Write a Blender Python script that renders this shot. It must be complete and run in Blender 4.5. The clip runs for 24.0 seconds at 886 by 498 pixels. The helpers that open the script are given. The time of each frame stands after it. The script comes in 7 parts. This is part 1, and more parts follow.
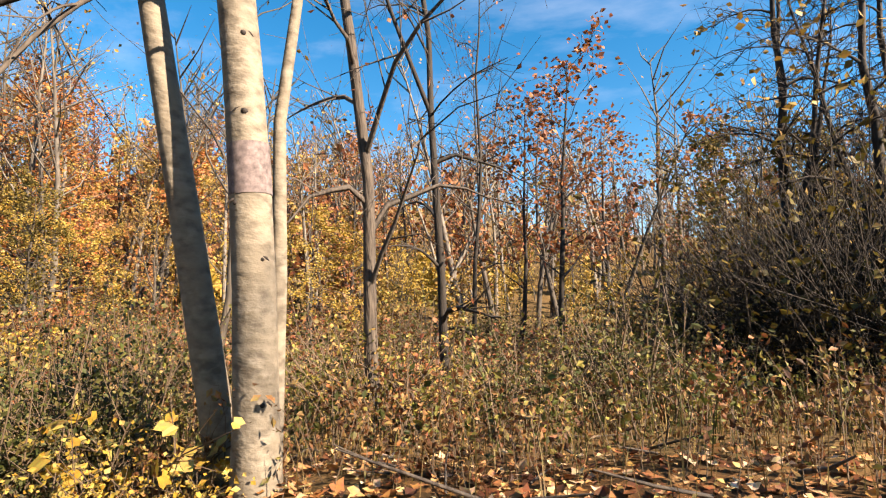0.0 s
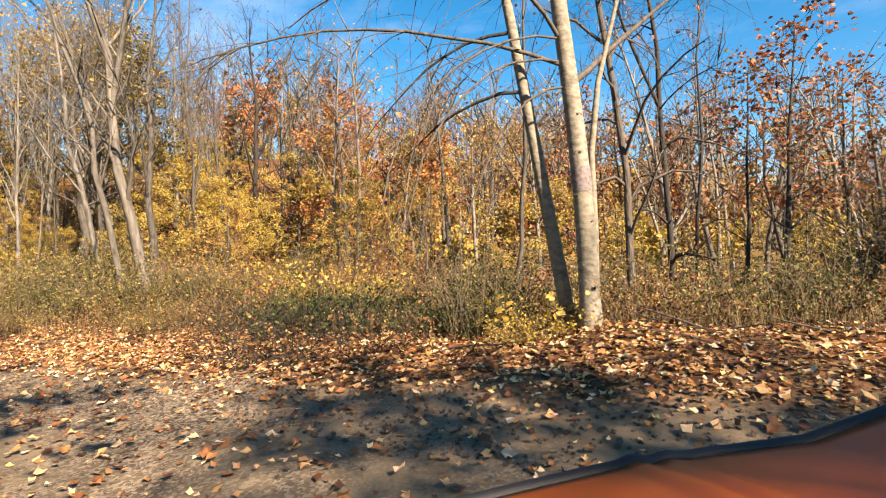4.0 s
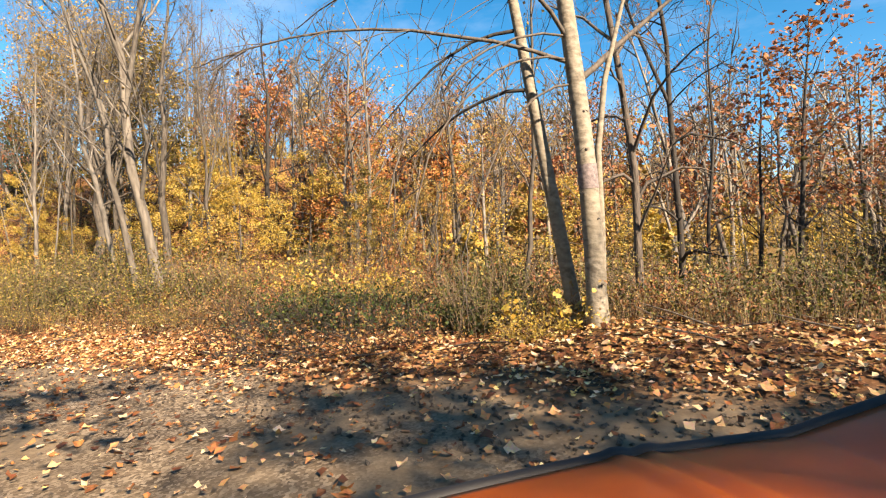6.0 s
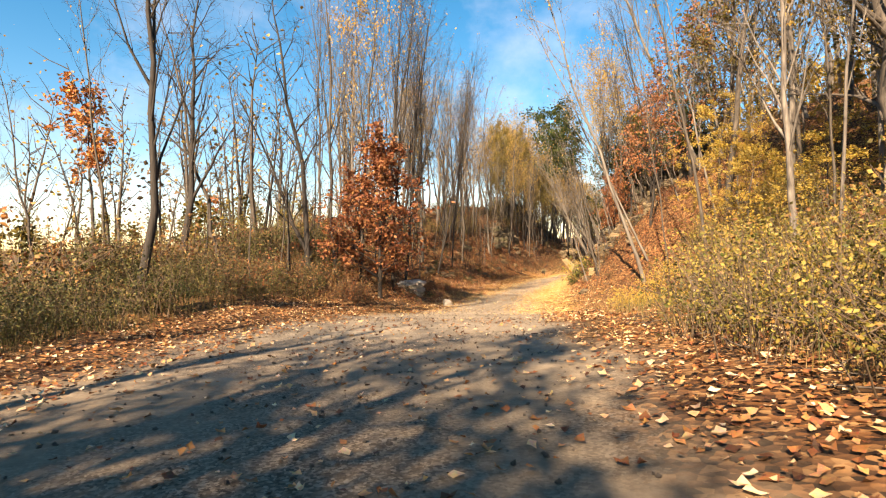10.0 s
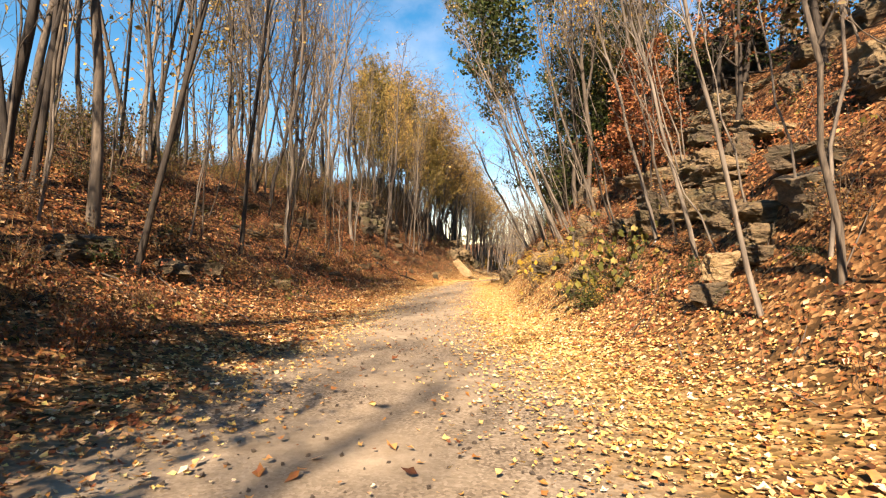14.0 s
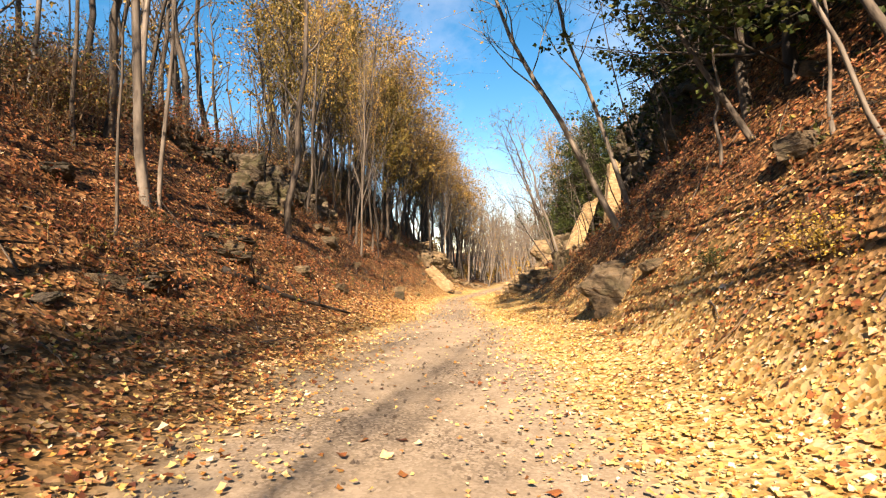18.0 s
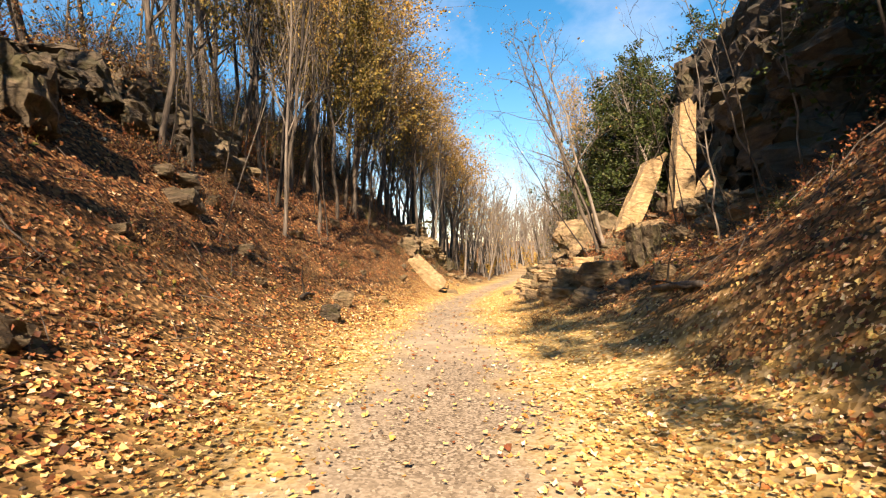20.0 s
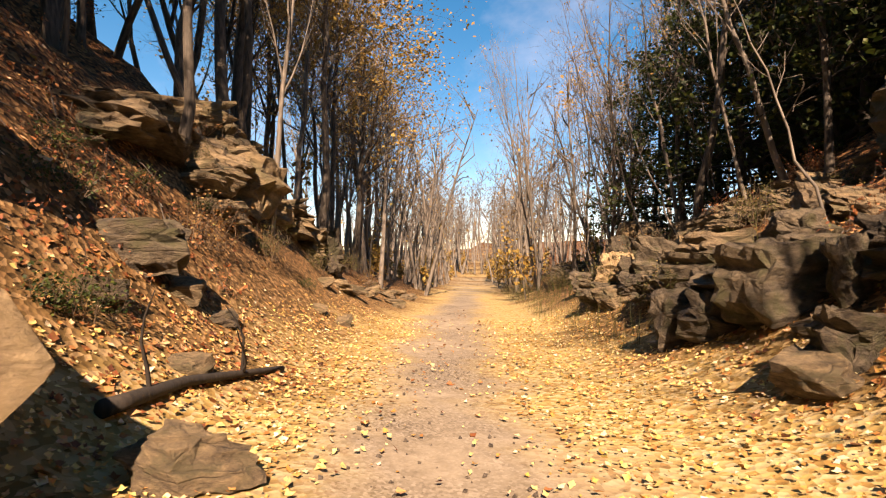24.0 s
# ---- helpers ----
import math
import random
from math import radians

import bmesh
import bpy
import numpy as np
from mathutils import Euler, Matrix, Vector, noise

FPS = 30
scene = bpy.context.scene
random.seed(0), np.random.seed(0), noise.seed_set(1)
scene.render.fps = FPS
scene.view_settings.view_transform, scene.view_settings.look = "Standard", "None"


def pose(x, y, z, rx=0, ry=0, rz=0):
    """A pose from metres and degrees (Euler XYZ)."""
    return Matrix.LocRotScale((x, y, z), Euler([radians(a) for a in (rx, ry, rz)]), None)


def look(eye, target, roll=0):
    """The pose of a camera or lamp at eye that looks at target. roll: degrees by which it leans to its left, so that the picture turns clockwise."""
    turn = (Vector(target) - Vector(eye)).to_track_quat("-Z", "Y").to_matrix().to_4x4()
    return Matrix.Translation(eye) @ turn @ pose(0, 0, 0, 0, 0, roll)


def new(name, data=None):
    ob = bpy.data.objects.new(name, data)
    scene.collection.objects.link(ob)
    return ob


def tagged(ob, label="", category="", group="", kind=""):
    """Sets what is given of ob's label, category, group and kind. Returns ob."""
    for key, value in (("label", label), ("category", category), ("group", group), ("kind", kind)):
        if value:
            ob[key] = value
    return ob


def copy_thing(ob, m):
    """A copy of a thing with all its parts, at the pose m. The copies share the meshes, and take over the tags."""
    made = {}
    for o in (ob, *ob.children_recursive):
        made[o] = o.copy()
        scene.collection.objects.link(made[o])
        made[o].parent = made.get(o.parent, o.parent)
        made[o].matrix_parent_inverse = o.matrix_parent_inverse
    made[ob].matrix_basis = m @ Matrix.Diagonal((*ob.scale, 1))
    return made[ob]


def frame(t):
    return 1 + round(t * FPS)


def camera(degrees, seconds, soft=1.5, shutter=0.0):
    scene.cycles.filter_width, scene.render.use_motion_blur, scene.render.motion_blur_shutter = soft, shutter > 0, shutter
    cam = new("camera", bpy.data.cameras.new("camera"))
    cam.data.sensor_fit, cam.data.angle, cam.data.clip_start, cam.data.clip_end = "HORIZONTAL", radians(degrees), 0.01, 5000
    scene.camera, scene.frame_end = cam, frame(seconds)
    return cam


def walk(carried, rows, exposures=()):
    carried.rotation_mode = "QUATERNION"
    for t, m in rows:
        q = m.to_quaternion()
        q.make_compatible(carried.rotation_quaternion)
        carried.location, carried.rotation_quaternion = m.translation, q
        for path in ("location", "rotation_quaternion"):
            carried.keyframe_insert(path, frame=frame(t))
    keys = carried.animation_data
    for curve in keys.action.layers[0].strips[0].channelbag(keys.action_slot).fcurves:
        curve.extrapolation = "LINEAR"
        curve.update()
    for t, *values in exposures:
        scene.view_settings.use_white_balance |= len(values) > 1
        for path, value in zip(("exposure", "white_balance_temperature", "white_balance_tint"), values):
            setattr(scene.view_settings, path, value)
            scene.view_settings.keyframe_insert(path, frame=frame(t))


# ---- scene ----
cam = camera(80.0, 24.0, 1.2, 0.03)
PATH = [
    (0, (0.052, -0.077, 0.017), (-0.102, 1.903, 0.252), -0.17),
    (0.5, (0.002, -0.301, -0.026), (-0.215, 1.674, 0.207), -0.06),
    (1, (-0.132, -0.820, -0.091), (-0.461, 1.140, 0.130), 0.39),
    (1.5, (-0.243, -1.815, -0.177), (-0.709, 0.119, 0.027), 0.68),
    (2, (-0.203, -2.690, -0.244), (-0.821, -0.796, -0.067), 0.79),
    (2.5, (-0.143, -3.143, -0.279), (-0.853, -1.279, -0.131), 0.64),
    (3, (-0.116, -3.363, -0.298), (-0.894, -1.524, -0.178), 0.32),
    (3.5, (-0.028, -3.701, -0.308), (-0.877, -1.893, -0.208), 0.11),
    (5.5, (0.116, -3.714, -0.315), (-0.808, -1.942, -0.230), -0.03),
    (6, (0.118, -3.708, -0.316), (-0.813, -1.940, -0.232), -0.07),
    (6.5, (0.132, -3.686, -0.317), (-0.824, -1.931, -0.229), -0.21),
    (7, (0.093, -3.497, -0.298), (-0.950, -1.793, -0.200), -0.64),
    (7.5, (-0.333, -2.943, -0.262), (-1.573, -1.378, -0.152), -0.12),
    (8, (-1.415, -2.000, -0.226), (-2.962, -0.745, -0.076), -0.30),
    (8.5, (-4.137, -1.274, -0.385), (-5.920, -0.379, -0.244), -0.22),
    (9, (-6.914, -0.558, -0.552), (-8.874, -0.174, -0.460), -0.30),
    (9.5, (-10.709, -0.252, -0.767), (-12.708, -0.225, -0.722), -0.90),
    (10, (-14.917, -0.190, -0.926), (-16.916, -0.139, -0.912), -0.90),
    (10.5, (-18.884, 0.075, -0.985), (-20.881, 0.198, -0.980), -0.65),
    (11, (-22.642, 0.300, -1.085), (-24.628, 0.538, -1.086), -0.30),
    (11.5, (-26.334, 0.861, -1.240), (-28.301, 1.225, -1.243), 0.45),
    (13.5, (-37.310, 2.542, -2.128), (-39.238, 3.073, -2.092), 1.30),
    (14, (-39.232, 3.010, -2.133), (-41.159, 3.546, -2.095), 0.98),
    (14.5, (-40.727, 3.374, -2.149), (-42.652, 3.917, -2.111), 0.48),
    (15, (-42.333, 3.779, -2.190), (-44.254, 4.335, -2.149), 0.17),
    (15.5, (-44.303, 4.217, -2.252), (-46.220, 4.786, -2.206), 0.09),
    (16, (-46.723, 4.873, -2.309), (-48.634, 5.460, -2.247), -0.49),
    (16.5, (-49.448, 5.719, -2.391), (-51.351, 6.327, -2.310), -1.04),
    (17, (-52.009, 6.459, -2.475), (-53.906, 7.085, -2.386), -1.34),
    (17.5, (-55.239, 7.325, -2.481), (-57.132, 7.968, -2.400), -1.15),
    (18, (-58.628, 8.314, -2.501), (-60.516, 8.969, -2.421), -0.89),
    (18.5, (-62.092, 9.483, -2.601), (-63.980, 10.137, -2.520), -0.56),
    (20.5, (-73.117, 13.866, -2.468), (-74.997, 14.548, -2.436), -0.37),
    (21, (-76.893, 15.233, -2.591), (-78.766, 15.933, -2.558), -0.49),
    (21.5, (-80.734, 16.595, -2.727), (-82.600, 17.314, -2.694), -0.61),
    (22, (-84.667, 18.160, -2.898), (-86.528, 18.890, -2.857), -0.94),
    (22.5, (-88.637, 19.683, -3.083), (-90.485, 20.447, -3.042), -0.49),
    (23, (-92.134, 21.203, -3.237), (-93.965, 22.005, -3.191), 0.21),
    (23.5, (-95.620, 22.891, -3.329), (-97.423, 23.755, -3.273), 1.26),
    (24, (-99.068, 24.706, -3.373), (-100.829, 25.650, -3.289), 0.67),
]
walk(cam, [(t, look(eye, target, roll)) for t, eye, target, roll in PATH], [(0, 2.14, 7300, 25), (5, 2.16, 7300, 22), (9.5, 2.14, 8400, 26), (11.5, 2.04, 8000, 26), (14, 2.00, 8000, 28), (18, 2.06, 8000, 29), (21, 2.08, 8100, 28), (22.6, 1.97, 8200, 29), (24, 1.80, 8400, 36)])

# ---- sky and sun ----
SUN_AZ, SUN_EL = math.atan2(0.90, -0.44), radians(36)
world = bpy.data.worlds.new("sky")
world.use_nodes = True
scene.world = world
sky = world.node_tree.nodes.new("ShaderNodeTexSky")
sky.sky_type, sky.sun_disc, sky.sun_elevation, sky.sun_rotation = "NISHITA", False, SUN_EL, SUN_AZ
sky.air_density, sky.dust_density, sky.ozone_density = 1.0, 0.05, 1.0
deep = world.node_tree.nodes.new("ShaderNodeHueSaturation")
deep.inputs["Hue"].default_value, deep.inputs["Saturation"].default_value = 0.49, 1.52
world.node_tree.links.new(sky.outputs[0], deep.inputs["Color"])
# thin high cloud
veil_at = world.node_tree.nodes.new("ShaderNodeTexCoord")
veil_map = world.node_tree.nodes.new("ShaderNodeMapping")
veil_map.inputs["Rotation"].default_value, veil_map.inputs["Scale"].default_value = (0.2, 0.1, 0.6), (1.2, 3.4, 5.0)
veil = world.node_tree.nodes.new("ShaderNodeTexNoise")
veil.inputs["Scale"].default_value, veil.inputs["Detail"].default_value, veil.inputs["Roughness"].default_value = 1.6, 7, 0.6
veil_ramp = world.node_tree.nodes.new("ShaderNodeValToRGB")
veil_ramp.color_ramp.elements[0].position, veil_ramp.color_ramp.elements[0].color = 0.48, (0, 0, 0, 1)
veil_ramp.color_ramp.elements[1].position, veil_ramp.color_ramp.elements[1].color = 0.80, (0.26, 0.26, 0.26, 1)
veil_mix = world.node_tree.nodes.new("ShaderNodeMix")
veil_mix.data_type = "RGBA"
veil_mix.inputs[7].default_value = (6.5, 7.3, 8.2, 1)
world.node_tree.links.new(veil_at.outputs["Generated"], veil_map.inputs[0])
world.node_tree.links.new(veil_map.outputs[0], veil.inputs["Vector"])
world.node_tree.links.new(veil.outputs[0], veil_ramp.inputs[0])
world.node_tree.links.new(veil_ramp.outputs[0], veil_mix.inputs[0])
world.node_tree.links.new(deep.outputs[0], veil_mix.inputs[6])
world.node_tree.links.new(veil_mix.outputs[2], world.node_tree.nodes["Background"].inputs[0])
world.node_tree.nodes["Background"].inputs[1].default_value = 0.057
sun = new("sun", bpy.data.lights.new("sun", "SUN"))
sun.data.energy, sun.data.angle, sun.data.color = 5.0, radians(0.6), (1.0, 0.90, 0.70)
toward = Vector((math.sin(SUN_AZ) * math.cos(SUN_EL), math.cos(SUN_AZ) * math.cos(SUN_EL), math.sin(SUN_EL)))
sun.matrix_world = look(toward * 50, (0, 0, 0))


# ---- terrain: a road with banks, given by stations along its middle line ----
LINE = np.array([(140, -16), (60, -7), (30, -4), (12, -2.8), (0, -2.0), (-6, -1.6), (-10, -1.4), (-18, -1.2), (-27, 0.0), (-32, 1.0),
                 (-37.3, 2.2), (-46.7, 4.6), (-52, 6.2), (-62, 9.3), (-73.1, 13.7), (-84.7, 18.0), (-92.1, 21.1),
                 (-99, 24.5), (-112, 32), (-130, 43), (-160, 62), (-260, 125), (-420, 225)], float)
LINE_Z = np.array([-1.0, -1.3, -1.5, -1.6, -1.62, -1.86, -2.08, -2.30, -2.56, -3.02, -3.46, -3.66, -3.8, -3.95, -3.95, -4.2,
                   -4.5, -4.75, -4.95, -5.1, -4.9, 1.5, 12], float)


def finer(points, z, step=1.0):
    """The middle line in short steps, rounded: x, y, z and the length along it from x = 0."""
    along = np.r_[0, np.cumsum(np.hypot(*np.diff(points, axis=0).T))]
    t = np.arange(0, along[-1], step)
    out = [np.interp(t, along, c) for c in (points[:, 0], points[:, 1], z)]
    kernel = np.hanning(9) / np.hanning(9).sum()
    out = [np.convolve(np.pad(c, 4, mode="edge"), kernel, "valid") for c in out]
    start = np.interp(0, -np.array(out[0]), t)
    return np.array(out), t - start


(CX, CY, CZ), CS = finer(LINE, LINE_Z)
TX, TY = np.gradient(CX), np.gradient(CY)
TX, TY = TX / np.hypot(TX, TY), TY / np.hypot(TX, TY)


def road_place(x, y):
    """How far along the road a place lies, how far to its right, and the road's height there."""
    x, y = np.atleast_1d(x).astype(float), np.atleast_1d(y).astype(float)
    s, d, z = np.empty(len(x)), np.empty(len(x)), np.empty(len(x))
    for a in range(0, len(x), 4000):
        b = slice(a, a + 4000)
        near = ((x[b, None] - CX) ** 2 + (y[b, None] - CY) ** 2).argmin(1)
        ox, oy = x[b] - CX[near], y[b] - CY[near]
        ahead = np.clip(ox * TX[near] + oy * TY[near], -1, 1)
        s[b], z[b] = CS[near] + ahead, np.interp(CS[near] + ahead, CS, CZ)
        side = ox * TY[near] - oy * TX[near]
        d[b] = np.sign(side) * np.where(np.abs(ahead) < 1, np.abs(side), np.hypot(ox, oy))
    return s, d, z


def road_xy(s, d):
    x, y, tx, ty = (np.interp(s, CS, c) for c in (CX, CY, TX, TY))
    return x + d * ty, y - d * tx


OFF = np.array([0, 2, 3, 4, 5, 6.5, 9, 13, 20, 40, 90, 200, 600], float)
RIGHT = {
    -80: (0, .2, .4, .55, .7, .6, .4, .2, 0, .5, 6, 18, 30),
    0: (0, .22, .42, .62, .75, .65, .3, .0, .1, 2, 13, 30, 36),
    5: (0, .15, .32, .5, .6, .55, .4, .2, .4, 2.8, 17, 36, 40),
    14: (0, .05, .2, .4, .75, 1.05, 1.1, 1.0, 1.1, 3.6, 19, 36, 42),
    26: (0, .05, .12, .2, .35, .55, 0.9, 1.4, 2.2, 5.5, 20, 38, 42),
}
RIGHT |= {
    33: (0, .03, .1, .15, .22, .4, 1.2, 3.0, 5.2, 9, 19, 31, 35),
    36: (0, .03, .1, .2, .4, .9, 2.3, 4.4, 7.2, 11, 18, 28, 32),
    47: (0, .03, .08, .35, 1.3, 3.4, 5.8, 8.4, 11.5, 16, 22, 30, 30),
    57: (0, .03, .2, 1.5, 2.6, 3.9, 6.3, 9.3, 13, 18, 23, 30, 30),
    75: (0, .05, .4, 1.9, 3.1, 5, 8, 12, 15, 19, 23, 30, 30),
    84: (0, .05, .3, .9, 1.5, 2.3, 3.5, 5.2, 15, 19, 23, 30, 30),
}
RIGHT |= {
    90: (0, .05, .3, .8, 1.3, 2.0, 3.1, 4.8, 15, 19, 23, 30, 30),
    97: (0, .05, .35, .8, 1.4, 2.2, 3.6, 5.2, 14, 18, 23, 30, 30),
    105: (0, .05, .3, .9, 1.6, 2.6, 4.0, 5.6, 13, 17, 22, 28, 30),
    112: (0, .05, .3, 1, 1.8, 2.9, 4.6, 7, 13, 17, 21, 25, 30),
    135: (0, .05, .2, .5, .9, 1.6, 2.8, 4.5, 7, 11, 14, 20, 30),
    170: (0, 0, .1, .2, .4, .8, 1.5, 2, 3, 4, 8, 14, 30),
}
LEFT = {
    -80: (0, 0, 0, 0, 0, -.1, -.7, -1.6, -3, -5, -7, -8, 24),
    8: (0, 0, 0, 0, 0, -.1, -.5, -1.2, -2.4, -4.5, -7, -8, 24),
    22: (0, 0, 0, 0, .1, .1, -.2, -.8, -1.8, -4, -7, -8, 24),
    32: (0, 0, .05, .15, .3, .7, 1.2, 1.3, 1.0, -2, -8, -14, 20),
}
LEFT |= {
    41: (0, 0, .1, .35, .8, 1.6, 2.7, 3.2, 3.0, 0, -7, -14, 20),
    53: (0, .05, .25, .7, 1.4, 2.5, 4.2, 5.0, 5.0, 2, -6, -12, 20),
    65: (0, .05, .3, .8, 1.6, 2.9, 5, 6.4, 6.4, 3, -5, -11, 20),
    80: (0, .1, .5, 1.2, 2.2, 3.6, 5.9, 8, 8.2, 3, -5, -10, 18),
}
LEFT |= {
    95: (0, .15, .7, 1.6, 2.6, 4, 6.4, 8.8, 9.6, 5, -2, -6, 16),
    105: (0, .15, .9, 2.2, 3.4, 4.9, 7.4, 10.4, 12, 8, 1, -4, 14),
    116: (0, .1, .6, 1.6, 3.0, 4.9, 7.2, 10, 12, 11, 6, 3, 6),
    126: (0, .05, .3, .8, 1.6, 2.8, 4.6, 6.4, 7.5, 7, 4, 2, 6),
    135: (0, 0, .1, .4, .9, 1.7, 3, 4, 4.5, 4, 2, 1, 6),
    170: (0, 0, .1, .2, .3, .4, .5, .5, .5, 0, -2, -4, 6),
}


def bank(table, s, d):
    keys = np.array(sorted(table), float)
    rows = np.array([table[k] for k in sorted(table)], float)
    at = np.clip(np.interp(s, keys, np.arange(len(keys))), 0, len(keys) - 1.001)
    k = at.astype(int)
    f = (at - k)
    f = f * f * (3 - 2 * f)
    col = np.clip(np.interp(d, OFF, np.arange(len(OFF))), 0, len(OFF) - 1.001)
    c = col.astype(int)
    g = col - c
    low = rows[k, c] * (1 - g) + rows[k, c + 1] * g
    high = rows[k + 1, c] * (1 - g) + rows[k + 1, c + 1] * g
    return low * (1 - f) + high * f


def waves(x, y):
    """Soft unevenness, made of a few crossing waves."""
    return (np.sin(x * 1.3 + 1.7 * np.sin(y * 0.6)) * np.sin(y * 1.1 + 1.3 * np.sin(x * 0.7))
            + 0.5 * np.sin(x * 3.1 + y * 1.9 + 2 * np.sin(y * 1.3)) * np.sin(y * 2.7 - x * 1.1))


def ground_z(x, y):
    s, d, z = road_place(x, y)
    x, y = np.atleast_1d(x), np.atleast_1d(y)
    up = np.where(d > 0, bank(RIGHT, s, np.abs(d)), bank(LEFT, s, np.abs(d)))
    rough = np.clip((np.abs(d) - 2.2) / 4, 0.0, 1) * (0.07 + 0.03 * np.clip(up, 0, 4))
    far = np.clip((np.abs(d) - 30) / 60, 0, 1)
    return z + up + rough * waves(x, y) + far * 2.5 * waves(x * 0.05, y * 0.05) + 0.012 * waves(x * 2, y * 2)


def ground_at(x, y):
    return float(ground_z(x, y)[0])

# ---- materials ----
def material(name):
    m = bpy.data.materials.new(name)
    m.use_nodes = True
    return m, m.node_tree.nodes, m.node_tree.links, m.node_tree.nodes["Principled BSDF"]


TONE = 0.36  # how much light the woods give back, against the pale base values below


def toned(c):
    return c if max(c) in (0, 1) or max(c) > 1 else tuple(v * TONE for v in c)


def ramp_node(nodes, stops, constant=False, raw=False):
    r = nodes.new("ShaderNodeValToRGB")
    r.color_ramp.interpolation = "CONSTANT" if constant else "LINEAR"
    while len(r.color_ramp.elements) < len(stops):
        r.color_ramp.elements.new(0.5)
    for e, (at, c) in zip(r.color_ramp.elements, stops):
        e.position, e.color = at, (*(c if raw else toned(c)), 1)
    return r


def noise_node(nodes, links, scale, detail=4, rough=0.6, kind="Object"):
    co = nodes.new("ShaderNodeTexCoord")
    n = nodes.new("ShaderNodeTexNoise")
    n.inputs["Scale"].default_value, n.inputs["Detail"].default_value, n.inputs["Roughness"].default_value = scale, detail, rough
    links.new(co.outputs[kind], n.inputs["Vector"])
    return n


def mix_node(nodes, links, fac, a, b, mode="MIX"):
    n = nodes.new("ShaderNodeMix")
    n.data_type, n.blend_type = "RGBA", mode
    for socket, value in ((n.inputs[0], fac), (n.inputs[6], a), (n.inputs[7], b)):
        if isinstance(value, (int, float)):
            socket.default_value = value
        elif isinstance(value, tuple):
            socket.default_value = (*toned(value), 1)
        else:
            links.new(value, socket)
    return n.outputs[2]


def bump_node(nodes, links, height, strength, distance, bsdf):
    b = nodes.new("ShaderNodeBump")
    b.inputs["Strength"].default_value, b.inputs["Distance"].default_value = strength, distance
    links.new(height, b.inputs["Height"])
    links.new(b.outputs[0], bsdf.inputs["Normal"])


def bark_material(name, light, dark, moss, ridge=18, blotch=2.2, grain=0.22):
    m, nodes, links, bsdf = material(name)
    co = nodes.new("ShaderNodeTexCoord")
    stretch = nodes.new("ShaderNodeMapping")
    stretch.inputs["Scale"].default_value = (1, 1, grain)
    links.new(co.outputs["Object"], stretch.inputs[0])
    fine = nodes.new("ShaderNodeTexNoise")
    fine.inputs["Scale"].default_value, fine.inputs["Detail"].default_value = ridge, 6
    links.new(stretch.outputs[0], fine.inputs["Vector"])
    big = noise_node(nodes, links, blotch, 3)
    a = ramp_node(nodes, [(0.35, dark), (0.62, light)])
    links.new(fine.outputs[0], a.inputs[0])
    b = ramp_node(nodes, [(0.45, (0, 0, 0)), (0.68, (1, 1, 1))])
    links.new(big.outputs[0], b.inputs[0])
    colour = mix_node(nodes, links, b.outputs[0], a.outputs[0], moss)
    links.new(mix_node(nodes, links, 0.35, colour, a.outputs[0], "MULTIPLY"), bsdf.inputs["Base Color"])
    bsdf.inputs["Roughness"].default_value = 0.85
    bump_node(nodes, links, fine.outputs[0], 0.7, 0.02, bsdf)
    return m


def leaf_material(name, stops, through_light=0.25, rough=0.6, raw=False):
    m, nodes, links, bsdf = material(name)
    geo = nodes.new("ShaderNodeNewGeometry")
    r = ramp_node(nodes, stops, raw=raw)
    links.new(geo.outputs["Random Per Island"], r.inputs[0])
    n = noise_node(nodes, links, 30, 2)
    colour = mix_node(nodes, links, 0.5, r.outputs[0], n.outputs[1], "OVERLAY")
    links.new(colour, bsdf.inputs["Base Color"])
    bsdf.inputs["Roughness"].default_value = rough
    bsdf.inputs["Specular IOR Level"].default_value = 0.3
    tr = nodes.new("ShaderNodeBsdfTranslucent")
    links.new(colour, tr.inputs[0])
    mx = nodes.new("ShaderNodeMixShader")
    mx.inputs[0].default_value = through_light
    links.new(bsdf.outputs[0], mx.inputs[1])
    links.new(tr.outputs[0], mx.inputs[2])
    links.new(mx.outputs[0], nodes["Material Output"].inputs[0])
    return m


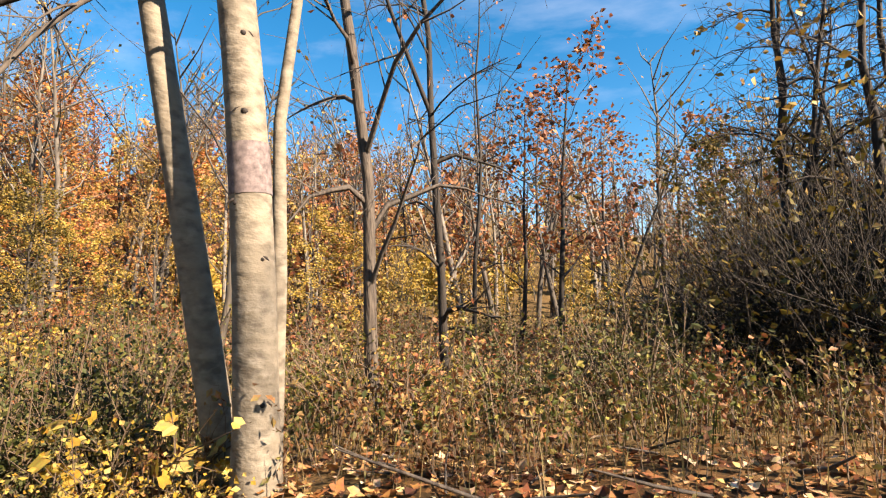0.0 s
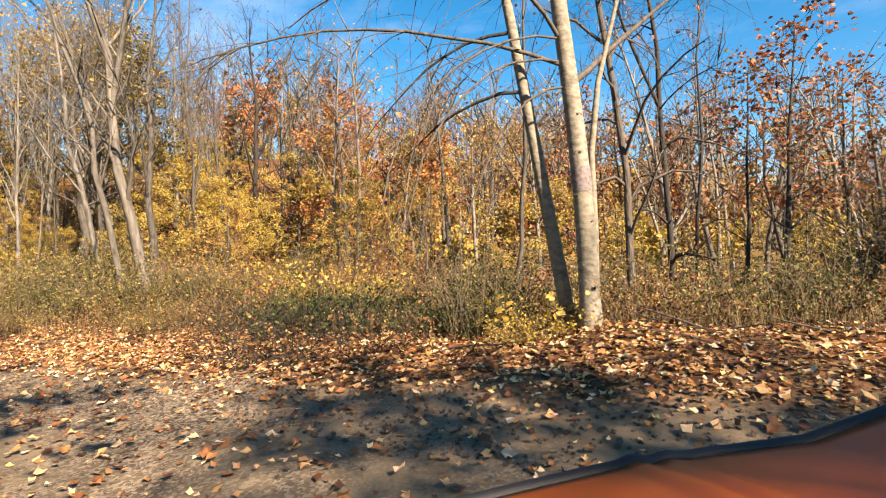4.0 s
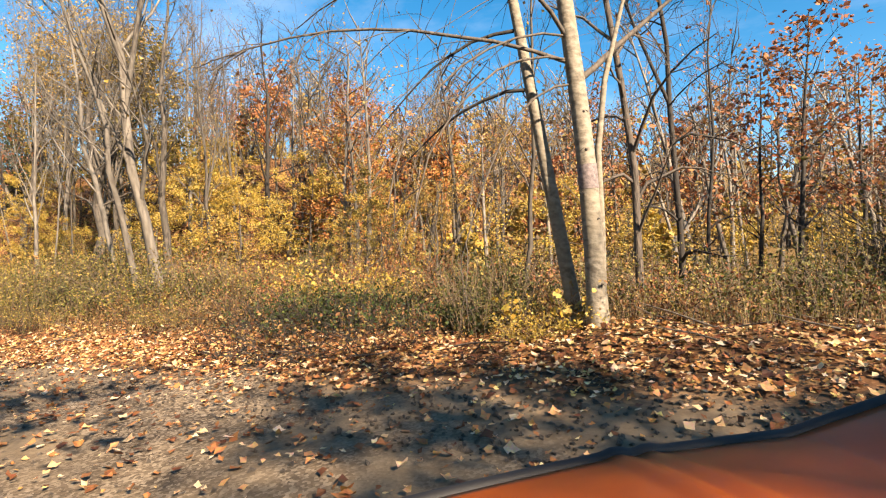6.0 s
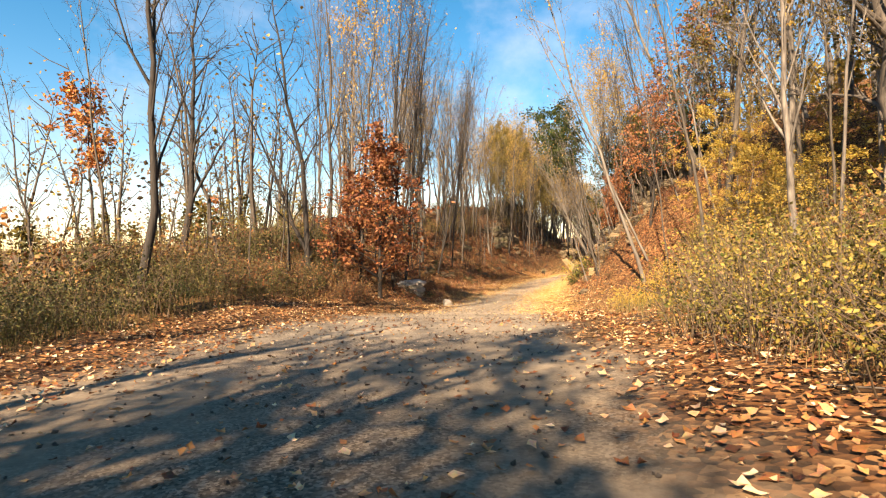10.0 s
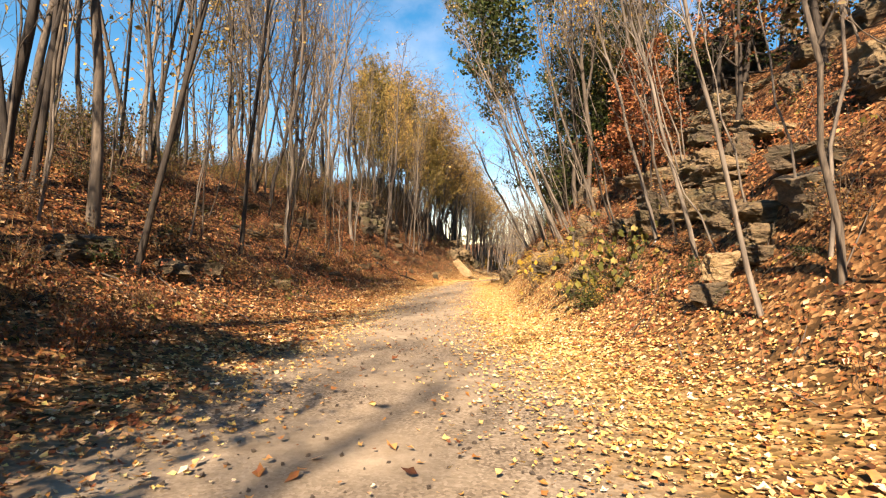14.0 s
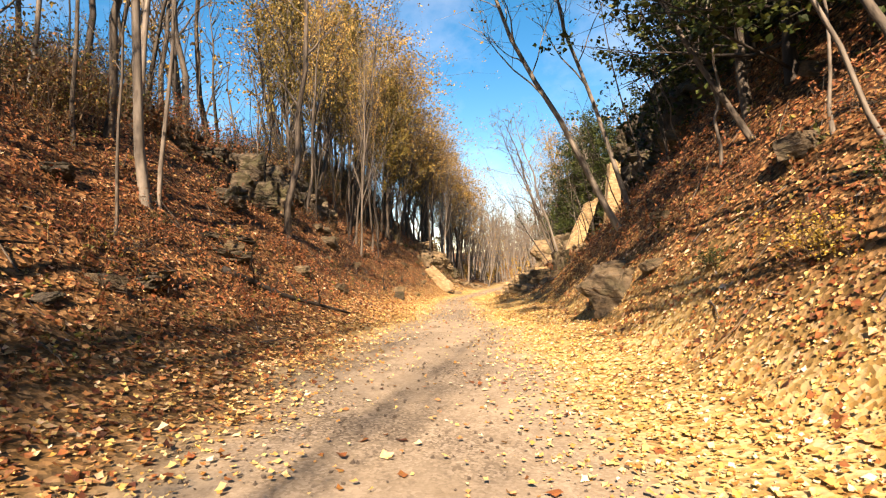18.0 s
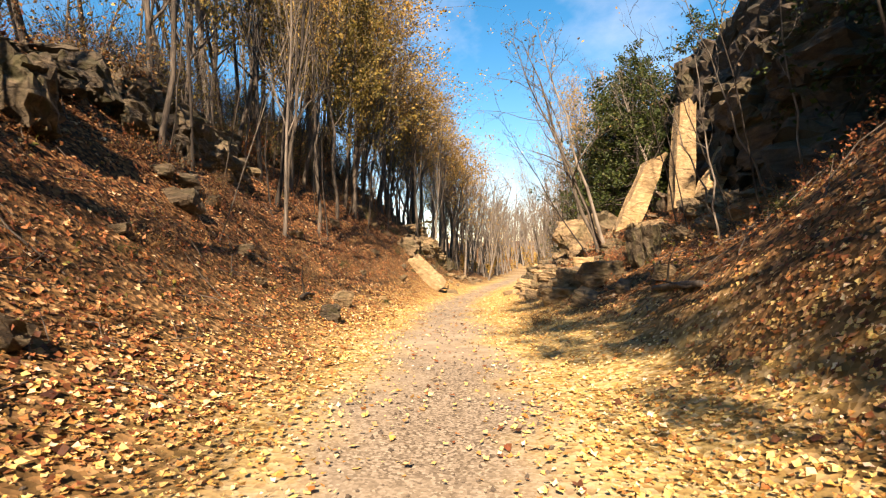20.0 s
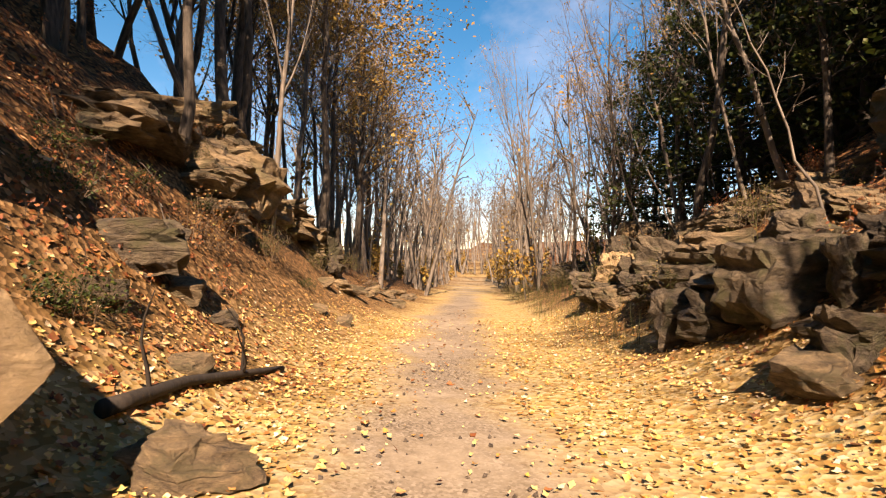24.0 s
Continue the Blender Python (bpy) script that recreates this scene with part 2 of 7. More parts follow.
def rock_material(name, light, dark, stain, raw=False):
    """Bedded stone: grain, beds, lichen stains and open joints."""
    m, nodes, links, bsdf = material(name)
    co = nodes.new("ShaderNodeTexCoord")
    layer = nodes.new("ShaderNodeMapping")
    layer.inputs["Scale"].default_value = (1, 1, 2.4)
    links.new(co.outputs["Object"], layer.inputs[0])
    n1 = nodes.new("ShaderNodeTexNoise")
    n1.inputs["Scale"].default_value, n1.inputs["Detail"].default_value, n1.inputs["Roughness"].default_value = 3.2, 12, 0.74
    links.new(layer.outputs[0], n1.inputs["Vector"])
    n2 = noise_node(nodes, links, 1.7, 9, 0.7)
    info = nodes.new("ShaderNodeObjectInfo")
    a = ramp_node(nodes, [(0.34, dark), (0.5, tuple((p + q) / 2 for p, q in zip(dark, light))), (0.64, light)], raw=raw)
    links.new(n1.outputs[0], a.inputs[0])
    b = ramp_node(nodes, [(0.48, (0, 0, 0)), (0.60, (1, 1, 1))])
    links.new(n2.outputs[0], b.inputs[0])
    c = mix_node(nodes, links, b.outputs[0], a.outputs[0], tuple(v / TONE for v in stain) if raw else stain)
    joint = nodes.new("ShaderNodeTexVoronoi")
    joint.feature = "DISTANCE_TO_EDGE"
    joint.inputs["Scale"].default_value = 0.9
    bent = nodes.new("ShaderNodeVectorMath")
    bent.operation = "MULTIPLY_ADD"
    links.new(n2.outputs[1], bent.inputs[0])
    bent.inputs[1].default_value = (0.35, 0.35, 0.35)
    links.new(layer.outputs[0], bent.inputs[2])
    links.new(bent.outputs[0], joint.inputs["Vector"])
    gap = ramp_node(nodes, [(0.0, (0.22, 0.20, 0.18)), (0.035, (1, 1, 1))], raw=True)
    links.new(joint.outputs["Distance"], gap.inputs[0])
    c = mix_node(nodes, links, 0.3, c, gap.outputs[0], "MULTIPLY")
    tone = ramp_node(nodes, [(0, (0.62, 0.60, 0.60)), (1, (1.2, 1.12, 1.0))], raw=True)
    links.new(info.outputs["Random"], tone.inputs[0])
    links.new(mix_node(nodes, links, 1.0, c, tone.outputs[0], "MULTIPLY"), bsdf.inputs["Base Color"])
    bsdf.inputs["Roughness"].default_value = 0.9
    height = mix_node(nodes, links, 0.5, n1.outputs[0], gap.outputs[0], "MULTIPLY")
    bump_node(nodes, links, height, 1.0, 0.14, bsdf)
    return m


def plain_material(name, colour, rough=0.5, metal=0.0, coat=0.0, vary=0.12, scale=6):
    m, nodes, links, bsdf = material(name)
    n = noise_node(nodes, links, scale, 5)
    r = ramp_node(nodes, [(0.3, tuple(c * (1 - vary) for c in colour)), (0.7, tuple(min(1, c * (1 + vary)) for c in colour))])
    links.new(n.outputs[0], r.inputs[0])
    links.new(r.outputs[0], bsdf.inputs["Base Color"])
    bsdf.inputs["Roughness"].default_value, bsdf.inputs["Metallic"].default_value = rough, metal
    bsdf.inputs["Coat Weight"].default_value = coat
    return m


BARK = {
    "pale": bark_material("pale_bark", (0.66, 0.59, 0.49), (0.22, 0.185, 0.15), (0.44, 0.39, 0.32), 9, 3),
    "grey": bark_material("grey_bark", (0.36, 0.30, 0.23), (0.07, 0.055, 0.042), (0.21, 0.18, 0.135)),
    "dark": bark_material("dark_bark", (0.11, 0.085, 0.06), (0.03, 0.023, 0.017), (0.07, 0.055, 0.04)),
    "rough": bark_material("shaggy_bark", (0.36, 0.29, 0.22), (0.12, 0.09, 0.07), (0.24, 0.20, 0.16), 26),
}
SYCAMORE = bark_material("sycamore_bark", (0.82, 0.73, 0.57), (0.40, 0.34, 0.25), (0.66, 0.57, 0.42), 11, 4, 1.6)
SCAR = bark_material("bark_scar", (0.14, 0.11, 0.09), (0.05, 0.04, 0.03), (0.09, 0.07, 0.06), 40)
LEAF = {
    "rust": leaf_material("rust_leaves", [(0, (0.11, 0.035, 0.018)), (0.4, (0.23, 0.08, 0.03)), (0.75, (0.31, 0.14, 0.055)), (1, (0.18, 0.08, 0.04))], raw=True),
    "orange": leaf_material("orange_leaves", [(0, (0.20, 0.06, 0.02)), (0.5, (0.38, 0.135, 0.035)), (1, (0.46, 0.23, 0.075))], raw=True),
    "red": leaf_material("dark_red_leaves", [(0, (0.09, 0.03, 0.016)), (0.5, (0.23, 0.075, 0.03)), (1, (0.36, 0.17, 0.065))], raw=True),
    "gold": leaf_material("golden_leaves", [(0, (0.46, 0.26, 0.06)), (0.5, (0.80, 0.50, 0.11)), (1, (0.95, 0.68, 0.22))]),
    "yellow": leaf_material("yellow_leaves", [(0, (0.82, 0.48, 0.06)), (0.5, (0.97, 0.68, 0.11)), (1, (0.98, 0.76, 0.26))]),
    "olive": leaf_material("olive_leaves", [(0, (0.13, 0.11, 0.02)), (0.5, (0.32, 0.25, 0.05)), (1, (0.55, 0.38, 0.08))]),
    "green": leaf_material("green_leaves", [(0, (0.03, 0.06, 0.012)), (0.6, (0.07, 0.12, 0.02)), (1, (0.17, 0.20, 0.035))]),
    "tan": leaf_material("tan_leaves", [(0, (0.20, 0.13, 0.07)), (0.5, (0.36, 0.24, 0.12)), (1, (0.48, 0.36, 0.2))]),
}
LITTER = leaf_material("fallen_brown_leaves", [(0, (0.045, 0.018, 0.009)), (0.3, (0.17, 0.062, 0.022)), (0.55, (0.33, 0.145, 0.05)), (0.8, (0.50, 0.30, 0.14)), (1, (0.64, 0.50, 0.33))], 0.15, 0.7, True)
LITTER_GOLD = leaf_material("fallen_yellow_leaves", [(0, (0.22, 0.09, 0.025)), (0.25, (0.42, 0.22, 0.06)), (0.5, (0.52, 0.35, 0.14)), (0.8, (0.57, 0.43, 0.15)), (1, (0.66, 0.57, 0.40))], 0.18, 0.7, True)
LITTER_RUSSET = leaf_material("fallen_russet_leaves", [(0, (0.035, 0.014, 0.008)), (0.3, (0.14, 0.045, 0.016)), (0.6, (0.27, 0.10, 0.034)), (0.85, (0.36, 0.18, 0.07)), (1, (0.50, 0.34, 0.18))], 0.15, 0.7, True)
STRAW = leaf_material("dry_grass_blades", [(0, (0.30, 0.18, 0.06)), (0.5, (0.58, 0.40, 0.15)), (0.85, (0.72, 0.54, 0.25)), (1, (0.30, 0.28, 0.07))], 0.3)
BROWN = leaf_material("withered_brown_leaves", [(0, (0.09, 0.038, 0.016)), (0.45, (0.40, 0.17, 0.055)), (0.82, (0.82, 0.50, 0.20)), (1, (0.34, 0.32, 0.09))])
HERB = leaf_material("weed_leaves", [(0, (0.07, 0.09, 0.018)), (0.45, (0.24, 0.25, 0.05)), (0.8, (0.56, 0.47, 0.10)), (1, (0.78, 0.52, 0.18))])
GOLDEN = leaf_material("golden_brush_leaves", [(0, (0.12, 0.12, 0.025)), (0.4, (0.40, 0.34, 0.07)), (0.8, (0.84, 0.62, 0.15)), (1, (0.60, 0.32, 0.09))])
VERGE = leaf_material("verge_weed_leaves", [(0, (0.06, 0.075, 0.02)), (0.5, (0.18, 0.19, 0.05)), (0.85, (0.38, 0.32, 0.10)), (1, (0.62, 0.44, 0.16))])
WEED = leaf_material("green_weed_blades", [(0, (0.06, 0.09, 0.02)), (0.6, (0.15, 0.18, 0.04)), (1, (0.34, 0.28, 0.09))], 0.3)
STEM = plain_material("brown_stems", (0.25, 0.17, 0.10), 0.8)
SANDSTONE = rock_material("sandstone", (0.82, 0.63, 0.37), (0.12, 0.09, 0.06), (0.30, 0.26, 0.14))
SLAB_STONE = rock_material("fresh_sandstone", (0.48, 0.375, 0.22), (0.15, 0.105, 0.055), (0.27, 0.20, 0.10), True)
# cliff sandstone with the deep shade of the wall put into its colour
SHADE_STONE = rock_material("shade_dark_sandstone", (0.26, 0.20, 0.13), (0.03, 0.024, 0.018), (0.09, 0.085, 0.04))
# green stains are moss; the overall darkening is shade put into the colour
SHADE_MOSSY_STONE = rock_material("shade_dark_mossy_sandstone", (0.42, 0.35, 0.24), (0.045, 0.036, 0.026), (0.14, 0.14, 0.06))
PALE_STONE = rock_material("pale_stone", (0.50, 0.47, 0.41), (0.25, 0.23, 0.20), (0.35, 0.335, 0.29), True)
GRAVEL = rock_material("gravel_stone", (0.56, 0.47, 0.37), (0.16, 0.13, 0.10), (0.36, 0.30, 0.23))
ORANGE = plain_material("orange_paint", (0.66, 0.12, 0.004), 0.42, 0.0, 0.06, 0.15, 5)
ORANGE.node_tree.nodes["Principled BSDF"].inputs["Specular IOR Level"].default_value = 0.2
BLACK = plain_material("black_rubber", (0.018, 0.018, 0.02), 0.65)
STEEL = plain_material("dark_steel", (0.09, 0.09, 0.095), 0.45, 0.7)


def ground_material():
    """Trodden gravel, leaf litter and rough grass soil, blended by what covers each stretch."""
    m, nodes, links, bsdf = material("forest_ground")
    co = nodes.new("ShaderNodeTexCoord")

    def cells(scale, warp=0.0):
        v = nodes.new("ShaderNodeTexVoronoi")
        v.inputs["Scale"].default_value = scale
        v.inputs["Randomness"].default_value = 1.0
        links.new(co.outputs["Object"], v.inputs["Vector"])
        return v

    leafy = cells(15)
    small = cells(42)
    parts = nodes.new("ShaderNodeSeparateColor")
    links.new(leafy.outputs["Color"], parts.inputs[0])
    brown = ramp_node(nodes, [(0, (0.03, 0.014, 0.007)), (0.35, (0.13, 0.054, 0.02)), (0.7, (0.38, 0.16, 0.055)), (1, (0.72, 0.40, 0.17))])
    links.new(parts.outputs[0], brown.inputs[0])
    gold = ramp_node(nodes, [(0, (0.56, 0.32, 0.09)), (0.4, (0.86, 0.62, 0.22)), (1, (0.96, 0.82, 0.46))])
    links.new(parts.outputs[0], gold.inputs[0])
    stone = nodes.new("ShaderNodeSeparateColor")
    links.new(small.outputs["Color"], stone.inputs[0])
    grit = noise_node(nodes, links, 3.0, 10, 0.75)
    soil = noise_node(nodes, links, 0.35, 5)
    pebble = ramp_node(nodes, [(0, (0.18, 0.14, 0.098)), (0.6, (0.47, 0.39, 0.29)), (1, (0.74, 0.64, 0.50))])
    links.new(stone.outputs[0], pebble.inputs[0])
    dust = ramp_node(nodes, [(0.3, (0.40, 0.32, 0.22)), (0.7, (0.88, 0.75, 0.56))])
    links.new(grit.outputs[0], dust.inputs[0])
    worn = ramp_node(nodes, [(0.4, (0, 0, 0)), (0.62, (1, 1, 1))])
    links.new(soil.outputs[0], worn.inputs[0])
    gravel = mix_node(nodes, links, worn.outputs[0], pebble.outputs[0], dust.outputs[0])
    crushed = ramp_node(nodes, [(0, (0.08, 0.055, 0.036)), (0.5, (0.28, 0.205, 0.135)), (1, (0.72, 0.58, 0.42))])
    links.new(stone.outputs[1], crushed.inputs[0])
    sandy = ramp_node(nodes, [(0.3, (0.24, 0.17, 0.105)), (0.7, (0.56, 0.43, 0.28))])
    links.new(grit.outputs[0], sandy.inputs[0])
    coarse = mix_node(nodes, links, worn.outputs[0], crushed.outputs[0], sandy.outputs[0])
    tuft = noise_node(nodes, links, 5.0, 8, 0.8)
    grass = ramp_node(nodes, [(0.3, (0.07, 0.045, 0.018)), (0.5, (0.26, 0.17, 0.06)), (0.75, (0.50, 0.34, 0.13))])
    links.new(tuft.outputs[0], grass.inputs[0])

    def cover(name):
        a = nodes.new("ShaderNodeAttribute")
        a.attribute_name = name
        return a.outputs["Fac"]

    colour = mix_node(nodes, links, cover("gold"), brown.outputs[0], gold.outputs[0])
    colour = mix_node(nodes, links, cover("grass"), colour, grass.outputs[0])
    gravel = mix_node(nodes, links, cover("coarse"), gravel, coarse)
    colour = mix_node(nodes, links, cover("gravel"), colour, gravel)
    links.new(colour, bsdf.inputs["Base Color"])
    bsdf.inputs["Roughness"].default_value = 0.95
    bsdf.inputs["Specular IOR Level"].default_value = 0.2
    relief = mix_node(nodes, links, 0.5, leafy.outputs["Distance"], tuft.outputs[0], "ADD")
    grain = mix_node(nodes, links, 0.3, grit.outputs[0], small.outputs["Distance"], "ADD")
    relief = mix_node(nodes, links, cover("gravel"), relief, mix_node(nodes, links, 0.72, grain, (0.0, 0.0, 0.0)))
    bump_node(nodes, links, relief, 0.55, 0.03, bsdf)
    return m


# ---- mesh builders ----
class Soup:
    def __init__(self):
        self.v, self.f, self.n = [], [], 0

    def add(self, verts, faces):
        self.v.append(np.asarray(verts, float))
        self.f.extend([tuple(i + self.n for i in face) for face in faces])
        self.n += len(verts)

    def tube(self, pts, radii, sides, cap=False):
        pts, radii = np.asarray(pts, float), np.asarray(radii, float)
        way = np.gradient(pts, axis=0)
        way /= np.linalg.norm(way, axis=1)[:, None] + 1e-9
        ref = np.array([1.0, 0, 0]) if abs(way[0][0]) < 0.8 else np.array([0, 1.0, 0])
        a = np.cross(way, ref)
        a /= np.linalg.norm(a, axis=1)[:, None] + 1e-9
        b = np.cross(way, a)
        ang = np.arange(sides) * 2 * np.pi / sides
        ring = pts[:, None] + radii[:, None, None] * (np.cos(ang)[None, :, None] * a[:, None] + np.sin(ang)[None, :, None] * b[:, None])
        faces = [(i * sides + k, i * sides + (k + 1) % sides, (i + 1) * sides + (k + 1) % sides, (i + 1) * sides + k)
                 for i in range(len(pts) - 1) for k in range(sides)]
        if cap:
            faces += [tuple(range(sides))[::-1], tuple(range((len(pts) - 1) * sides, len(pts) * sides))]
        self.add(ring.reshape(-1, 3), faces)

    def mesh(self, name, mat, smooth=True):
        me = bpy.data.meshes.new(name)
        me.from_pydata(np.concatenate(self.v).tolist() if self.v else [], [], self.f)
        me.materials.append(mat)
        if smooth:
            me.polygons.foreach_set("use_smooth", [True] * len(me.polygons))
        me.update()
        return me


def leaf_cards(rng, soup, points, size, droop=0.3, shape="kite"):
    """Small leaves, each a folded blade of its own."""
    points = np.asarray(points, float)
    for p in points:
        a = rng.normal(size=3)
        a[2] = a[2] * 0.6 - droop
        a /= np.linalg.norm(a)
        b = np.cross(a, rng.normal(size=3))
        b /= np.linalg.norm(b) + 1e-9
        c = np.cross(a, b)
        s = size * rng.uniform(0.6, 1.35)
        w = s * 0.36
        if shape == "kite":
            soup.add([p, p + a * s * 0.45 + b * w + c * s * 0.08, p + a * s, p + a * s * 0.45 - b * w + c * s * 0.08], [(0, 1, 2), (0, 2, 3)])
        else:
            soup.add([p, p + a * s * 0.25 + b * w * 1.3, p + a * s * 0.55 + b * w * 0.7, p + a * s * 0.75 + b * w * 1.0 + c * s * .08, p + a * s,
                      p + a * s * 0.75 - b * w * 1.0 + c * s * .08, p + a * s * 0.55 - b * w * 0.7, p + a * s * 0.25 - b * w * 1.3],
                     [(0, 1, 2, 6, 7), (2, 3, 4, 5, 6)])


def branch_line(rng, start, way, length, steps, bend=0.25, lift=0.0):
    pts, d = [np.array(start, float)], np.array(way, float)
    d /= np.linalg.norm(d)
    for _ in range(steps):
        d = d + rng.normal(size=3) * bend / steps ** 0.5 + np.array([0, 0, lift / steps])
        d /= np.linalg.norm(d)
        pts.append(pts[-1] + d * length / steps)
    return np.array(pts)


def grow_tree(rng, height, radius, first=0.4, limbs=11, twigs=5, sprigs=2, reach=0.3, fork=False, sides=8, rise=0.75, lift=0.35, wobble=0.06):
    """Wood of the trunk, wood of the branches, and the places where leaves sit."""
    trunk, boughs, tips = Soup(), Soup(), []
    steps = 10
    z = np.linspace(-0.035, 1, steps + 1) * height
    sway = np.cumsum(rng.normal(size=(steps + 1, 2)) * wobble * height / steps, axis=0)
    sway -= sway[0]
    spine = np.c_[sway, z]
    taper = radius * (1 - 0.88 * np.linspace(0, 1, steps + 1) ** 1.15)
    taper[0] *= 1.25
    taper[1] *= 1.05
    trunk.tube(spine, taper, sides)
    stems = [(spine, taper)]
    if fork:
        at = rng.uniform(0.35, 0.55)
        k = int(at * steps)
        turn = rng.uniform(0, 6.28)
        line = branch_line(rng, spine[k], (math.cos(turn) * 0.35, math.sin(turn) * 0.35, 1), height * (1 - at) * 0.9, 7, 0.15, 0.15)
        rad = np.linspace(taper[k] * 0.75, 0.012, 8)
        trunk.tube(line, rad, max(5, sides - 2))
        stems.append((line, rad))
    for n in range(limbs):
        line, rad = stems[n % len(stems)]
        u = first + (1 - first) * (n + rng.uniform(0, 1)) / limbs
        u = min(u, 0.98)
        if len(stems) > 1 and n % 2:
            u = 0.15 + 0.8 * (n + 0.5) / limbs
        at = u * (len(line) - 1)
        k = min(int(at), len(line) - 2)
        p = line[k] + (line[k + 1] - line[k]) * (at - k)
        r = max(0.010, (rad[k] + (rad[k + 1] - rad[k]) * (at - k)) * rng.uniform(0.35, 0.6))
        turn = n * 2.4 + rng.uniform(-0.6, 0.6)
        length = height * reach * (1.15 - 0.75 * u) * rng.uniform(0.7, 1.3)
        limb = branch_line(rng, p, (math.cos(turn), math.sin(turn), rise), length, 5, 0.35, lift)
        boughs.tube(limb, np.linspace(r, 0.006, 6), 4)
        for j in range(twigs):
            v = rng.uniform(0.25, 1.0) * 5
            i = min(int(v), 4)
            q = limb[i] + (limb[i + 1] - limb[i]) * (v - i)
            way = limb[i + 1] - limb[i]
            way = way / np.linalg.norm(way) + rng.normal(size=3) * 0.65 + np.array([0, 0, 0.25])
            twig = branch_line(rng, q, way, length * rng.uniform(0.3, 0.6), 2, 0.4, 0.15)
            boughs.tube(twig, np.linspace(max(0.006, r * 0.32), 0.003, 3), 3)
            tips.extend(twig[1:])
            for _ in range(sprigs):
                w = twig[rng.integers(0, 3)]
                sprig = branch_line(rng, w, (twig[-1] - twig[0]) + rng.normal(size=3) * length * 0.35, length * rng.uniform(0.2, 0.4), 1, 0.4)
                boughs.tube(sprig, [0.005, 0.002], 3)
                tips.extend(sprig[1:])
    return trunk, boughs, np.array(tips)


def part(name, me, parent, label=""):
    ob = new(name, me)
    ob.parent = parent
    return tagged(ob, label)


def thing(name, label, category, group="", kind=""):
    return tagged(new(name), label, category, group, kind)


def lay(ob, x, y, lean=(0, 0), turn=0.0, wide=1.0, tall=1.0, sink=0.0):
    """The pose of a thing on the ground, leaning and scaled."""
    up = Vector((lean[0], lean[1], 1)).normalized()
    q = Vector((0, 0, 1)).rotation_difference(up)
    return (Matrix.Translation((x, y, ground_at(x, y) - sink)) @ q.to_matrix().to_4x4() @ Matrix.Rotation(turn, 4, "Z")
            @ Matrix.Diagonal((wide, wide, tall, 1)))


PROTO = {}


def tree_proto(key, seed, label, bark, leaf=None, leaves=0, leaf_size=0.16, height=12, radius=0.16, name="", **shape):
    rng = np.random.default_rng(seed)
    trunk, boughs, tips = grow_tree(rng, height, radius, **shape)
    name = name or ("evergreen_tree" if key == "hemlock" else "autumn_tree" if leaves >= 800 else "bare_tree")
    top = thing(name, label, "sapling" if name == "sapling" else "tree", "roadside woods")
    part("trunk", trunk.mesh("trunk", BARK[bark]), top)
    tagged(part("crown_frame", boughs.mesh("crown_frame", BARK[bark]), top), kind="stuff")
    if leaves:
        crown = Soup()
        at = tips[rng.integers(0, len(tips), leaves)] + rng.normal(size=(leaves, 3)) * 0.16 * height / 12
        leaf_cards(rng, crown, at, leaf_size)
        tagged(part("crown", crown.mesh("crown", LEAF[leaf], False), top, f"loose {leaf} autumn leaves"), kind="stuff")
    top.location = (0, 0, -200)
    PROTO[key] = (top, height, radius)
    return top


USED = set()


def plant(key, x, y, lean=(0, 0), turn=0.0, radius=None, height=None, label=""):
    top, h, r = PROTO[key]
    wide = (radius / r) if radius else 1.0
    tall = (height / h) if height else wide
    m = lay(top, x, y, lean, turn, wide, tall)
    if key in USED:
        ob = copy_thing(top, m @ Matrix.Diagonal([1 / c for c in top.scale] + [1]))
    else:
        USED.add(key)
        top.matrix_basis = m
        ob = top
    if label:
        tagged(ob, label)
    return ob


# ---- ground ----
def graded(lo, fine_lo, fine_hi, hi, step, steps):
    low = fine_lo - (fine_lo - lo) * (np.linspace(0, 1, steps) ** 2.2)[1:][::-1]
    high = fine_hi + (hi - fine_hi) * (np.linspace(0, 1, steps) ** 2.2)[1:]
    return np.r_[low, np.arange(fine_lo, fine_hi + 1e-6, step), high]


GRID = []


def sheet_z(x, y):
    """Height of the built ground sheet, between its grid lines."""
    gx, gy, z = GRID
    i = np.clip(np.searchsorted(gx, x) - 1, 0, len(gx) - 2)
    j = np.clip(np.searchsorted(gy, y) - 1, 0, len(gy) - 2)
    u, v = (x - gx[i]) / (gx[i + 1] - gx[i]), (y - gy[j]) / (gy[j + 1] - gy[j])
    return (z[j, i] * (1 - u) + z[j, i + 1] * u) * (1 - v) + (z[j + 1, i] * (1 - u) + z[j + 1, i + 1] * u) * v


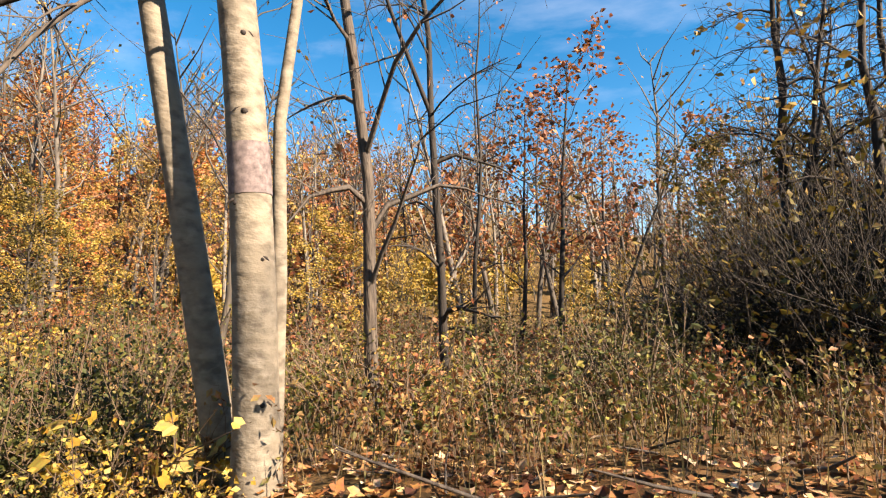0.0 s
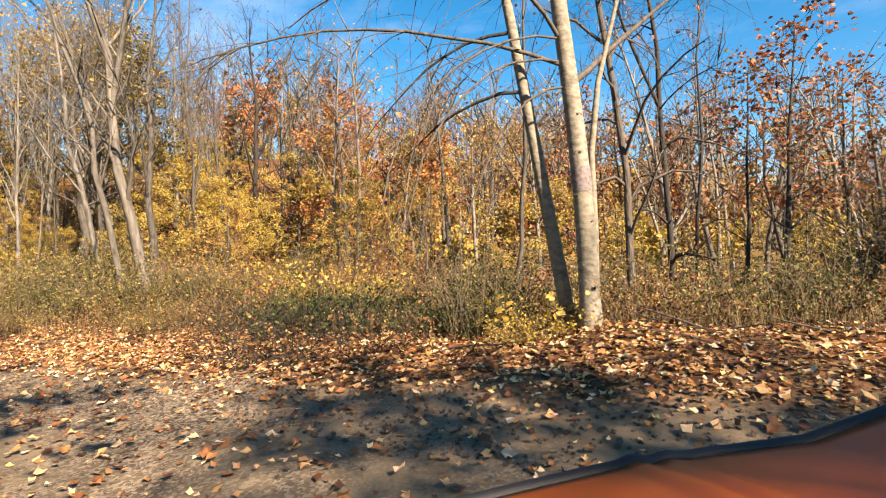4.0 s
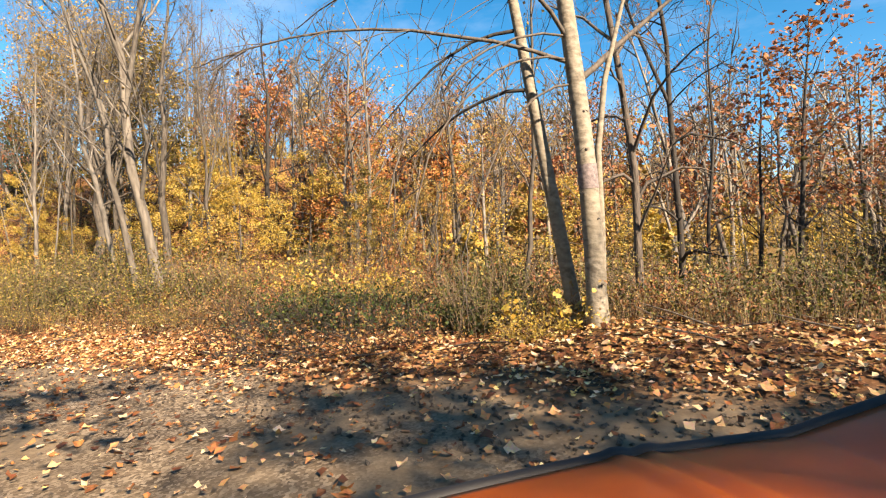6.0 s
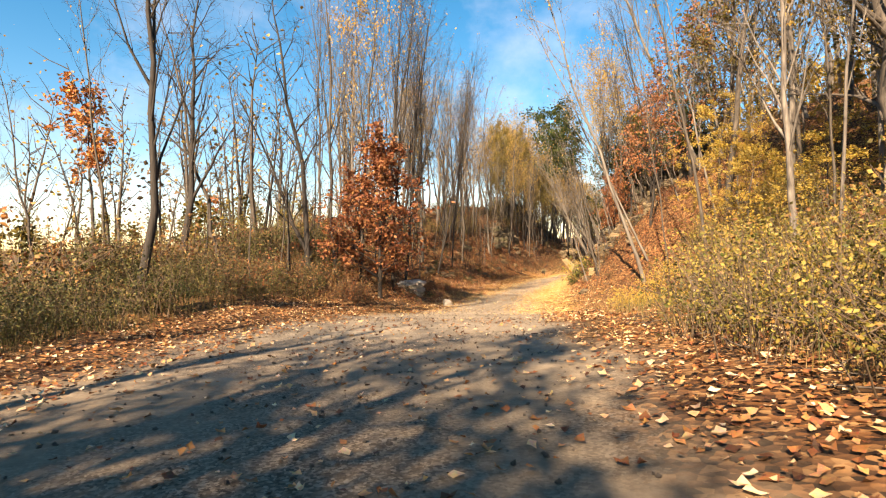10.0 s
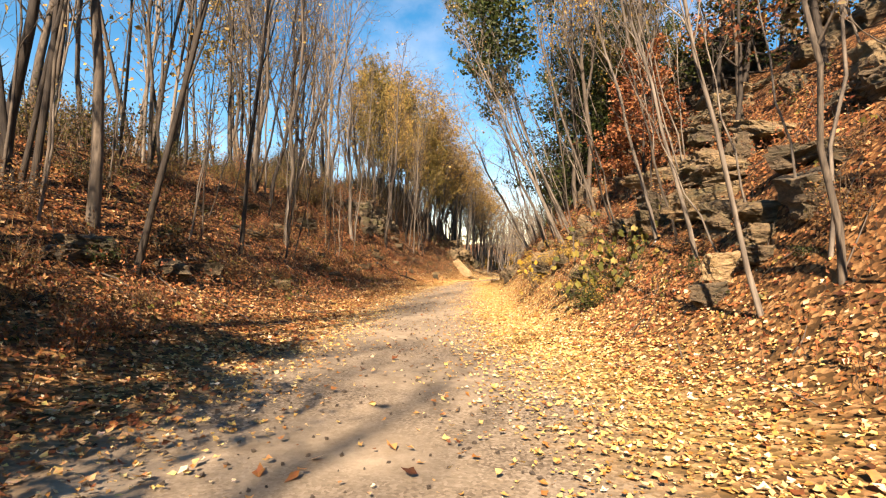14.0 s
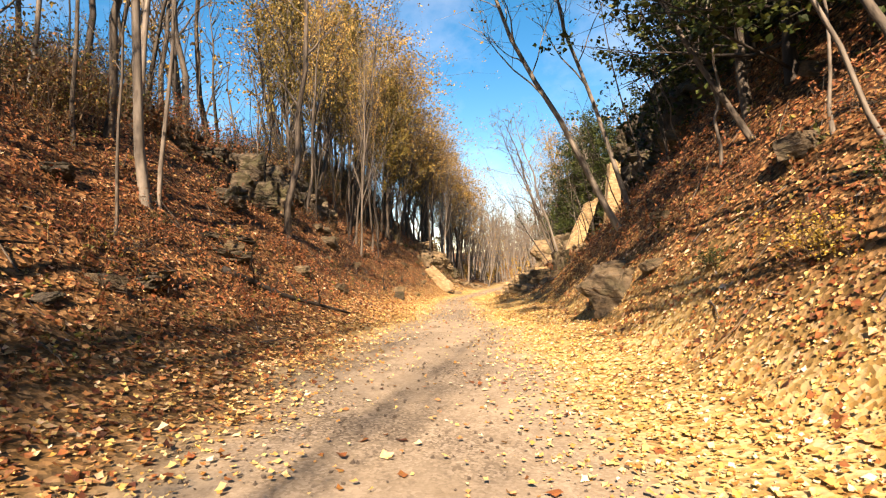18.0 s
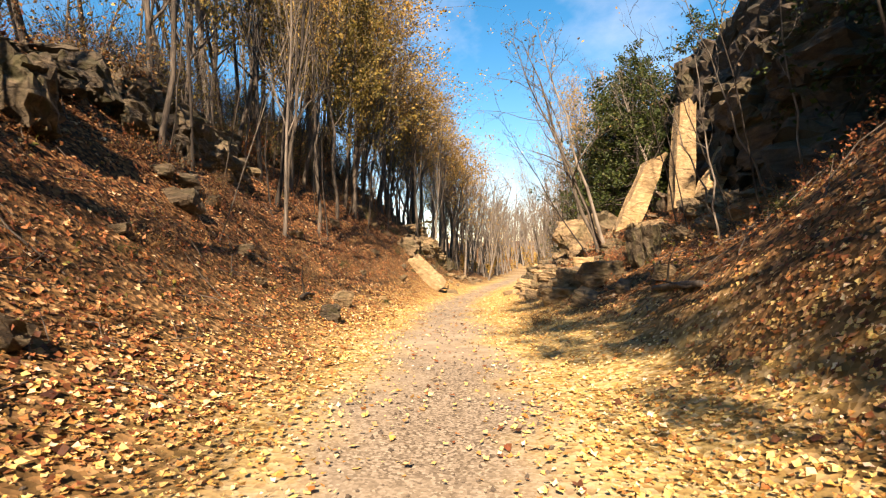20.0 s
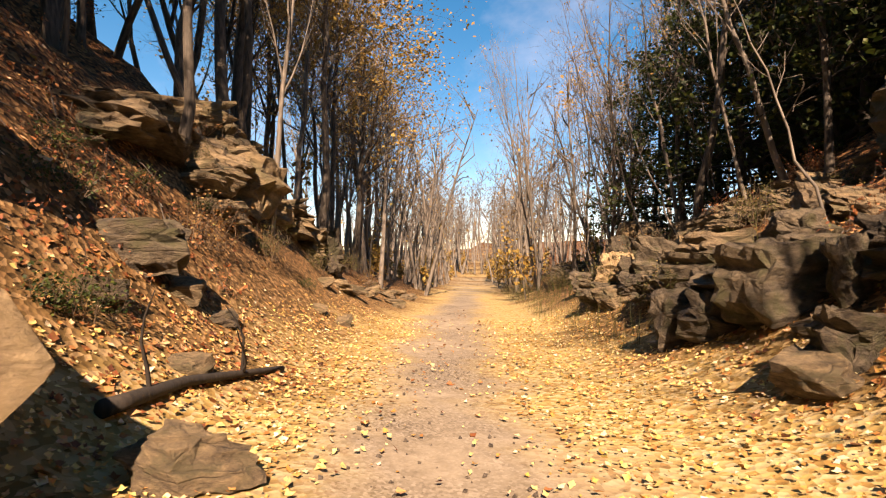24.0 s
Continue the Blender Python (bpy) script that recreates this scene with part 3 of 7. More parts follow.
def build_ground():
    gx = graded(-700, -128, 14, 600, 0.42, 40)
    gy = graded(-600, -15, 50, 700, 0.42, 40)
    xx, yy = np.meshgrid(gx, gy)
    x, y = xx.ravel(), yy.ravel()
    z = ground_z(x, y)
    nx, ny = len(gx), len(gy)
    GRID.extend((gx, gy, z.reshape(ny, nx)))
    a = (np.arange(ny - 1)[:, None] * nx + np.arange(nx - 1)[None]).ravel()
    faces = np.c_[a, a + 1, a + nx + 1, a + nx]
    me = bpy.data.meshes.new("ground")
    me.from_pydata(np.c_[x, y, z].tolist(), [], faces.tolist())
    me.polygons.foreach_set("use_smooth", [True] * len(me.polygons))
    s, d, _ = road_place(x, y)
    wob = 0.35 * waves(x * 0.9, y * 0.9)
    left = np.interp(s, [0, 25, 36, 45, 68, 76, 110], [-4.6, -3.9, -2.6, -2.2, -2.1, -1.05, -1.0])
    right = np.interp(s, [0, 25, 36, 45, 68, 76, 110], [2.6, 2.8, 2.4, 1.7, 1.6, 0.95, 0.9])
    gravel = np.clip((d - left + wob) / 0.7 + 0.5, 0, 1) * np.clip((right - d + wob) / 0.7 + 0.5, 0, 1)
    gold = np.clip((s - 34 + wob * 6) / 22, 0, 1) * np.clip((3.4 - np.abs(d - 0.5) + wob * 2) / 1.5, 0, 1)
    gold = np.maximum(gold, 0.2 * np.clip((s - 20) / 10, 0, 1) * np.clip((6 - np.abs(d)) / 3, 0, 1))
    grass = np.where(d > 0, np.clip((d - 4.4 + wob * 2) / 1.4, 0, 1) * np.clip((24 - s) / 8, 0, 1),
                     np.clip((-d - 5.6 + wob * 2) / 1.4, 0, 1) * np.clip((32 - s - np.minimum(d + 12, 0) * 3) / 8, 0, 1)) * 0.85
    for name, values in (("gravel", gravel), ("gold", gold), ("grass", grass), ("coarse", np.clip((26 - s + wob * 3) / 10, 0, 1))):
        me.attributes.new(name, "FLOAT", "POINT").data.foreach_set("value", values.astype(np.float32))
    me.materials.append(ground_material())
    return tagged(new("ground", me), "leaf-strewn gravel forest road between wooded banks", "ground", kind="structure")


build_ground()

# ---- trees that stand out, by stretch: x, y, lean in x and y, radius, height, kind ----
EDGE = [
    (-0.95, 4.70, -0.06, -0.08, 0.062, 13.0, 'rough'),
    (-0.50, 8.10, -0.07, -0.08, 0.075, 12.0, 'vined'),
    (-0.20, 11.40, 0.03, -0.02, 0.058, 10.0, 'vined'),
    (-3.50, 6.86, 0.03, -0.03, 0.059, 9.0, 'grey'),
    (2.29, 15.54, 0.02, -0.03, 0.103, 9.0, 'rust'),
    (1.15, 16.05, 0.03, -0.02, 0.082, 8.0, 'rust'),
    (-13.10, 5.30, 0.10, -0.24, 0.145, 13.0, 'pale'),
    (-13.45, 5.05, 0.00, -0.36, 0.090, 9.5, 'pale'),
    (-17.80, 8.60, 0.02, -0.05, 0.150, 13.0, 'grey'),
    (-19.20, 7.90, -0.03, -0.10, 0.120, 12.0, 'pale'),
    (-28.82, 12.15, 0.01, -0.04, 0.265, 14.0, 'grey'),
    (-18.33, 19.75, 0.02, -0.04, 0.157, 13.0, 'pale'),
    (-25.83, 21.27, 0.01, -0.04, 0.183, 14.0, 'dark'),
    (-23.43, 22.88, -0.00, -0.05, 0.166, 11.0, 'grey'),
]
SIDE_LEFT = [
    (-22.43, -9.82, 0.03, 0.18, 0.220, 20.0, 'dark'),
    (-22.45, -10.01, 0.01, 0.05, 0.180, 20.0, 'dark'),
    (-29.50, -8.20, 0.00, 0.02, 0.120, 13.5, ('dark', 1)),
    (-34.07, -9.19, -0.00, 0.02, 0.134, 11.0, 'dark'),
    (-45.50, -19.40, -0.01, -0.07, 0.110, 9.5, 'orange'),
    (-38.01, -5.41, -0.01, -0.12, 0.129, 13.0, 'dark'),
    (-38.53, -5.15, -0.07, -0.38, 0.102, 9.0, 'dark'),
    (-34.68, -7.81, -0.01, -0.2, 0.087, 11.0, 'grey'),
    (-41.16, -21.61, -0.01, -0.17, 0.126, 7.0, 'grey'),
]
KNOLL = [
    (-50.59, -0.71, 0.00, 0.01, 0.194, 14.0, 'grey'),
    (-46.22, -2.22, -0.01, -0.04, 0.097, 12.0, 'grey'),
    (-60.14, 2.64, 0.01, 0.03, 0.175, 13.0, 'grey'),
    (-70.61, 6.19, -0.01, -0.04, 0.187, 12.0, 'pale'),
    (-76.84, 9.22, 0.01, 0.05, 0.216, 12.0, 'grey'),
    (-36.39, 8.57, -0.06, -0.32, 0.140, 12.0, 'pale'),
    (-35.03, 9.06, -0.02, -0.11, 0.063, 9.0, 'grey'),
    (-32.86, 9.55, -0.03, -0.18, 0.126, 11.0, 'grey'),
    (-38.32, 9.62, -0.09, -0.40, 0.098, 11.0, 'pale'),
    (-37.60, 12.27, -0.04, -0.22, 0.096, 10.0, 'pale'),
]
CUTL = [
    (-50.26, -1.43, 0.05, 0.11, 0.071, 12.0, 'grey'),
    (-50.85, -2.26, 0.06, 0.15, 0.189, 14.0, 'dark'),
    (-55.93, -1.77, 0.02, 0.02, 0.095, 12.0, 'grey'),
    (-57.49, -1.44, 0.02, -0.01, 0.123, 13.0, 'grey'),
    (-62.24, -1.38, 0.03, 0.04, 0.135, 12.0, 'dark'),
    (-64.51, 1.12, 0.04, 0.08, 0.179, 13.0, 'grey'),
    (-65.48, 1.81, 0.10, 0.15, 0.172, 13.0, 'dark'),
    (-69.28, 2.65, 0.15, 0.31, 0.115, 12.0, 'pale'),
    (-73.05, 3.26, 0.07, 0.08, 0.113, 12.0, 'pale'),
    (-73.14, 4.86, 0.08, 0.10, 0.190, 13.0, 'grey'),
    (-70.84, 6.36, 0.08, 0.09, 0.086, 9.0, 'pale'),
    (-64.51, 4.78, 0.03, -0.04, 0.049, 8.0, 'grey'),
    (-53.47, 0.71, 0.04, 0.07, 0.042, 7.0, 'grey'),
]
CUTR = [
    (-44.65, 8.77, -0.05, -0.24, 0.047, 9.0, 'pale'),
    (-47.46, 10.18, -0.06, -0.29, 0.053, 9.0, 'pale'),
    (-43.80, 8.99, -0.01, -0.12, 0.058, 9.0, 'grey'),
    (-49.41, 10.80, -0.06, -0.28, 0.057, 9.0, 'pale'),
    (-57.33, 12.85, -0.11, -0.48, 0.061, 10.0, 'pale'),
    (-58.78, 12.98, -0.10, -0.43, 0.082, 11.0, 'grey'),
    (-60.50, 14.06, -0.08, -0.38, 0.063, 9.0, 'pale'),
    (-70.41, 17.44, -0.11, -0.44, 0.112, 12.0, 'pale'),
    (-70.92, 18.18, -0.05, -0.25, 0.096, 11.0, 'pale'),
    (-57.08, 12.65, -0.09, -0.39, 0.078, 10.0, 'pale'),
    (-51.47, 10.09, -0.02, -0.17, 0.032, 8.0, 'grey'),
]
ENDL = [
    (-90.76, 13.44, 0.07, 0.13, 0.173, 13.0, 'dark'),
    (-98.80, 15.14, 0.08, 0.17, 0.198, 14.0, 'grey'),
    (-98.22, 16.78, 0.01, -0.03, 0.176, 13.0, 'grey'),
    (-106.51, 19.81, 0.04, 0.06, 0.173, 12.0, 'pale'),
    (-82.27, 11.95, 0.14, 0.33, 0.030, 6.0, 'pale'),
    (-114.81, 23.61, 0.21, 0.30, 0.173, 11.0, 'grey'),
    (-119.13, 26.51, 0.07, 0.03, 0.180, 11.0, 'grey'),
    (-134.10, 33.90, 0.07, 0.04, 0.226, 12.0, 'grey'),
    (-102.52, 19.39, 0.10, 0.16, 0.066, 10.0, 'grey'),
]
ENDR = [
    (-90.70, 28.22, -0.07, -0.23, 0.131, 11.0, 'pale'),
    (-91.19, 28.32, -0.14, -0.42, 0.116, 11.0, 'grey'),
    (-97.00, 37.12, -0.08, -0.26, 0.157, 9.0, 'pale'),
    (-111.12, 42.41, -0.13, -0.34, 0.092, 9.0, 'pale'),
    (-106.46, 36.70, -0.11, -0.30, 0.059, 9.0, 'pale'),
    (-106.11, 37.58, -0.09, -0.26, 0.106, 10.0, 'pale'),
    (-126.26, 53.77, -0.12, -0.31, 0.222, 10.0, 'pale'),
    (-125.20, 50.54, -0.14, -0.35, 0.170, 11.0, 'grey'),
    (-91.35, 28.16, -0.10, -0.31, 0.148, 11.0, 'grey'),
    (-92.23, 28.26, -0.21, -0.59, 0.052, 8.0, 'dark'),
    (-122.86, 51.63, -0.06, -0.21, 0.163, 10.0, 'pale'),
    (-110.83, 39.89, -0.03, -0.14, 0.094, 10.0, 'pale'),
]

BARE = "leafless {} autumn tree on the wooded bank"
for n, bark in enumerate(("pale", "grey", "dark")):
    word = {"pale": "pale-barked", "grey": "grey-barked", "dark": "dark-barked"}[bark]
    tree_proto((bark, 0), 11 + n, BARE.format(word), bark, "tan", 90, 0.11, 12, 0.16, fork=False, first=0.26, limbs=19, twigs=7, sprigs=2, rise=1.25, reach=0.34, wobble=0.10)
    tree_proto((bark, 1), 21 + n, BARE.format(word + " forked"), bark, "gold", 130, 0.10, 12, 0.16, fork=True, first=0.22, limbs=22, twigs=7, sprigs=2, rise=1.3, reach=0.33, wobble=0.11)
    tree_proto((bark, 2), 31 + n, f"slender leaning {word} sapling on the slope", bark, "gold", 60, 0.09, 9, 0.065, first=0.32, limbs=14, twigs=5, sprigs=2, reach=0.22, rise=1.2, sides=6, wobble=0.09)
for n, bark in enumerate(("grey", "pale", "dark")):
    tree_proto((bark, 3), 36 + n, f"thin {bark} sapling rising from the leafy bank", bark, "tan", 14, 0.10, 7, 0.04, name="sapling", first=0.4, limbs=7, twigs=3, sprigs=1, reach=0.22, sides=5, wobble=0.09)
tree_proto("rough", 41, "shaggy grey trunk wrapped in bare vines", "rough", "rust", 160, 0.10, 13, 0.10, fork=False, first=0.1, limbs=26, twigs=6, sprigs=3, reach=0.17, lift=-1.1, wobble=0.09)
tree_proto("vined", 52, "slim dark tree draped with dead vines and sparse russet leaves", "dark", "rust", 260, 0.11, 12, 0.10, fork=True, first=0.12, limbs=26, twigs=6, sprigs=2, reach=0.17, lift=-0.7, wobble=0.08)
tree_proto("viny", 51, "dark tree hung with vines above the thicket", "dark", "gold", 220, 0.14, 9, 0.11, fork=True, first=0.12, limbs=26, twigs=8, sprigs=3, reach=0.2, lift=-0.8)
tree_proto("rust", 42, "thin tree with sparse rust-red leaves", "dark", "rust", 900, 0.17, 9, 0.09, first=0.25, limbs=14, twigs=6, sprigs=1, reach=0.28)
tree_proto("orange", 43, "small tree with an orange autumn crown", "grey", "orange", 1500, 0.20, 8, 0.09, first=0.45, limbs=12, twigs=5, sprigs=1, reach=0.28)
tree_proto("oak", 44, "oak with a dense orange-brown autumn crown", "grey", "orange", 6500, 0.15, 12, 0.14, first=0.06, limbs=34, twigs=7, sprigs=1, reach=0.25, rise=0.4)
tree_proto("red", 45, "young oak with dense red and copper leaves", "dark", "red", 6000, 0.15, 7, 0.09, first=0.1, limbs=26, twigs=7, sprigs=1, reach=0.30, rise=0.5)
tree_proto("gold", 46, "tall tree with thinning golden leaves", "grey", "gold", 3000, 0.135, 13, 0.14, first=0.35, limbs=22, twigs=7, sprigs=1, reach=0.33, rise=1.0, fork=True, wobble=0.1)
tree_proto("yellow", 47, "low spreading tree with bright yellow leaves", "grey", "yellow", 8200, 0.082, 6, 0.07, first=0.2, limbs=20, twigs=7, sprigs=0, reach=0.46, rise=0.15, lift=0.0)
tree_proto("olive", 48, "tree with olive-green and yellow leaves", "grey", "olive", 4800, 0.14, 10, 0.12, first=0.2, limbs=22, twigs=7, sprigs=0, reach=0.32)
tree_proto("hemlock", 49, "dark green evergreen tree on the rocky slope", "dark", "green", 7000, 0.16, 10, 0.13, first=0.05, limbs=40, twigs=7, sprigs=0, reach=0.32, rise=0.0, lift=-0.25)
tree_proto("high", 53, "tall tree with thin golden-brown leaves high up", "grey", "gold", 2600, 0.13, 13, 0.14, first=0.35, limbs=22, twigs=7, sprigs=1, wobble=0.12, reach=0.32, rise=1.1, fork=True)
tree_proto("broad", 54, "big spreading tree with an olive-gold autumn crown", "grey", "gold", 7500, 0.17, 18, 0.2, first=0.38, limbs=30, twigs=9, sprigs=1, wobble=0.08, reach=0.46, rise=0.7, fork=True)
tree_proto("green", 50, "tall tree keeping green leaves high up", "grey", "green", 2600, 0.20, 13, 0.07, first=0.55, limbs=14, twigs=6, sprigs=0, reach=0.26)

rng = np.random.default_rng(5)
for rows in (EDGE, SIDE_LEFT, KNOLL, CUTL, CUTR, ENDL, ENDR):
    for x, y, lx, ly, r, h, kind in rows:
        h *= 1.25 if rows in (KNOLL, CUTL, ENDL) else 1.0
        r *= 0.78 if rows in (CUTR, ENDR) else 0.54 if rows in (KNOLL, CUTL, ENDL) else 1.0
        if kind in ("pale", "grey", "dark"):
            key = (kind, 2) if r / h < 0.0105 else (kind, int(rng.integers(0, 2)))
        else:
            key = kind
        plant(key, x, y, (lx, ly), rng.uniform(0, 6.28), r, h)

# crowns that give the woods their colour
def crowns(rows):
    for key, x, y, r, h in rows:
        plant(key, x, y, (rng.normal() * 0.03, rng.normal() * 0.03), rng.uniform(0, 6.28), r, h)


# beyond the turning place
crowns((
    ("oak", -18.6, 20.6, 0.15, 10.0), ("gold", -15.5, 24.5, 0.12, 9.0), ("yellow", -20.0, 18.5, 0.08, 6.0), ("yellow", -13.5, 16.5, 0.06, 4.5),
    ("gold", -9.0, 20.0, 0.09, 8.0), ("yellow", -17.5, 28.0, 0.1, 8.0), ("yellow", -21.5, 15.0, 0.07, 4.6), ("olive", -12.0, 13.0, 0.06, 4.5),
    ("rust", -6.0, 24.0, 0.10, 9), ("rust", 5.0, 22.0, 0.10, 9), ("rust", 8.0, 18.0, 0.09, 8), ("gold", -11.0, 17.0, 0.06, 5),
    ("olive", 6.5, 14.0, 0.08, 6), ("olive", 10.0, 16.0, 0.08, 6.5), ("yellow", -4.5, 14.0, 0.06, 4.0), ("yellow", 9.5, 9.5, 0.08, 7),
    ("orange", -14.5, 24.0, 0.09, 8),
))
# along the first bend
crowns((
    ("yellow", -22.0, 24.0, 0.10, 7.5), ("yellow", -31.0, 19.0, 0.08, 6.0), ("yellow", -26.0, 13.5, 0.06, 4.0), ("gold", -26.5, 26.0, 0.1, 9.0),
    ("red", -38.5, -2.4, 0.10, 6.9), ("red", -39.6, -3.4, 0.07, 5.0), ("yellow", -24.5, 15.5, 0.08, 6.0), ("yellow", -27.5, 17.5, 0.08, 6.0),
    ("yellow", -29.0, 21.0, 0.08, 5.5), ("gold", -31.0, 14.5, 0.15, 13), ("gold", -34.0, 17.0, 0.16, 14), ("olive", -29.5, 15.0, 0.15, 12),
    ("gold", -38.0, 18.5, 0.15, 13), ("orange", -30.0, 26.0, 0.1, 9), ("yellow", -35.5, 12.2, 0.05, 3.6), ("yellow", -39.5, 13.6, 0.06, 4.2), ("yellow", -33.4, 11.2, 0.045, 3.0),
    ("yellow", -36.8, 15.5, 0.06, 4.6), ("yellow", -31.0, 12.0, 0.05, 3.2),
))
# over the cut
crowns((
    ("hemlock", -66.0, 18.2, 0.12, 9), ("hemlock", -68.5, 20.0, 0.13, 10), ("hemlock", -71.0, 22.0, 0.12, 8), ("hemlock", -64.0, 18.8, 0.12, 9),
    ("red", -53.5, 13.5, 0.06, 4.2), ("red", -55.0, 14.0, 0.05, 3.6),
))
# above the cliff and the far bank
crowns((
    ("gold", -96.0, 10.5, 0.16, 14), ("gold", -104.0, 13.0, 0.16, 15), ("hemlock", -97.5, 35.5, 0.14, 10), ("hemlock", -101.5, 37.0, 0.14, 10),
    ("hemlock", -105.5, 40.0, 0.13, 10), ("hemlock", -96.0, 40.0, 0.14, 10), ("hemlock", -99.5, 37.8, 0.13, 11), ("hemlock", -101.5, 39.5, 0.13, 10),
    ("hemlock", -103.5, 38.6, 0.12, 9), ("hemlock", -104.5, 41.5, 0.14, 11), ("hemlock", -107.5, 43.5, 0.14, 11), ("gold", -100.5, 15.8, 0.2, 16),
    ("gold", -105.0, 19.0, 0.2, 17), ("gold", -103.0, 16.2, 0.2, 17), ("olive", -101.0, 18.2, 0.14, 12),
))
# broad crowns that close the view along the cut, and evergreens on the slope before the cliff
crowns((("broad", -114.5, 18.5, 0.22, 19), ("broad", -119.0, 16.0, 0.2, 17), ("broad", -134.0, 36.5, 0.18, 16), ("broad", -128.0, 29.0, 0.18, 15), ("olive", -110.0, 16.5, 0.14, 13)))
for s, d, h in ((75.5, 12.0, 9), (77, 9.4, 9), (79, 11.5, 10), (81, 10.0, 9), (83, 13.0, 11), (85, 14.5, 11), (87.5, 15.5, 11), (80.5, 14.5, 11), (90.5, 15.0, 10)):
    x, y = (float(v) for v in road_xy(s, d))
    plant("hemlock", x, y, (rng.normal() * 0.04, rng.normal() * 0.04), rng.uniform(0, 6.28), 0.13, h)
# at the end of the road
crowns((
    ("gold", -112.0, 18.0, 0.16, 14), ("gold", -120.0, 22.5, 0.17, 14), ("gold", -128.0, 30.0, 0.16, 13), ("olive", -108.0, 15.0, 0.15, 13),
    ("olive", -117.0, 20.5, 0.14, 12), ("olive", -113.0, 23.0, 0.10, 8), ("hemlock", -110.5, 44.5, 0.14, 11), ("hemlock", -114.0, 47.0, 0.14, 11),
    ("hemlock", -109.0, 40.5, 0.12, 8), ("hemlock", -113.0, 42.8, 0.12, 8), ("hemlock", -117.0, 46.0, 0.13, 9), ("gold", -108.5, 21.5, 0.2, 16),
    ("gold", -114.5, 26.0, 0.19, 15), ("gold", -120.5, 30.5, 0.19, 15), ("gold", -126.0, 34.0, 0.19, 14), ("gold", -118.0, 27.0, 0.2, 16),
))

for s, d, lean, h in ((61, 5.2, 0.33, 13), (66, 5.6, 0.30, 13), (58, 5.5, 0.25, 12), (70, 5.8, 0.34, 12)):
    x, y = (float(v) for v in road_xy(s, d))
    plant("green", x, y, (-0.27 * lean / 0.3, -0.9 * lean), rng.uniform(0, 6), 0.06, h, "leaning tree with green leaves reaching over the road")
# trees beside the turning place, whose shade falls over the road
for x, y, key, r, h in ((17.2, -8.1, "gold", 0.17, 15.6), (19.4, -8.2, "gold", 0.17, 16), (7.5, -8.5, ("dark", 1), 0.2, 13),
                        (4.5, -10.5, ("dark", 0), 0.2, 13), (-1.0, -10.5, ("dark", 1), 0.2, 13), (-4.0, -12.0, ("grey", 1), 0.18, 12), (-7.5, -9.8, ("dark", 0), 0.2, 13),
                        (-10.0, -13.0, ("dark", 1), 0.18, 12), (1.5, -14.0, "olive", 0.15, 12), (-6.0, -15.0, ("dark", 1), 0.2, 13),
                        (-9.4, -7.4, ("dark", 1), 0.24, 13), (-12.8, -8.4, ("dark", 1), 0.2, 12), (-5.4, -6.9, "olive", 0.17, 13), (-15.5, -9.8, ("dark", 1), 0.18, 12), (-2.4, -7.4, "gold", 0.16, 13),
                        (1.5, -7.6, "olive", 0.16, 12), (11.3, -6.5, "olive", 0.15, 11.5), (-3.5, -10.4, "olive", 0.17, 13), (-7.6, -7.0, ("dark", 0), 0.22, 13)):
    plant(key, x, y, (rng.normal() * 0.03, rng.normal() * 0.03), rng.uniform(0, 6), r, h)

for n in range(22):
    s = 44 + n * 3.1
    if 52 < s < 104:
        continue
    x, y = (float(v) for v in road_xy(s, -rng.uniform(9.5, 16)))
    plant(("gold", "olive", "gold")[n % 3] if s > 104 else (("grey", "pale", "dark")[n % 3], n % 2), x, y, (rng.normal() * 0.04, rng.normal() * 0.04), rng.uniform(0, 6), rng.uniform(0.09, 0.13), rng.uniform(12, 16))


for n in range(9):
    x, y = (float(v) for v in road_xy(45 + n * 2.4 if n < 3 else 104 + (n - 3) * 1.9, -rng.uniform(7.6, 12.0)))
    plant("high" if n > 2 else (("pale", "grey")[n % 2], n % 2), x, y, (rng.normal() * 0.09, rng.normal() * 0.09), rng.uniform(0, 6), rng.uniform(0.08, 0.12), rng.uniform(12, 16))


for n in range(9):
    x, y = (float(v) for v in road_xy(107 + n * 1.8, -rng.uniform(5.6, 9.6)))
    plant("high", x, y, (rng.normal() * 0.06, rng.normal() * 0.06), rng.uniform(0, 6), 0.12, rng.uniform(12, 15))
plant("gold", -37.3, 12.7, (rng.normal() * 0.05, rng.normal() * 0.05), rng.uniform(0, 6), 0.14, 15)
plant(("pale", 1), -35.2, 13.8, (rng.normal() * 0.05, rng.normal() * 0.05), rng.uniform(0, 6), 0.14, 15)
plant(("grey", 1), -29.7, 13.3, (rng.normal() * 0.05, rng.normal() * 0.05), rng.uniform(0, 6), 0.14, 15)
plant("gold", -29.8, 14.7, (rng.normal() * 0.05, rng.normal() * 0.05), rng.uniform(0, 6), 0.13, 14)
plant(("pale", 0), -28.0, 17.3, (rng.normal() * 0.05, rng.normal() * 0.05), rng.uniform(0, 6), 0.12, 14)
plant(("pale", 0), -24.8, 23.5, (rng.normal() * 0.05, rng.normal() * 0.05), rng.uniform(0, 6), 0.10, 13)
plant(("pale", 1), -22.0, 35.7, (rng.normal() * 0.05, rng.normal() * 0.05), rng.uniform(0, 6), 0.10, 13)
plant(("grey", 0), -19.8, 45.9, (rng.normal() * 0.05, rng.normal() * 0.05), rng.uniform(0, 6), 0.10, 12)
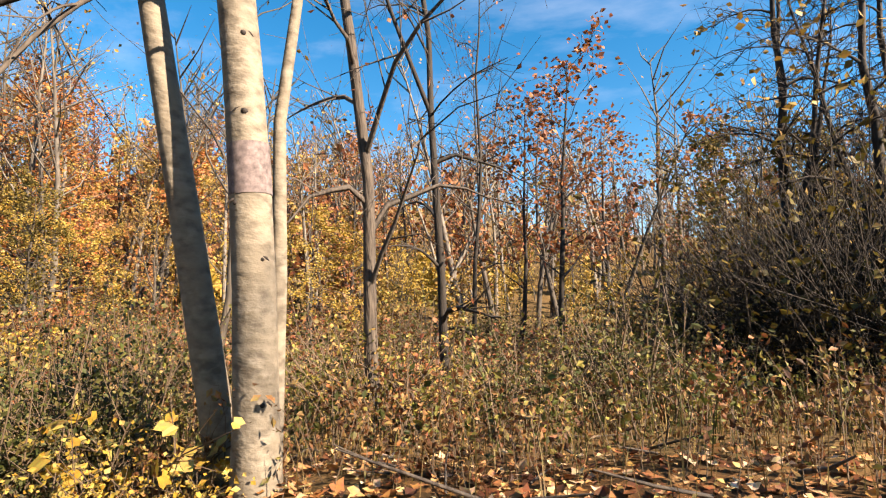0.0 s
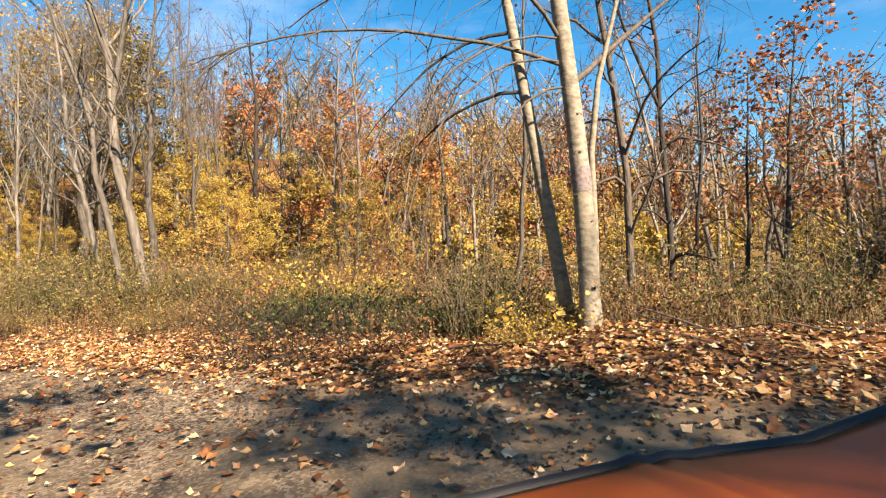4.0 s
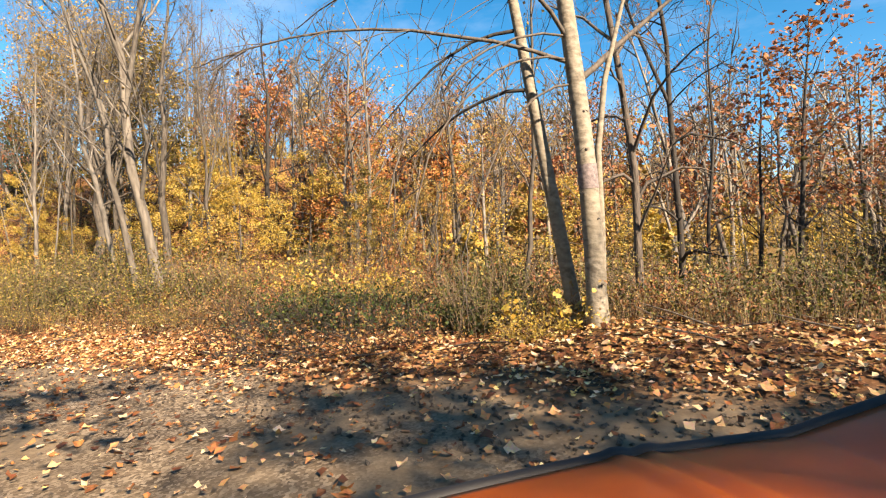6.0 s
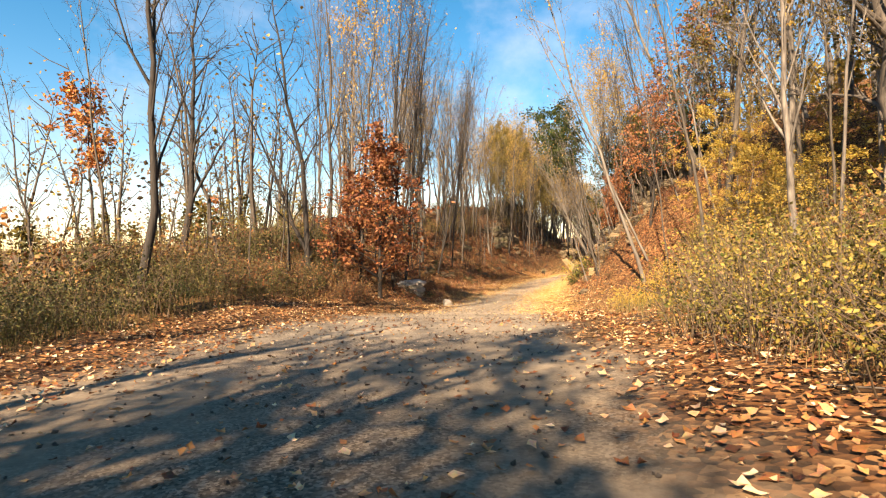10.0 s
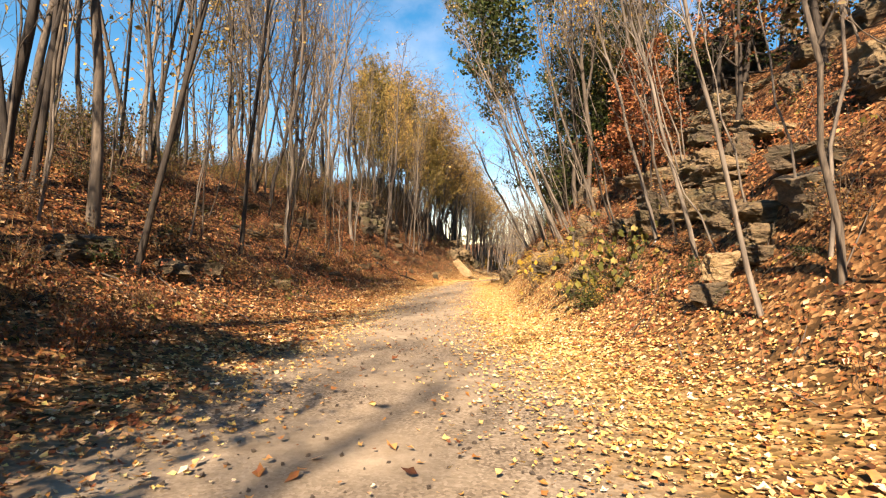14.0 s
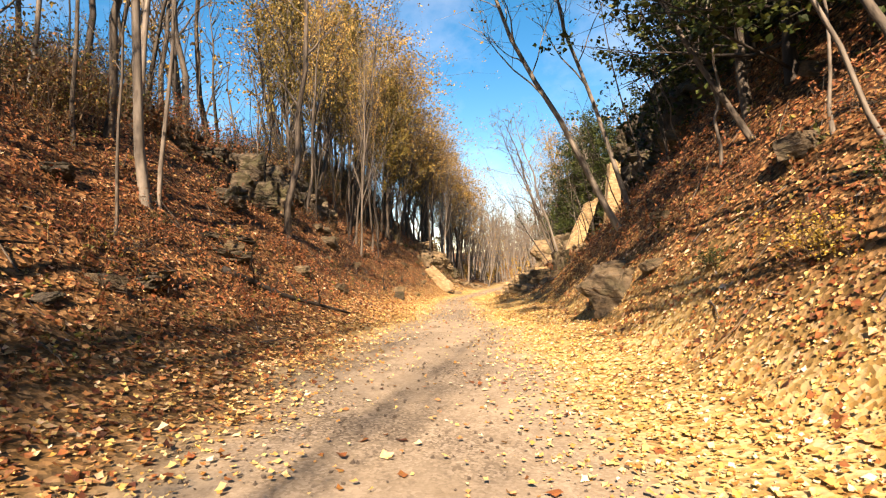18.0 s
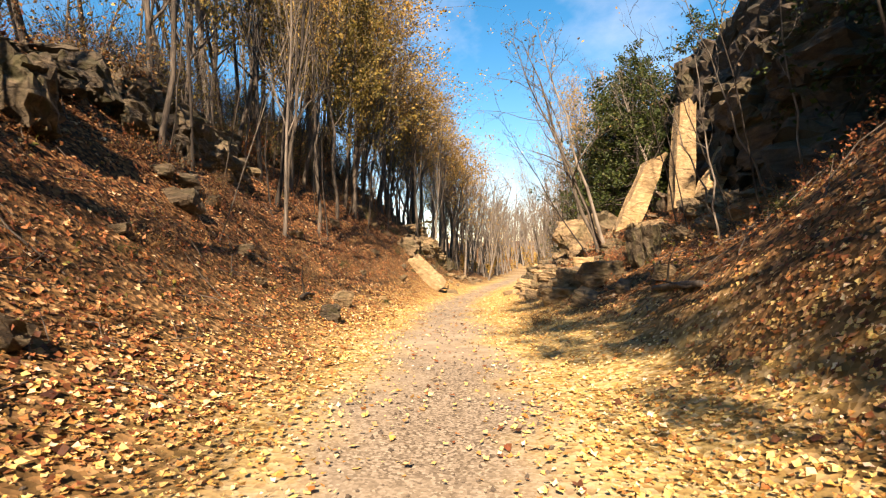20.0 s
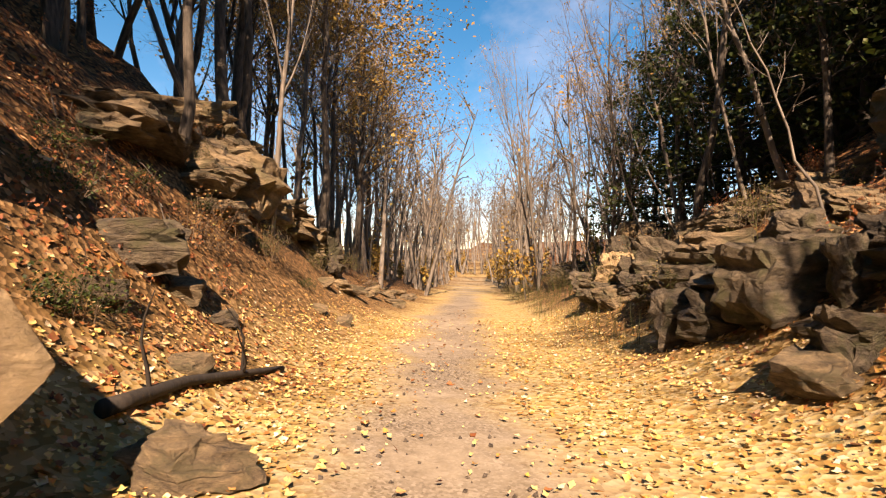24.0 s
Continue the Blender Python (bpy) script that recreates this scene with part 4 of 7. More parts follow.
plant(("pale", 1), -70.3, 0.7, (rng.normal() * 0.05, rng.normal() * 0.05), rng.uniform(0, 6), 0.14, 16)
plant(("grey", 1), -81.5, 5.6, (rng.normal() * 0.05, rng.normal() * 0.05), rng.uniform(0, 6), 0.14, 16)
plant(("pale", 0), -93.7, 10.9, (rng.normal() * 0.05, rng.normal() * 0.05), rng.uniform(0, 6), 0.13, 16)
plant("gold", -41.4, -3.7, (rng.normal() * 0.05, rng.normal() * 0.05), rng.uniform(0, 6), 0.10, 17)
plant(("pale", 1), -45.9, -2.2, (rng.normal() * 0.05, rng.normal() * 0.05), rng.uniform(0, 6), 0.08, 17)
plant(("grey", 1), -39.8, -4.6, (rng.normal() * 0.05, rng.normal() * 0.05), rng.uniform(0, 6), 0.09, 16)
# tall thin crowns over the slope of the cut
for x, y, h in ((-56.0, 15.0, 15), (-59.5, 15.2, 16), (-63.0, 16.6, 16), (-67.0, 18.2, 15)):
    plant("high", x, y, (rng.normal() * 0.04, -0.05), rng.uniform(0, 6), 0.11, h)
# several stems from one root on the bank top
for x, y, stems in ((-50.5, -1.8, (-0.22, 0.06, 0.26)), (-57.4, -1.4, (-0.15, 0.18)), (-64.8, 1.0, (-0.15, 0.05, 0.2)), (-70.0, 2.6, (-0.2, 0.02, 0.16))):
    for k in stems:
        plant((("dark", "grey")[int(abs(x)) % 2], 1), x + rng.normal() * 0.15, y + rng.normal() * 0.15, (0.28 * k + rng.normal() * 0.04, 0.96 * k), rng.uniform(0, 6), rng.uniform(0.05, 0.075), rng.uniform(12, 16))
# dark trunks round the red oak at the mouth of the cut
for x, y, lx, ly, h in ((-41.5, -2.8, 0.05, 0.10, 15),):
    plant(("dark", 1), x, y, (lx, ly), rng.uniform(0, 6), 0.10, h)
# leafy trees over the slope and the bank, in whose shade they lie
for key, s, d, r, h in (("rust", 49, 10.5, 0.1, 9), ("rust", 53, 12.5, 0.1, 10), ("olive", 56, 13.0, 0.12, 11), ("rust", 58, 9.5, 0.08, 8), ("hemlock", 61, 12.0, 0.12, 9),
                        ("olive", 63, 9.0, 0.09, 8), ("hemlock", 67, 8.4, 0.1, 7.5), ("hemlock", 70, 9.2, 0.1, 8), ("hemlock", 72.5, 8.4, 0.1, 7), ("olive", 46, 12.0, 0.12, 11),
                        (("grey", 1), 73, -14.0, 0.12, 16), ("high", 75.5, -16.0, 0.13, 17), (("dark", 1), 77, -12.5, 0.12, 16), ("olive", 79.5, -18.0, 0.15, 15), (("grey", 0), 82, -12.5, 0.13, 16),
                        ("high", 84, -16.0, 0.14, 17), (("dark", 1), 86, -13.5, 0.13, 15), ("high", 91, -10.8, 0.13, 15), (("grey", 1), 94.5, -9.4, 0.11, 13), ("olive", 97.5, -12.5, 0.14, 15),
                        ("olive", 87, -8.5, 0.10, 14), ("olive", 90, -9.2, 0.09, 14), (("dark", 0), 93, -7.8, 0.09, 14), ("olive", 96.5, -8.0, 0.12, 14), ("olive", 99.5, -9.5, 0.12, 15), ("olive", 102.0, -7.0, 0.10, 12),
                        ("high", 85, -7.0, 0.08, 13), (("pale", 0), 88.6, -5.2, 0.06, 12), (("grey", 1), 91, -6.0, 0.07, 13), ("high", 93.6, -5.6, 0.08, 13),
                        ("rust", 44, 7.6, 0.07, 7), ("rust", 48.5, 8.2, 0.07, 7), ("rust", 52.5, 7.4, 0.06, 6)):
    x, y = (float(v) for v in road_xy(s, d))
    plant(key, x, y, (rng.normal() * 0.06, rng.normal() * 0.06), rng.uniform(0, 6.28), r, h)
# slim trees beside the road whose shadows stripe it
for s, d, r, h in ((40.0, -4.9, 0.08, 14), (42.2, -5.0, 0.07, 14), (49.0, -5.0, 0.06, 15), (54.5, -5.4, 0.06, 15)):
    x, y = (float(v) for v in road_xy(s, d))
    plant(("dark", 1), x, y, (rng.normal() * 0.03 + 0.03, rng.normal() * 0.03 + 0.13), rng.uniform(0, 6), r, h)
for s, d, h in ((119, -6.5, 14), (123, -8, 15), (127, -6, 13), (131, -7.5, 14), (136, -6, 13)):
    x, y = (float(v) for v in road_xy(s, d))
    plant("gold", x, y, (rng.normal() * 0.04, rng.normal() * 0.04), rng.uniform(0, 6), 0.15, h)


def clear_of_road(x, y, least):
    s, d, _ = road_place(x, y)
    return abs(d[0]) > least


# scattered woods along the banks: s range, d range, how many, lean to the road
for s0, s1, d0, d1, count, lean, kinds in (
        (38, 72, -14, -7.5, 12, 0.06, "ggpppd"), (72, 112, -14, -7, 12, 0.08, "ggpppd"), (112, 150, -14, -4.5, 12, 0.05, "gggppd"),
        (30, 50, 9, 20, 8, 0.1, "ggpp"), (50, 80, 6.5, 16, 16, 0.24, "ggppd"), (80, 112, 12, 20, 4, 0.15, "ggpp"), (112, 150, 5, 16, 20, 0.27, "gppg"),
        (22, 38, -24, -11, 4, 0.0, "ggd"), (24, 40, 9, 22, 6, 0.05, "ggp"), (40, 72, -9, -4.6, 40, 0.05, "sst"), (72, 112, -9, -5, 22, 0.1, "sst"), (44, 72, 4.8, 10, 46, 0.3, "stt"), (74, 90, 5, 9, 16, 0.3, "stt"), (106, 130, 4.5, 9, 14, 0.4, "stt"), (30, 40, -10, -6, 10, 0.1, "ss")):
    for _ in range(count):
        s, d = rng.uniform(s0, s1), rng.uniform(d0, d1)
        x, y = (float(v) for v in road_xy(s, d))
        if not clear_of_road(x, y, 3.2):
            continue
        pick = kinds[rng.integers(0, len(kinds))]
        bark = {"g": "grey", "p": "pale", "d": "dark", "s": "grey", "t": "pale"}[pick]
        thin = rng.random() < 0.6 or abs(d) < 9
        h = rng.uniform(9, 15) if thin else rng.uniform(13, 18)
        nx, ny = road_xy(s, 0.0)
        to = np.array([float(nx) - x, float(ny) - y])
        to /= np.linalg.norm(to) + 1e-6
        k = lean * rng.uniform(0.3, 1.5)
        if pick in "st":
            plant((("dark", 3) if rng.random() < 0.3 else (bark, 3)), x, y, (to[0] * k + rng.normal() * 0.08, to[1] * k + rng.normal() * 0.08), rng.uniform(0, 6.28), rng.uniform(0.018, 0.036), rng.uniform(4, 8))
            continue
        plant((bark, 2) if thin else (bark, int(rng.integers(0, 2))), x, y, (to[0] * k + rng.normal() * 0.06, to[1] * k + rng.normal() * 0.06),
              rng.uniform(0, 6.28), rng.uniform(0.03, 0.06) if thin else rng.uniform(0.08, 0.13), h)


# ---- the white sycamore beside the road ----
def sycamore():
    rng = np.random.default_rng(77)
    x, y = -1.22, 2.90
    top = thing("sycamore", "white-barked sycamore with dark knots and a long bare side limb", "tree")
    top.location = (x, y, ground_at(x, y))
    right, ahead = np.array([0.885, 0.466, 0]), np.array([-0.466, 0.885, 0])
    lean = right * -0.085
    height = 10.0
    z = np.linspace(-0.25, height, 16)
    spine = lean * z[:, None] + np.array([0, 0, 1]) * z[:, None] + right * (0.05 * np.sin(z * 0.9))[:, None]
    rad = np.interp(z, [-0.3, 0.15, 3.5, height], [0.16, 0.128, 0.107, 0.035])
    trunk = Soup()
    trunk.tube(spine, rad, 16)
    part("trunk", trunk.mesh("trunk", SYCAMORE), top, "smooth cream-white trunk")
    at = lambda h: lean * h + np.array([0, 0, h])

    def limb(h, way, length, r, bend=0.12, lift=0.0, twigs=9):
        limbs = Soup()
        line = branch_line(rng, at(h), way, length, 9, bend, lift)
        limbs.tube(line, np.linspace(r, 0.008, 10), 7)
        for _ in range(twigs):
            k = rng.integers(2, 10)
            t = branch_line(rng, line[k], (line[k] - line[k - 1]) * 2 + rng.normal(size=3) * 0.4 + np.array([0, 0, -0.25]), length * rng.uniform(0.2, 0.5), 6, 0.4, -0.9)
            limbs.tube(t, np.linspace(0.008, 0.002, 7), 4)
            for _ in range(2):
                q = t[rng.integers(1, 6)]
                w = branch_line(rng, q, rng.normal(size=3) + np.array([0, 0, -0.5]), length * 0.14, 3, 0.4, -0.5)
                limbs.tube(w, [0.005, 0.004, 0.003, 0.002], 3)
        part("limb", limbs.mesh("limb", BARK["rough"]), top, "bare grey-brown drooping limb")

    limb(3.25, right * -1.0 + np.array([0, 0, 0.22]) - ahead * 0.1, 4.6, 0.028, 0.10, -0.35, 11)
    limb(3.0, right * 0.75 + np.array([0, 0, 0.75]) + ahead * 0.2, 3.6, 0.045, 0.14, 0.1, 10)
    limb(3.5, right * -0.6 + np.array([0, 0, 0.9]) - ahead * 0.3, 4.2, 0.03, 0.14, -0.9, 8)
    limb(4.3, right * -0.9 + np.array([0, 0, 0.6]) + ahead * 0.3, 4.5, 0.03, 0.14, -0.8, 8)
    limb(5.2, right * 0.8 + np.array([0, 0, 0.7]), 3.6, 0.03, 0.14, -0.3, 8)
    limb(6.2, right * -0.5 + ahead * 0.5 + np.array([0, 0, 0.8]), 3.5, 0.03)
    for h, side, length in ((3.0, 1.0, 2.6), (3.3, 0.9, 3.2), (3.6, 1.1, 3.6)):
        limb(h, right * -side + np.array([0, 0, 0.15]) - ahead * rng.uniform(0.0, 0.5), length, 0.016, 0.2, -2.4, 5)
    for h, turn, w in ((2.15, -0.15, 0.032), (2.62, 0.1, 0.028), (1.30, 0.35, 0.02), (0.50, 0.2, 0.024), (1.62, -0.9, 0.026)):
        knot = Soup()
        out = -ahead * math.cos(turn) + right * math.sin(turn)
        r = np.interp(h, [0.15, 3.5], [0.128, 0.107])
        c = at(h) + right * 0.05 * math.sin(h * 0.9) + out * (r - 0.012)
        knot.tube([c - out * 0.012, c + out * 0.012, c + out * 0.022], [w * 0.9, w * 0.6, w * 0.15], 7, True)
        for k in (-1, 1):
            brow = [c + right * k * u * w * 2.1 + np.array([0, 0, w * (0.9 - 1.1 * u * u)]) - out * (0.004 + 0.16 * (u * w * 2.1) ** 2 / r ) for u in np.linspace(0, 1, 5)]
            knot.tube(brow, [0.013, 0.012, 0.010, 0.007, 0.002], 5)
        part("knot", knot.mesh("knot", SCAR), top, "dark branch scar")
    band = Soup()
    zz = np.linspace(1.68, 1.98, 4)
    band.tube(lean * zz[:, None] + np.array([0, 0, 1]) * zz[:, None] + right * (0.05 * np.sin(zz * 0.9))[:, None], np.interp(zz, [0.15, 3.5], [0.128, 0.107]) + 0.004, 16)
    part("bark_band", band.mesh("bark_band", plain_material("weathered_grey_bark", (0.40, 0.32, 0.31), 0.9, 0, 0, 0.6, 22)), top, "rough grey-purple band of bark")

    third = Soup()
    line = np.array([right * 0.10 + ahead * 0.16 + np.array([0, 0, -0.2]), right * 0.10 + ahead * 0.16 + np.array([0, 0, 1.2]), right * 0.07 + ahead * 0.16 + np.array([0, 0, 2.2]), right * 0.16 + ahead * 0.14 + np.array([0, 0, 3.1]), right * 0.7 + ahead * 0.3 + np.array([0, 0, 5.2])])
    third.tube(line, [0.06, 0.05, 0.042, 0.036, 0.015], 8)
    part("side_stem", third.mesh("side_stem", SYCAMORE), top, "thin pale stem behind the trunk")

    x2, y2 = -1.54, 3.20
    second = thing("sycamore", "slim pale sycamore stem leaning beside the white trunk", "tree")
    second.location = (x2, y2, ground_at(x2, y2))
    soup = Soup()
    lean2 = right * -0.19
    z = np.linspace(-0.25, 9, 14)
    soup.tube(lean2 * z[:, None] + np.array([0, 0, 1]) * z[:, None], np.interp(z, [-0.3, 0, 4, 9], [0.13, 0.104, 0.07, 0.03]), 12)
    part("trunk", soup.mesh("trunk", SYCAMORE), second)
    for h in (3.1, 3.9, 5, 6):
        arms = Soup()
        line = branch_line(rng, lean2 * h + np.array([0, 0, h]), -right + rng.normal(size=3) * 0.3 + np.array([0, 0, 0.4]), 2.6, 8, 0.2, -1.1)
        arms.tube(line, np.linspace(0.028, 0.005, 9), 5)
        for _ in range(8):
            k = rng.integers(2, 8)
            arms.tube(branch_line(rng, line[k], rng.normal(size=3) + np.array([0, 0, -1.0]), 1.0, 4, 0.3, -0.5), np.linspace(0.008, 0.003, 5), 3)
        part("limb", arms.mesh("limb", BARK["dark"]), second)


sycamore()


# ---- shrubs and brush ----
def shrub_proto(key, seed, label, category, stem, leaf, height, spread, stems, leaves, size, arch=0.3, name="shrub", shape="kite"):
    rng = np.random.default_rng(seed)
    wood, crown, tips = Soup(), Soup(), []
    for _ in range(stems):
        a = rng.uniform(0, 6.28)
        foot = np.array([math.cos(a), math.sin(a), 0]) * spread * 0.45 * rng.random()
        foot[2] = -0.12
        line = branch_line(rng, foot, (math.cos(a) * arch, math.sin(a) * arch, 1), height * rng.uniform(0.5, 1.1), 2, 0.3, -arch)
        wood.tube(line, [0.009, 0.006, 0.003], 3)
        for _ in range(2):
            side = branch_line(rng, line[1], rng.normal(size=3) + np.array([0, 0, 0.6]), height * 0.35, 1, 0.3)
            wood.tube(side, [0.005, 0.002], 3)
            tips.extend(side)
        tips.extend(line[1:])
    tips = np.array(tips)
    at = tips[rng.integers(0, len(tips), leaves)] + rng.normal(size=(leaves, 3)) * 0.07
    leaf_cards(rng, crown, at, size, shape=shape)
    top = thing(name, label, category, "roadside brush")
    tagged(part("stalk", wood.mesh("stalk", stem), top), kind="stuff")
    tagged(part("foliage", crown.mesh("foliage", leaf, False), top), kind="stuff")
    PROTO[key] = (top, 1.0, 1.0)


shrub_proto("dry", 61, "dry brown brush with withered leaves", "shrub", STEM, BROWN, 1.3, 1.2, 30, 800, 0.055, 0.3, "brush_clump")
shrub_proto("weedy", 62, "tall olive-green weeds gone to seed", "weeds", STEM, VERGE, 1.2, 1.2, 38, 1600, 0.042, 0.2, "weed_clump")
shrub_proto("bright", 63, "shrub with bright yellow leaves", "shrub", STEM, LEAF["yellow"], 1.3, 1.3, 34, 1100, 0.065, 0.6)
shrub_proto("greenish", 64, "low green undergrowth among fallen leaves", "shrub", STEM, LEAF["green"], 0.7, 1.0, 24, 700, 0.055, 0.5)
shrub_proto("rusty", 65, "russet undergrowth of withered stems", "shrub", STEM, LEAF["rust"], 1.0, 1.2, 30, 700, 0.06, 0.4)
shrub_proto("tangle", 66, "dark tangle of vines and bare stems", "thicket", BARK["dark"], LEAF["olive"], 3.6, 2.2, 240, 1100, 0.10, 0.35, "thicket")
shrub_proto("golden", 67, "tall golden-brown brush in the sun", "shrub", STEM, GOLDEN, 1.4, 1.3, 38, 1700, 0.04, 0.3, "brush_clump")


shrub_proto("bramble", 68, "low dark bramble patch with arching stems", "shrub", BARK["dark"], BROWN, 0.9, 1.8, 60, 700, 0.055, 0.9, "bramble")
shrub_proto("maple", 69, "young maple sapling with large yellow leaves", "sapling", STEM, LEAF["yellow"], 1.1, 0.8, 9, 46, 0.13, 0.5, "maple_sapling", "lobed")


shrub_proto("briar", 70, "dense dark-green briar patch in its own shade", "shrub", BARK["dark"], LEAF["green"], 0.9, 1.9, 110, 1500, 0.045, 0.8, "briar")
shrub_proto("broadleaf", 71, "young green sapling with broad lobed leaves", "sapling", STEM, HERB, 1.3, 1.1, 16, 150, 0.15, 0.5, "broadleaf_sapling", "lobed")


def bush(key, x, y, size=1.0):
    plant(key, x, y, (0, 0), rng.uniform(0, 6.28), size, size * rng.uniform(0.85, 1.2))


def brush(kinds, s0, s1, d0, d1, count, lo, hi):
    for _ in range(count):
        s, d = rng.uniform(s0, s1), rng.uniform(d0, d1)
        x, y = (float(v) for v in road_xy(s, d))
        bush(kinds[rng.integers(0, len(kinds))], x, y, rng.uniform(lo, hi))


brush(("weedy", "dry", "rusty", "greenish"), -6, 9, 5.8, 9.5, 18, 0.5, 0.9)
brush(("dry", "rusty", "weedy"), 4, 15, 6.0, 11, 18, 0.6, 1.0)
brush(("golden", "weedy", "dry", "golden"), 17, 27, 5.2, 9.0, 24, 1.1, 1.7)
brush(("weedy", "greenish", "weedy", "dry"), 13, 36, -8.5, -6.4, 24, 0.8, 1.2)
brush(("weedy", "greenish", "dry", "weedy"), 16, 40, -13, -8.5, 34, 1.4, 2.0)
brush(("rusty", "dry", "dry"), 31, 38, -9, -5, 12, 0.9, 1.3)
brush(("bright", "bright", "greenish", "weedy"), 27, 38, 9.0, 11.5, 22, 0.8, 1.3)
brush(("bright", "greenish", "bright"), 32.5, 37, 5.2, 7.6, 9, 0.5, 0.8)
brush(("dry", "rusty", "greenish"), 40, 70, -8, -3.8, 28, 0.35, 0.75)
brush(("rusty", "greenish", "dry"), 40, 80, 4.8, 9, 20, 0.35, 0.7)
brush(("greenish", "dry"), 76, 112, -8, -3.5, 14, 0.3, 0.6)
brush(("greenish", "rusty"), 80, 120, 5, 12, 26, 0.4, 0.8)
brush(("greenish", "weedy"), 104, 116, -6.5, -3.4, 12, 0.4, 0.7)
brush(("dry", "rusty", "weedy", "bright", "bramble"), 6, 34, 9.5, 26, 64, 1.0, 1.9)
brush(("rusty", "weedy", "dry", "weedy", "golden"), -12, 10, 10, 22, 44, 1.1, 1.9)
brush(("dry", "weedy"), 112, 145, 3.2, 7, 14, 0.6, 1.2)
brush(("dry", "weedy"), 112, 145, -7, -3.4, 10, 0.5, 1.0)
for x, y, size in ((3.5, 8.2, 0.8), (4.3, 7.4, 1.0), (5.2, 6.6, 1.1), (5.2, 8.2, 1.3), (6.3, 7.2, 1.2), (6.6, 8.6, 1.4), (7.6, 7.8, 1.3)):
    bush("tangle", x, y, size)
for x, y in ((4.6, 8.2), (5.6, 7.6), (6.4, 8.4), (7.4, 8.0), (5.2, 9.0)):
    plant("viny", x, y, (0.0, 0.0), rng.uniform(0, 6), 0.10, 8.5, "dark tree hung with vines above the thicket")
for x, y, size in ((-2.0, 2.5, 0.42), (-58.6, 12.4, 0.8), (-49.6, 9.6, 0.5), (-54.4, 11.4, 0.7)):
    bush("bright", x, y, size)
bush("dry", -81.4, 19.2, 0.5)
for x, y, size in ((-14.6, 3.0, 0.9), (-16.5, 3.3, 1.0), (-18.4, 3.4, 1.1), (-13.2, 4.0, 0.8), (-15.6, 4.3, 1.1), (-20.4, 3.5, 1.1), (-22.4, 3.9, 1.1), (-3.6, 5.4, 1.3), (-4.2, 5.9, 1.3), (1.9, 6.4, 1.1), (2.6, 7.2, 1.2)):
    bush("weedy" if x > -12 or y > 3.8 else "golden", x, y, size)
for s, d, size in ((42, -5.2, 0.8), (44, -6.4, 1.0), (46.5, -5.0, 0.7), (48, -7.2, 1.0), (50.5, -5.6, 0.8), (53, -6.6, 0.9), (55, -4.8, 0.6), (57.5, -6.2, 0.9), (60, -7.4, 0.9), (62.5, -5.2, 0.7),
                   (65, -6.4, 0.8), (68, -5.4, 0.7), (71, -7.0, 0.9), (46, 7.2, 0.8), (50, 5.4, 0.6), (54, 6.4, 0.8), (58, 5.2, 0.6), (62, 6.6, 0.8), (66, 5.6, 0.7), (78, -6.0, 0.7), (84, -7.0, 0.8), (100, -5.5, 0.6)):
    x, y = (float(v) for v in road_xy(s, d))
    bush("bramble", x, y, size)
brush(("golden", "dry", "rusty", "weedy"), 40, 74, -16, -8.5, 60, 0.9, 1.7)
brush(("dry", "rusty", "weedy"), 74, 112, -15, -9, 44, 1.0, 1.9)
brush(("tangle", "rusty"), 78, 118, -15, -10, 36, 0.7, 1.1)
bush("bramble", -5.49, 2.21, 1.00)
bush("bramble", -4.51, 2.04, 1.10)
bush("bramble", -3.95, 2.17, 1.00)
bush("bramble", -6.71, 2.70, 0.90)
bush("weedy", -2.81, 3.14, 0.90)
bush("weedy", -2.64, 3.45, 0.80)
bush("greenish", -3.17, 3.00, 0.90)
bush("weedy", -15.53, 3.67, 0.90)
bush("weedy", -15.03, 4.21, 0.90)
bush("bright", -1.84, 2.76, 0.60)
bush("golden", -9.52, 3.04, 0.80)
bush("golden", -0.76, 4.74, 1.00)
bush("weedy", 0.48, 16.29, 1.20)
bush("bright", -55.72, 11.14, 0.60)
bush("greenish", -49.59, 9.50, 0.80)
bush("greenish", -46.97, 9.93, 0.50)
bush("bright", -55.78, 11.66, 0.60)
bush("bright", -57.73, 12.16, 0.50)
bush("greenish", -49.85, 9.42, 0.90)
bush("greenish", -60.34, 3.89, 0.50)
bush("rusty", -46.29, 0.49, 0.70)
bush("rusty", -46.99, 0.75, 0.60)
bush("weedy", -52.44, -1.48, 0.90)
bush("golden", -57.66, -0.91, 0.90)
bush("golden", -63.65, 0.49, 0.80)
bush("greenish", -88.52, 17.03, 0.35)
bush("greenish", -104.67, 24.14, 0.60)
bush("greenish", -104.58, 23.99, 0.60)
bush("greenish", -111.60, 27.75, 0.45)
bush("bright", -62.47, 13.72, 0.50)
bush("maple", -55.08, 10.93, 1.30)
bush("maple", -2.07, 3.11, 0.95)
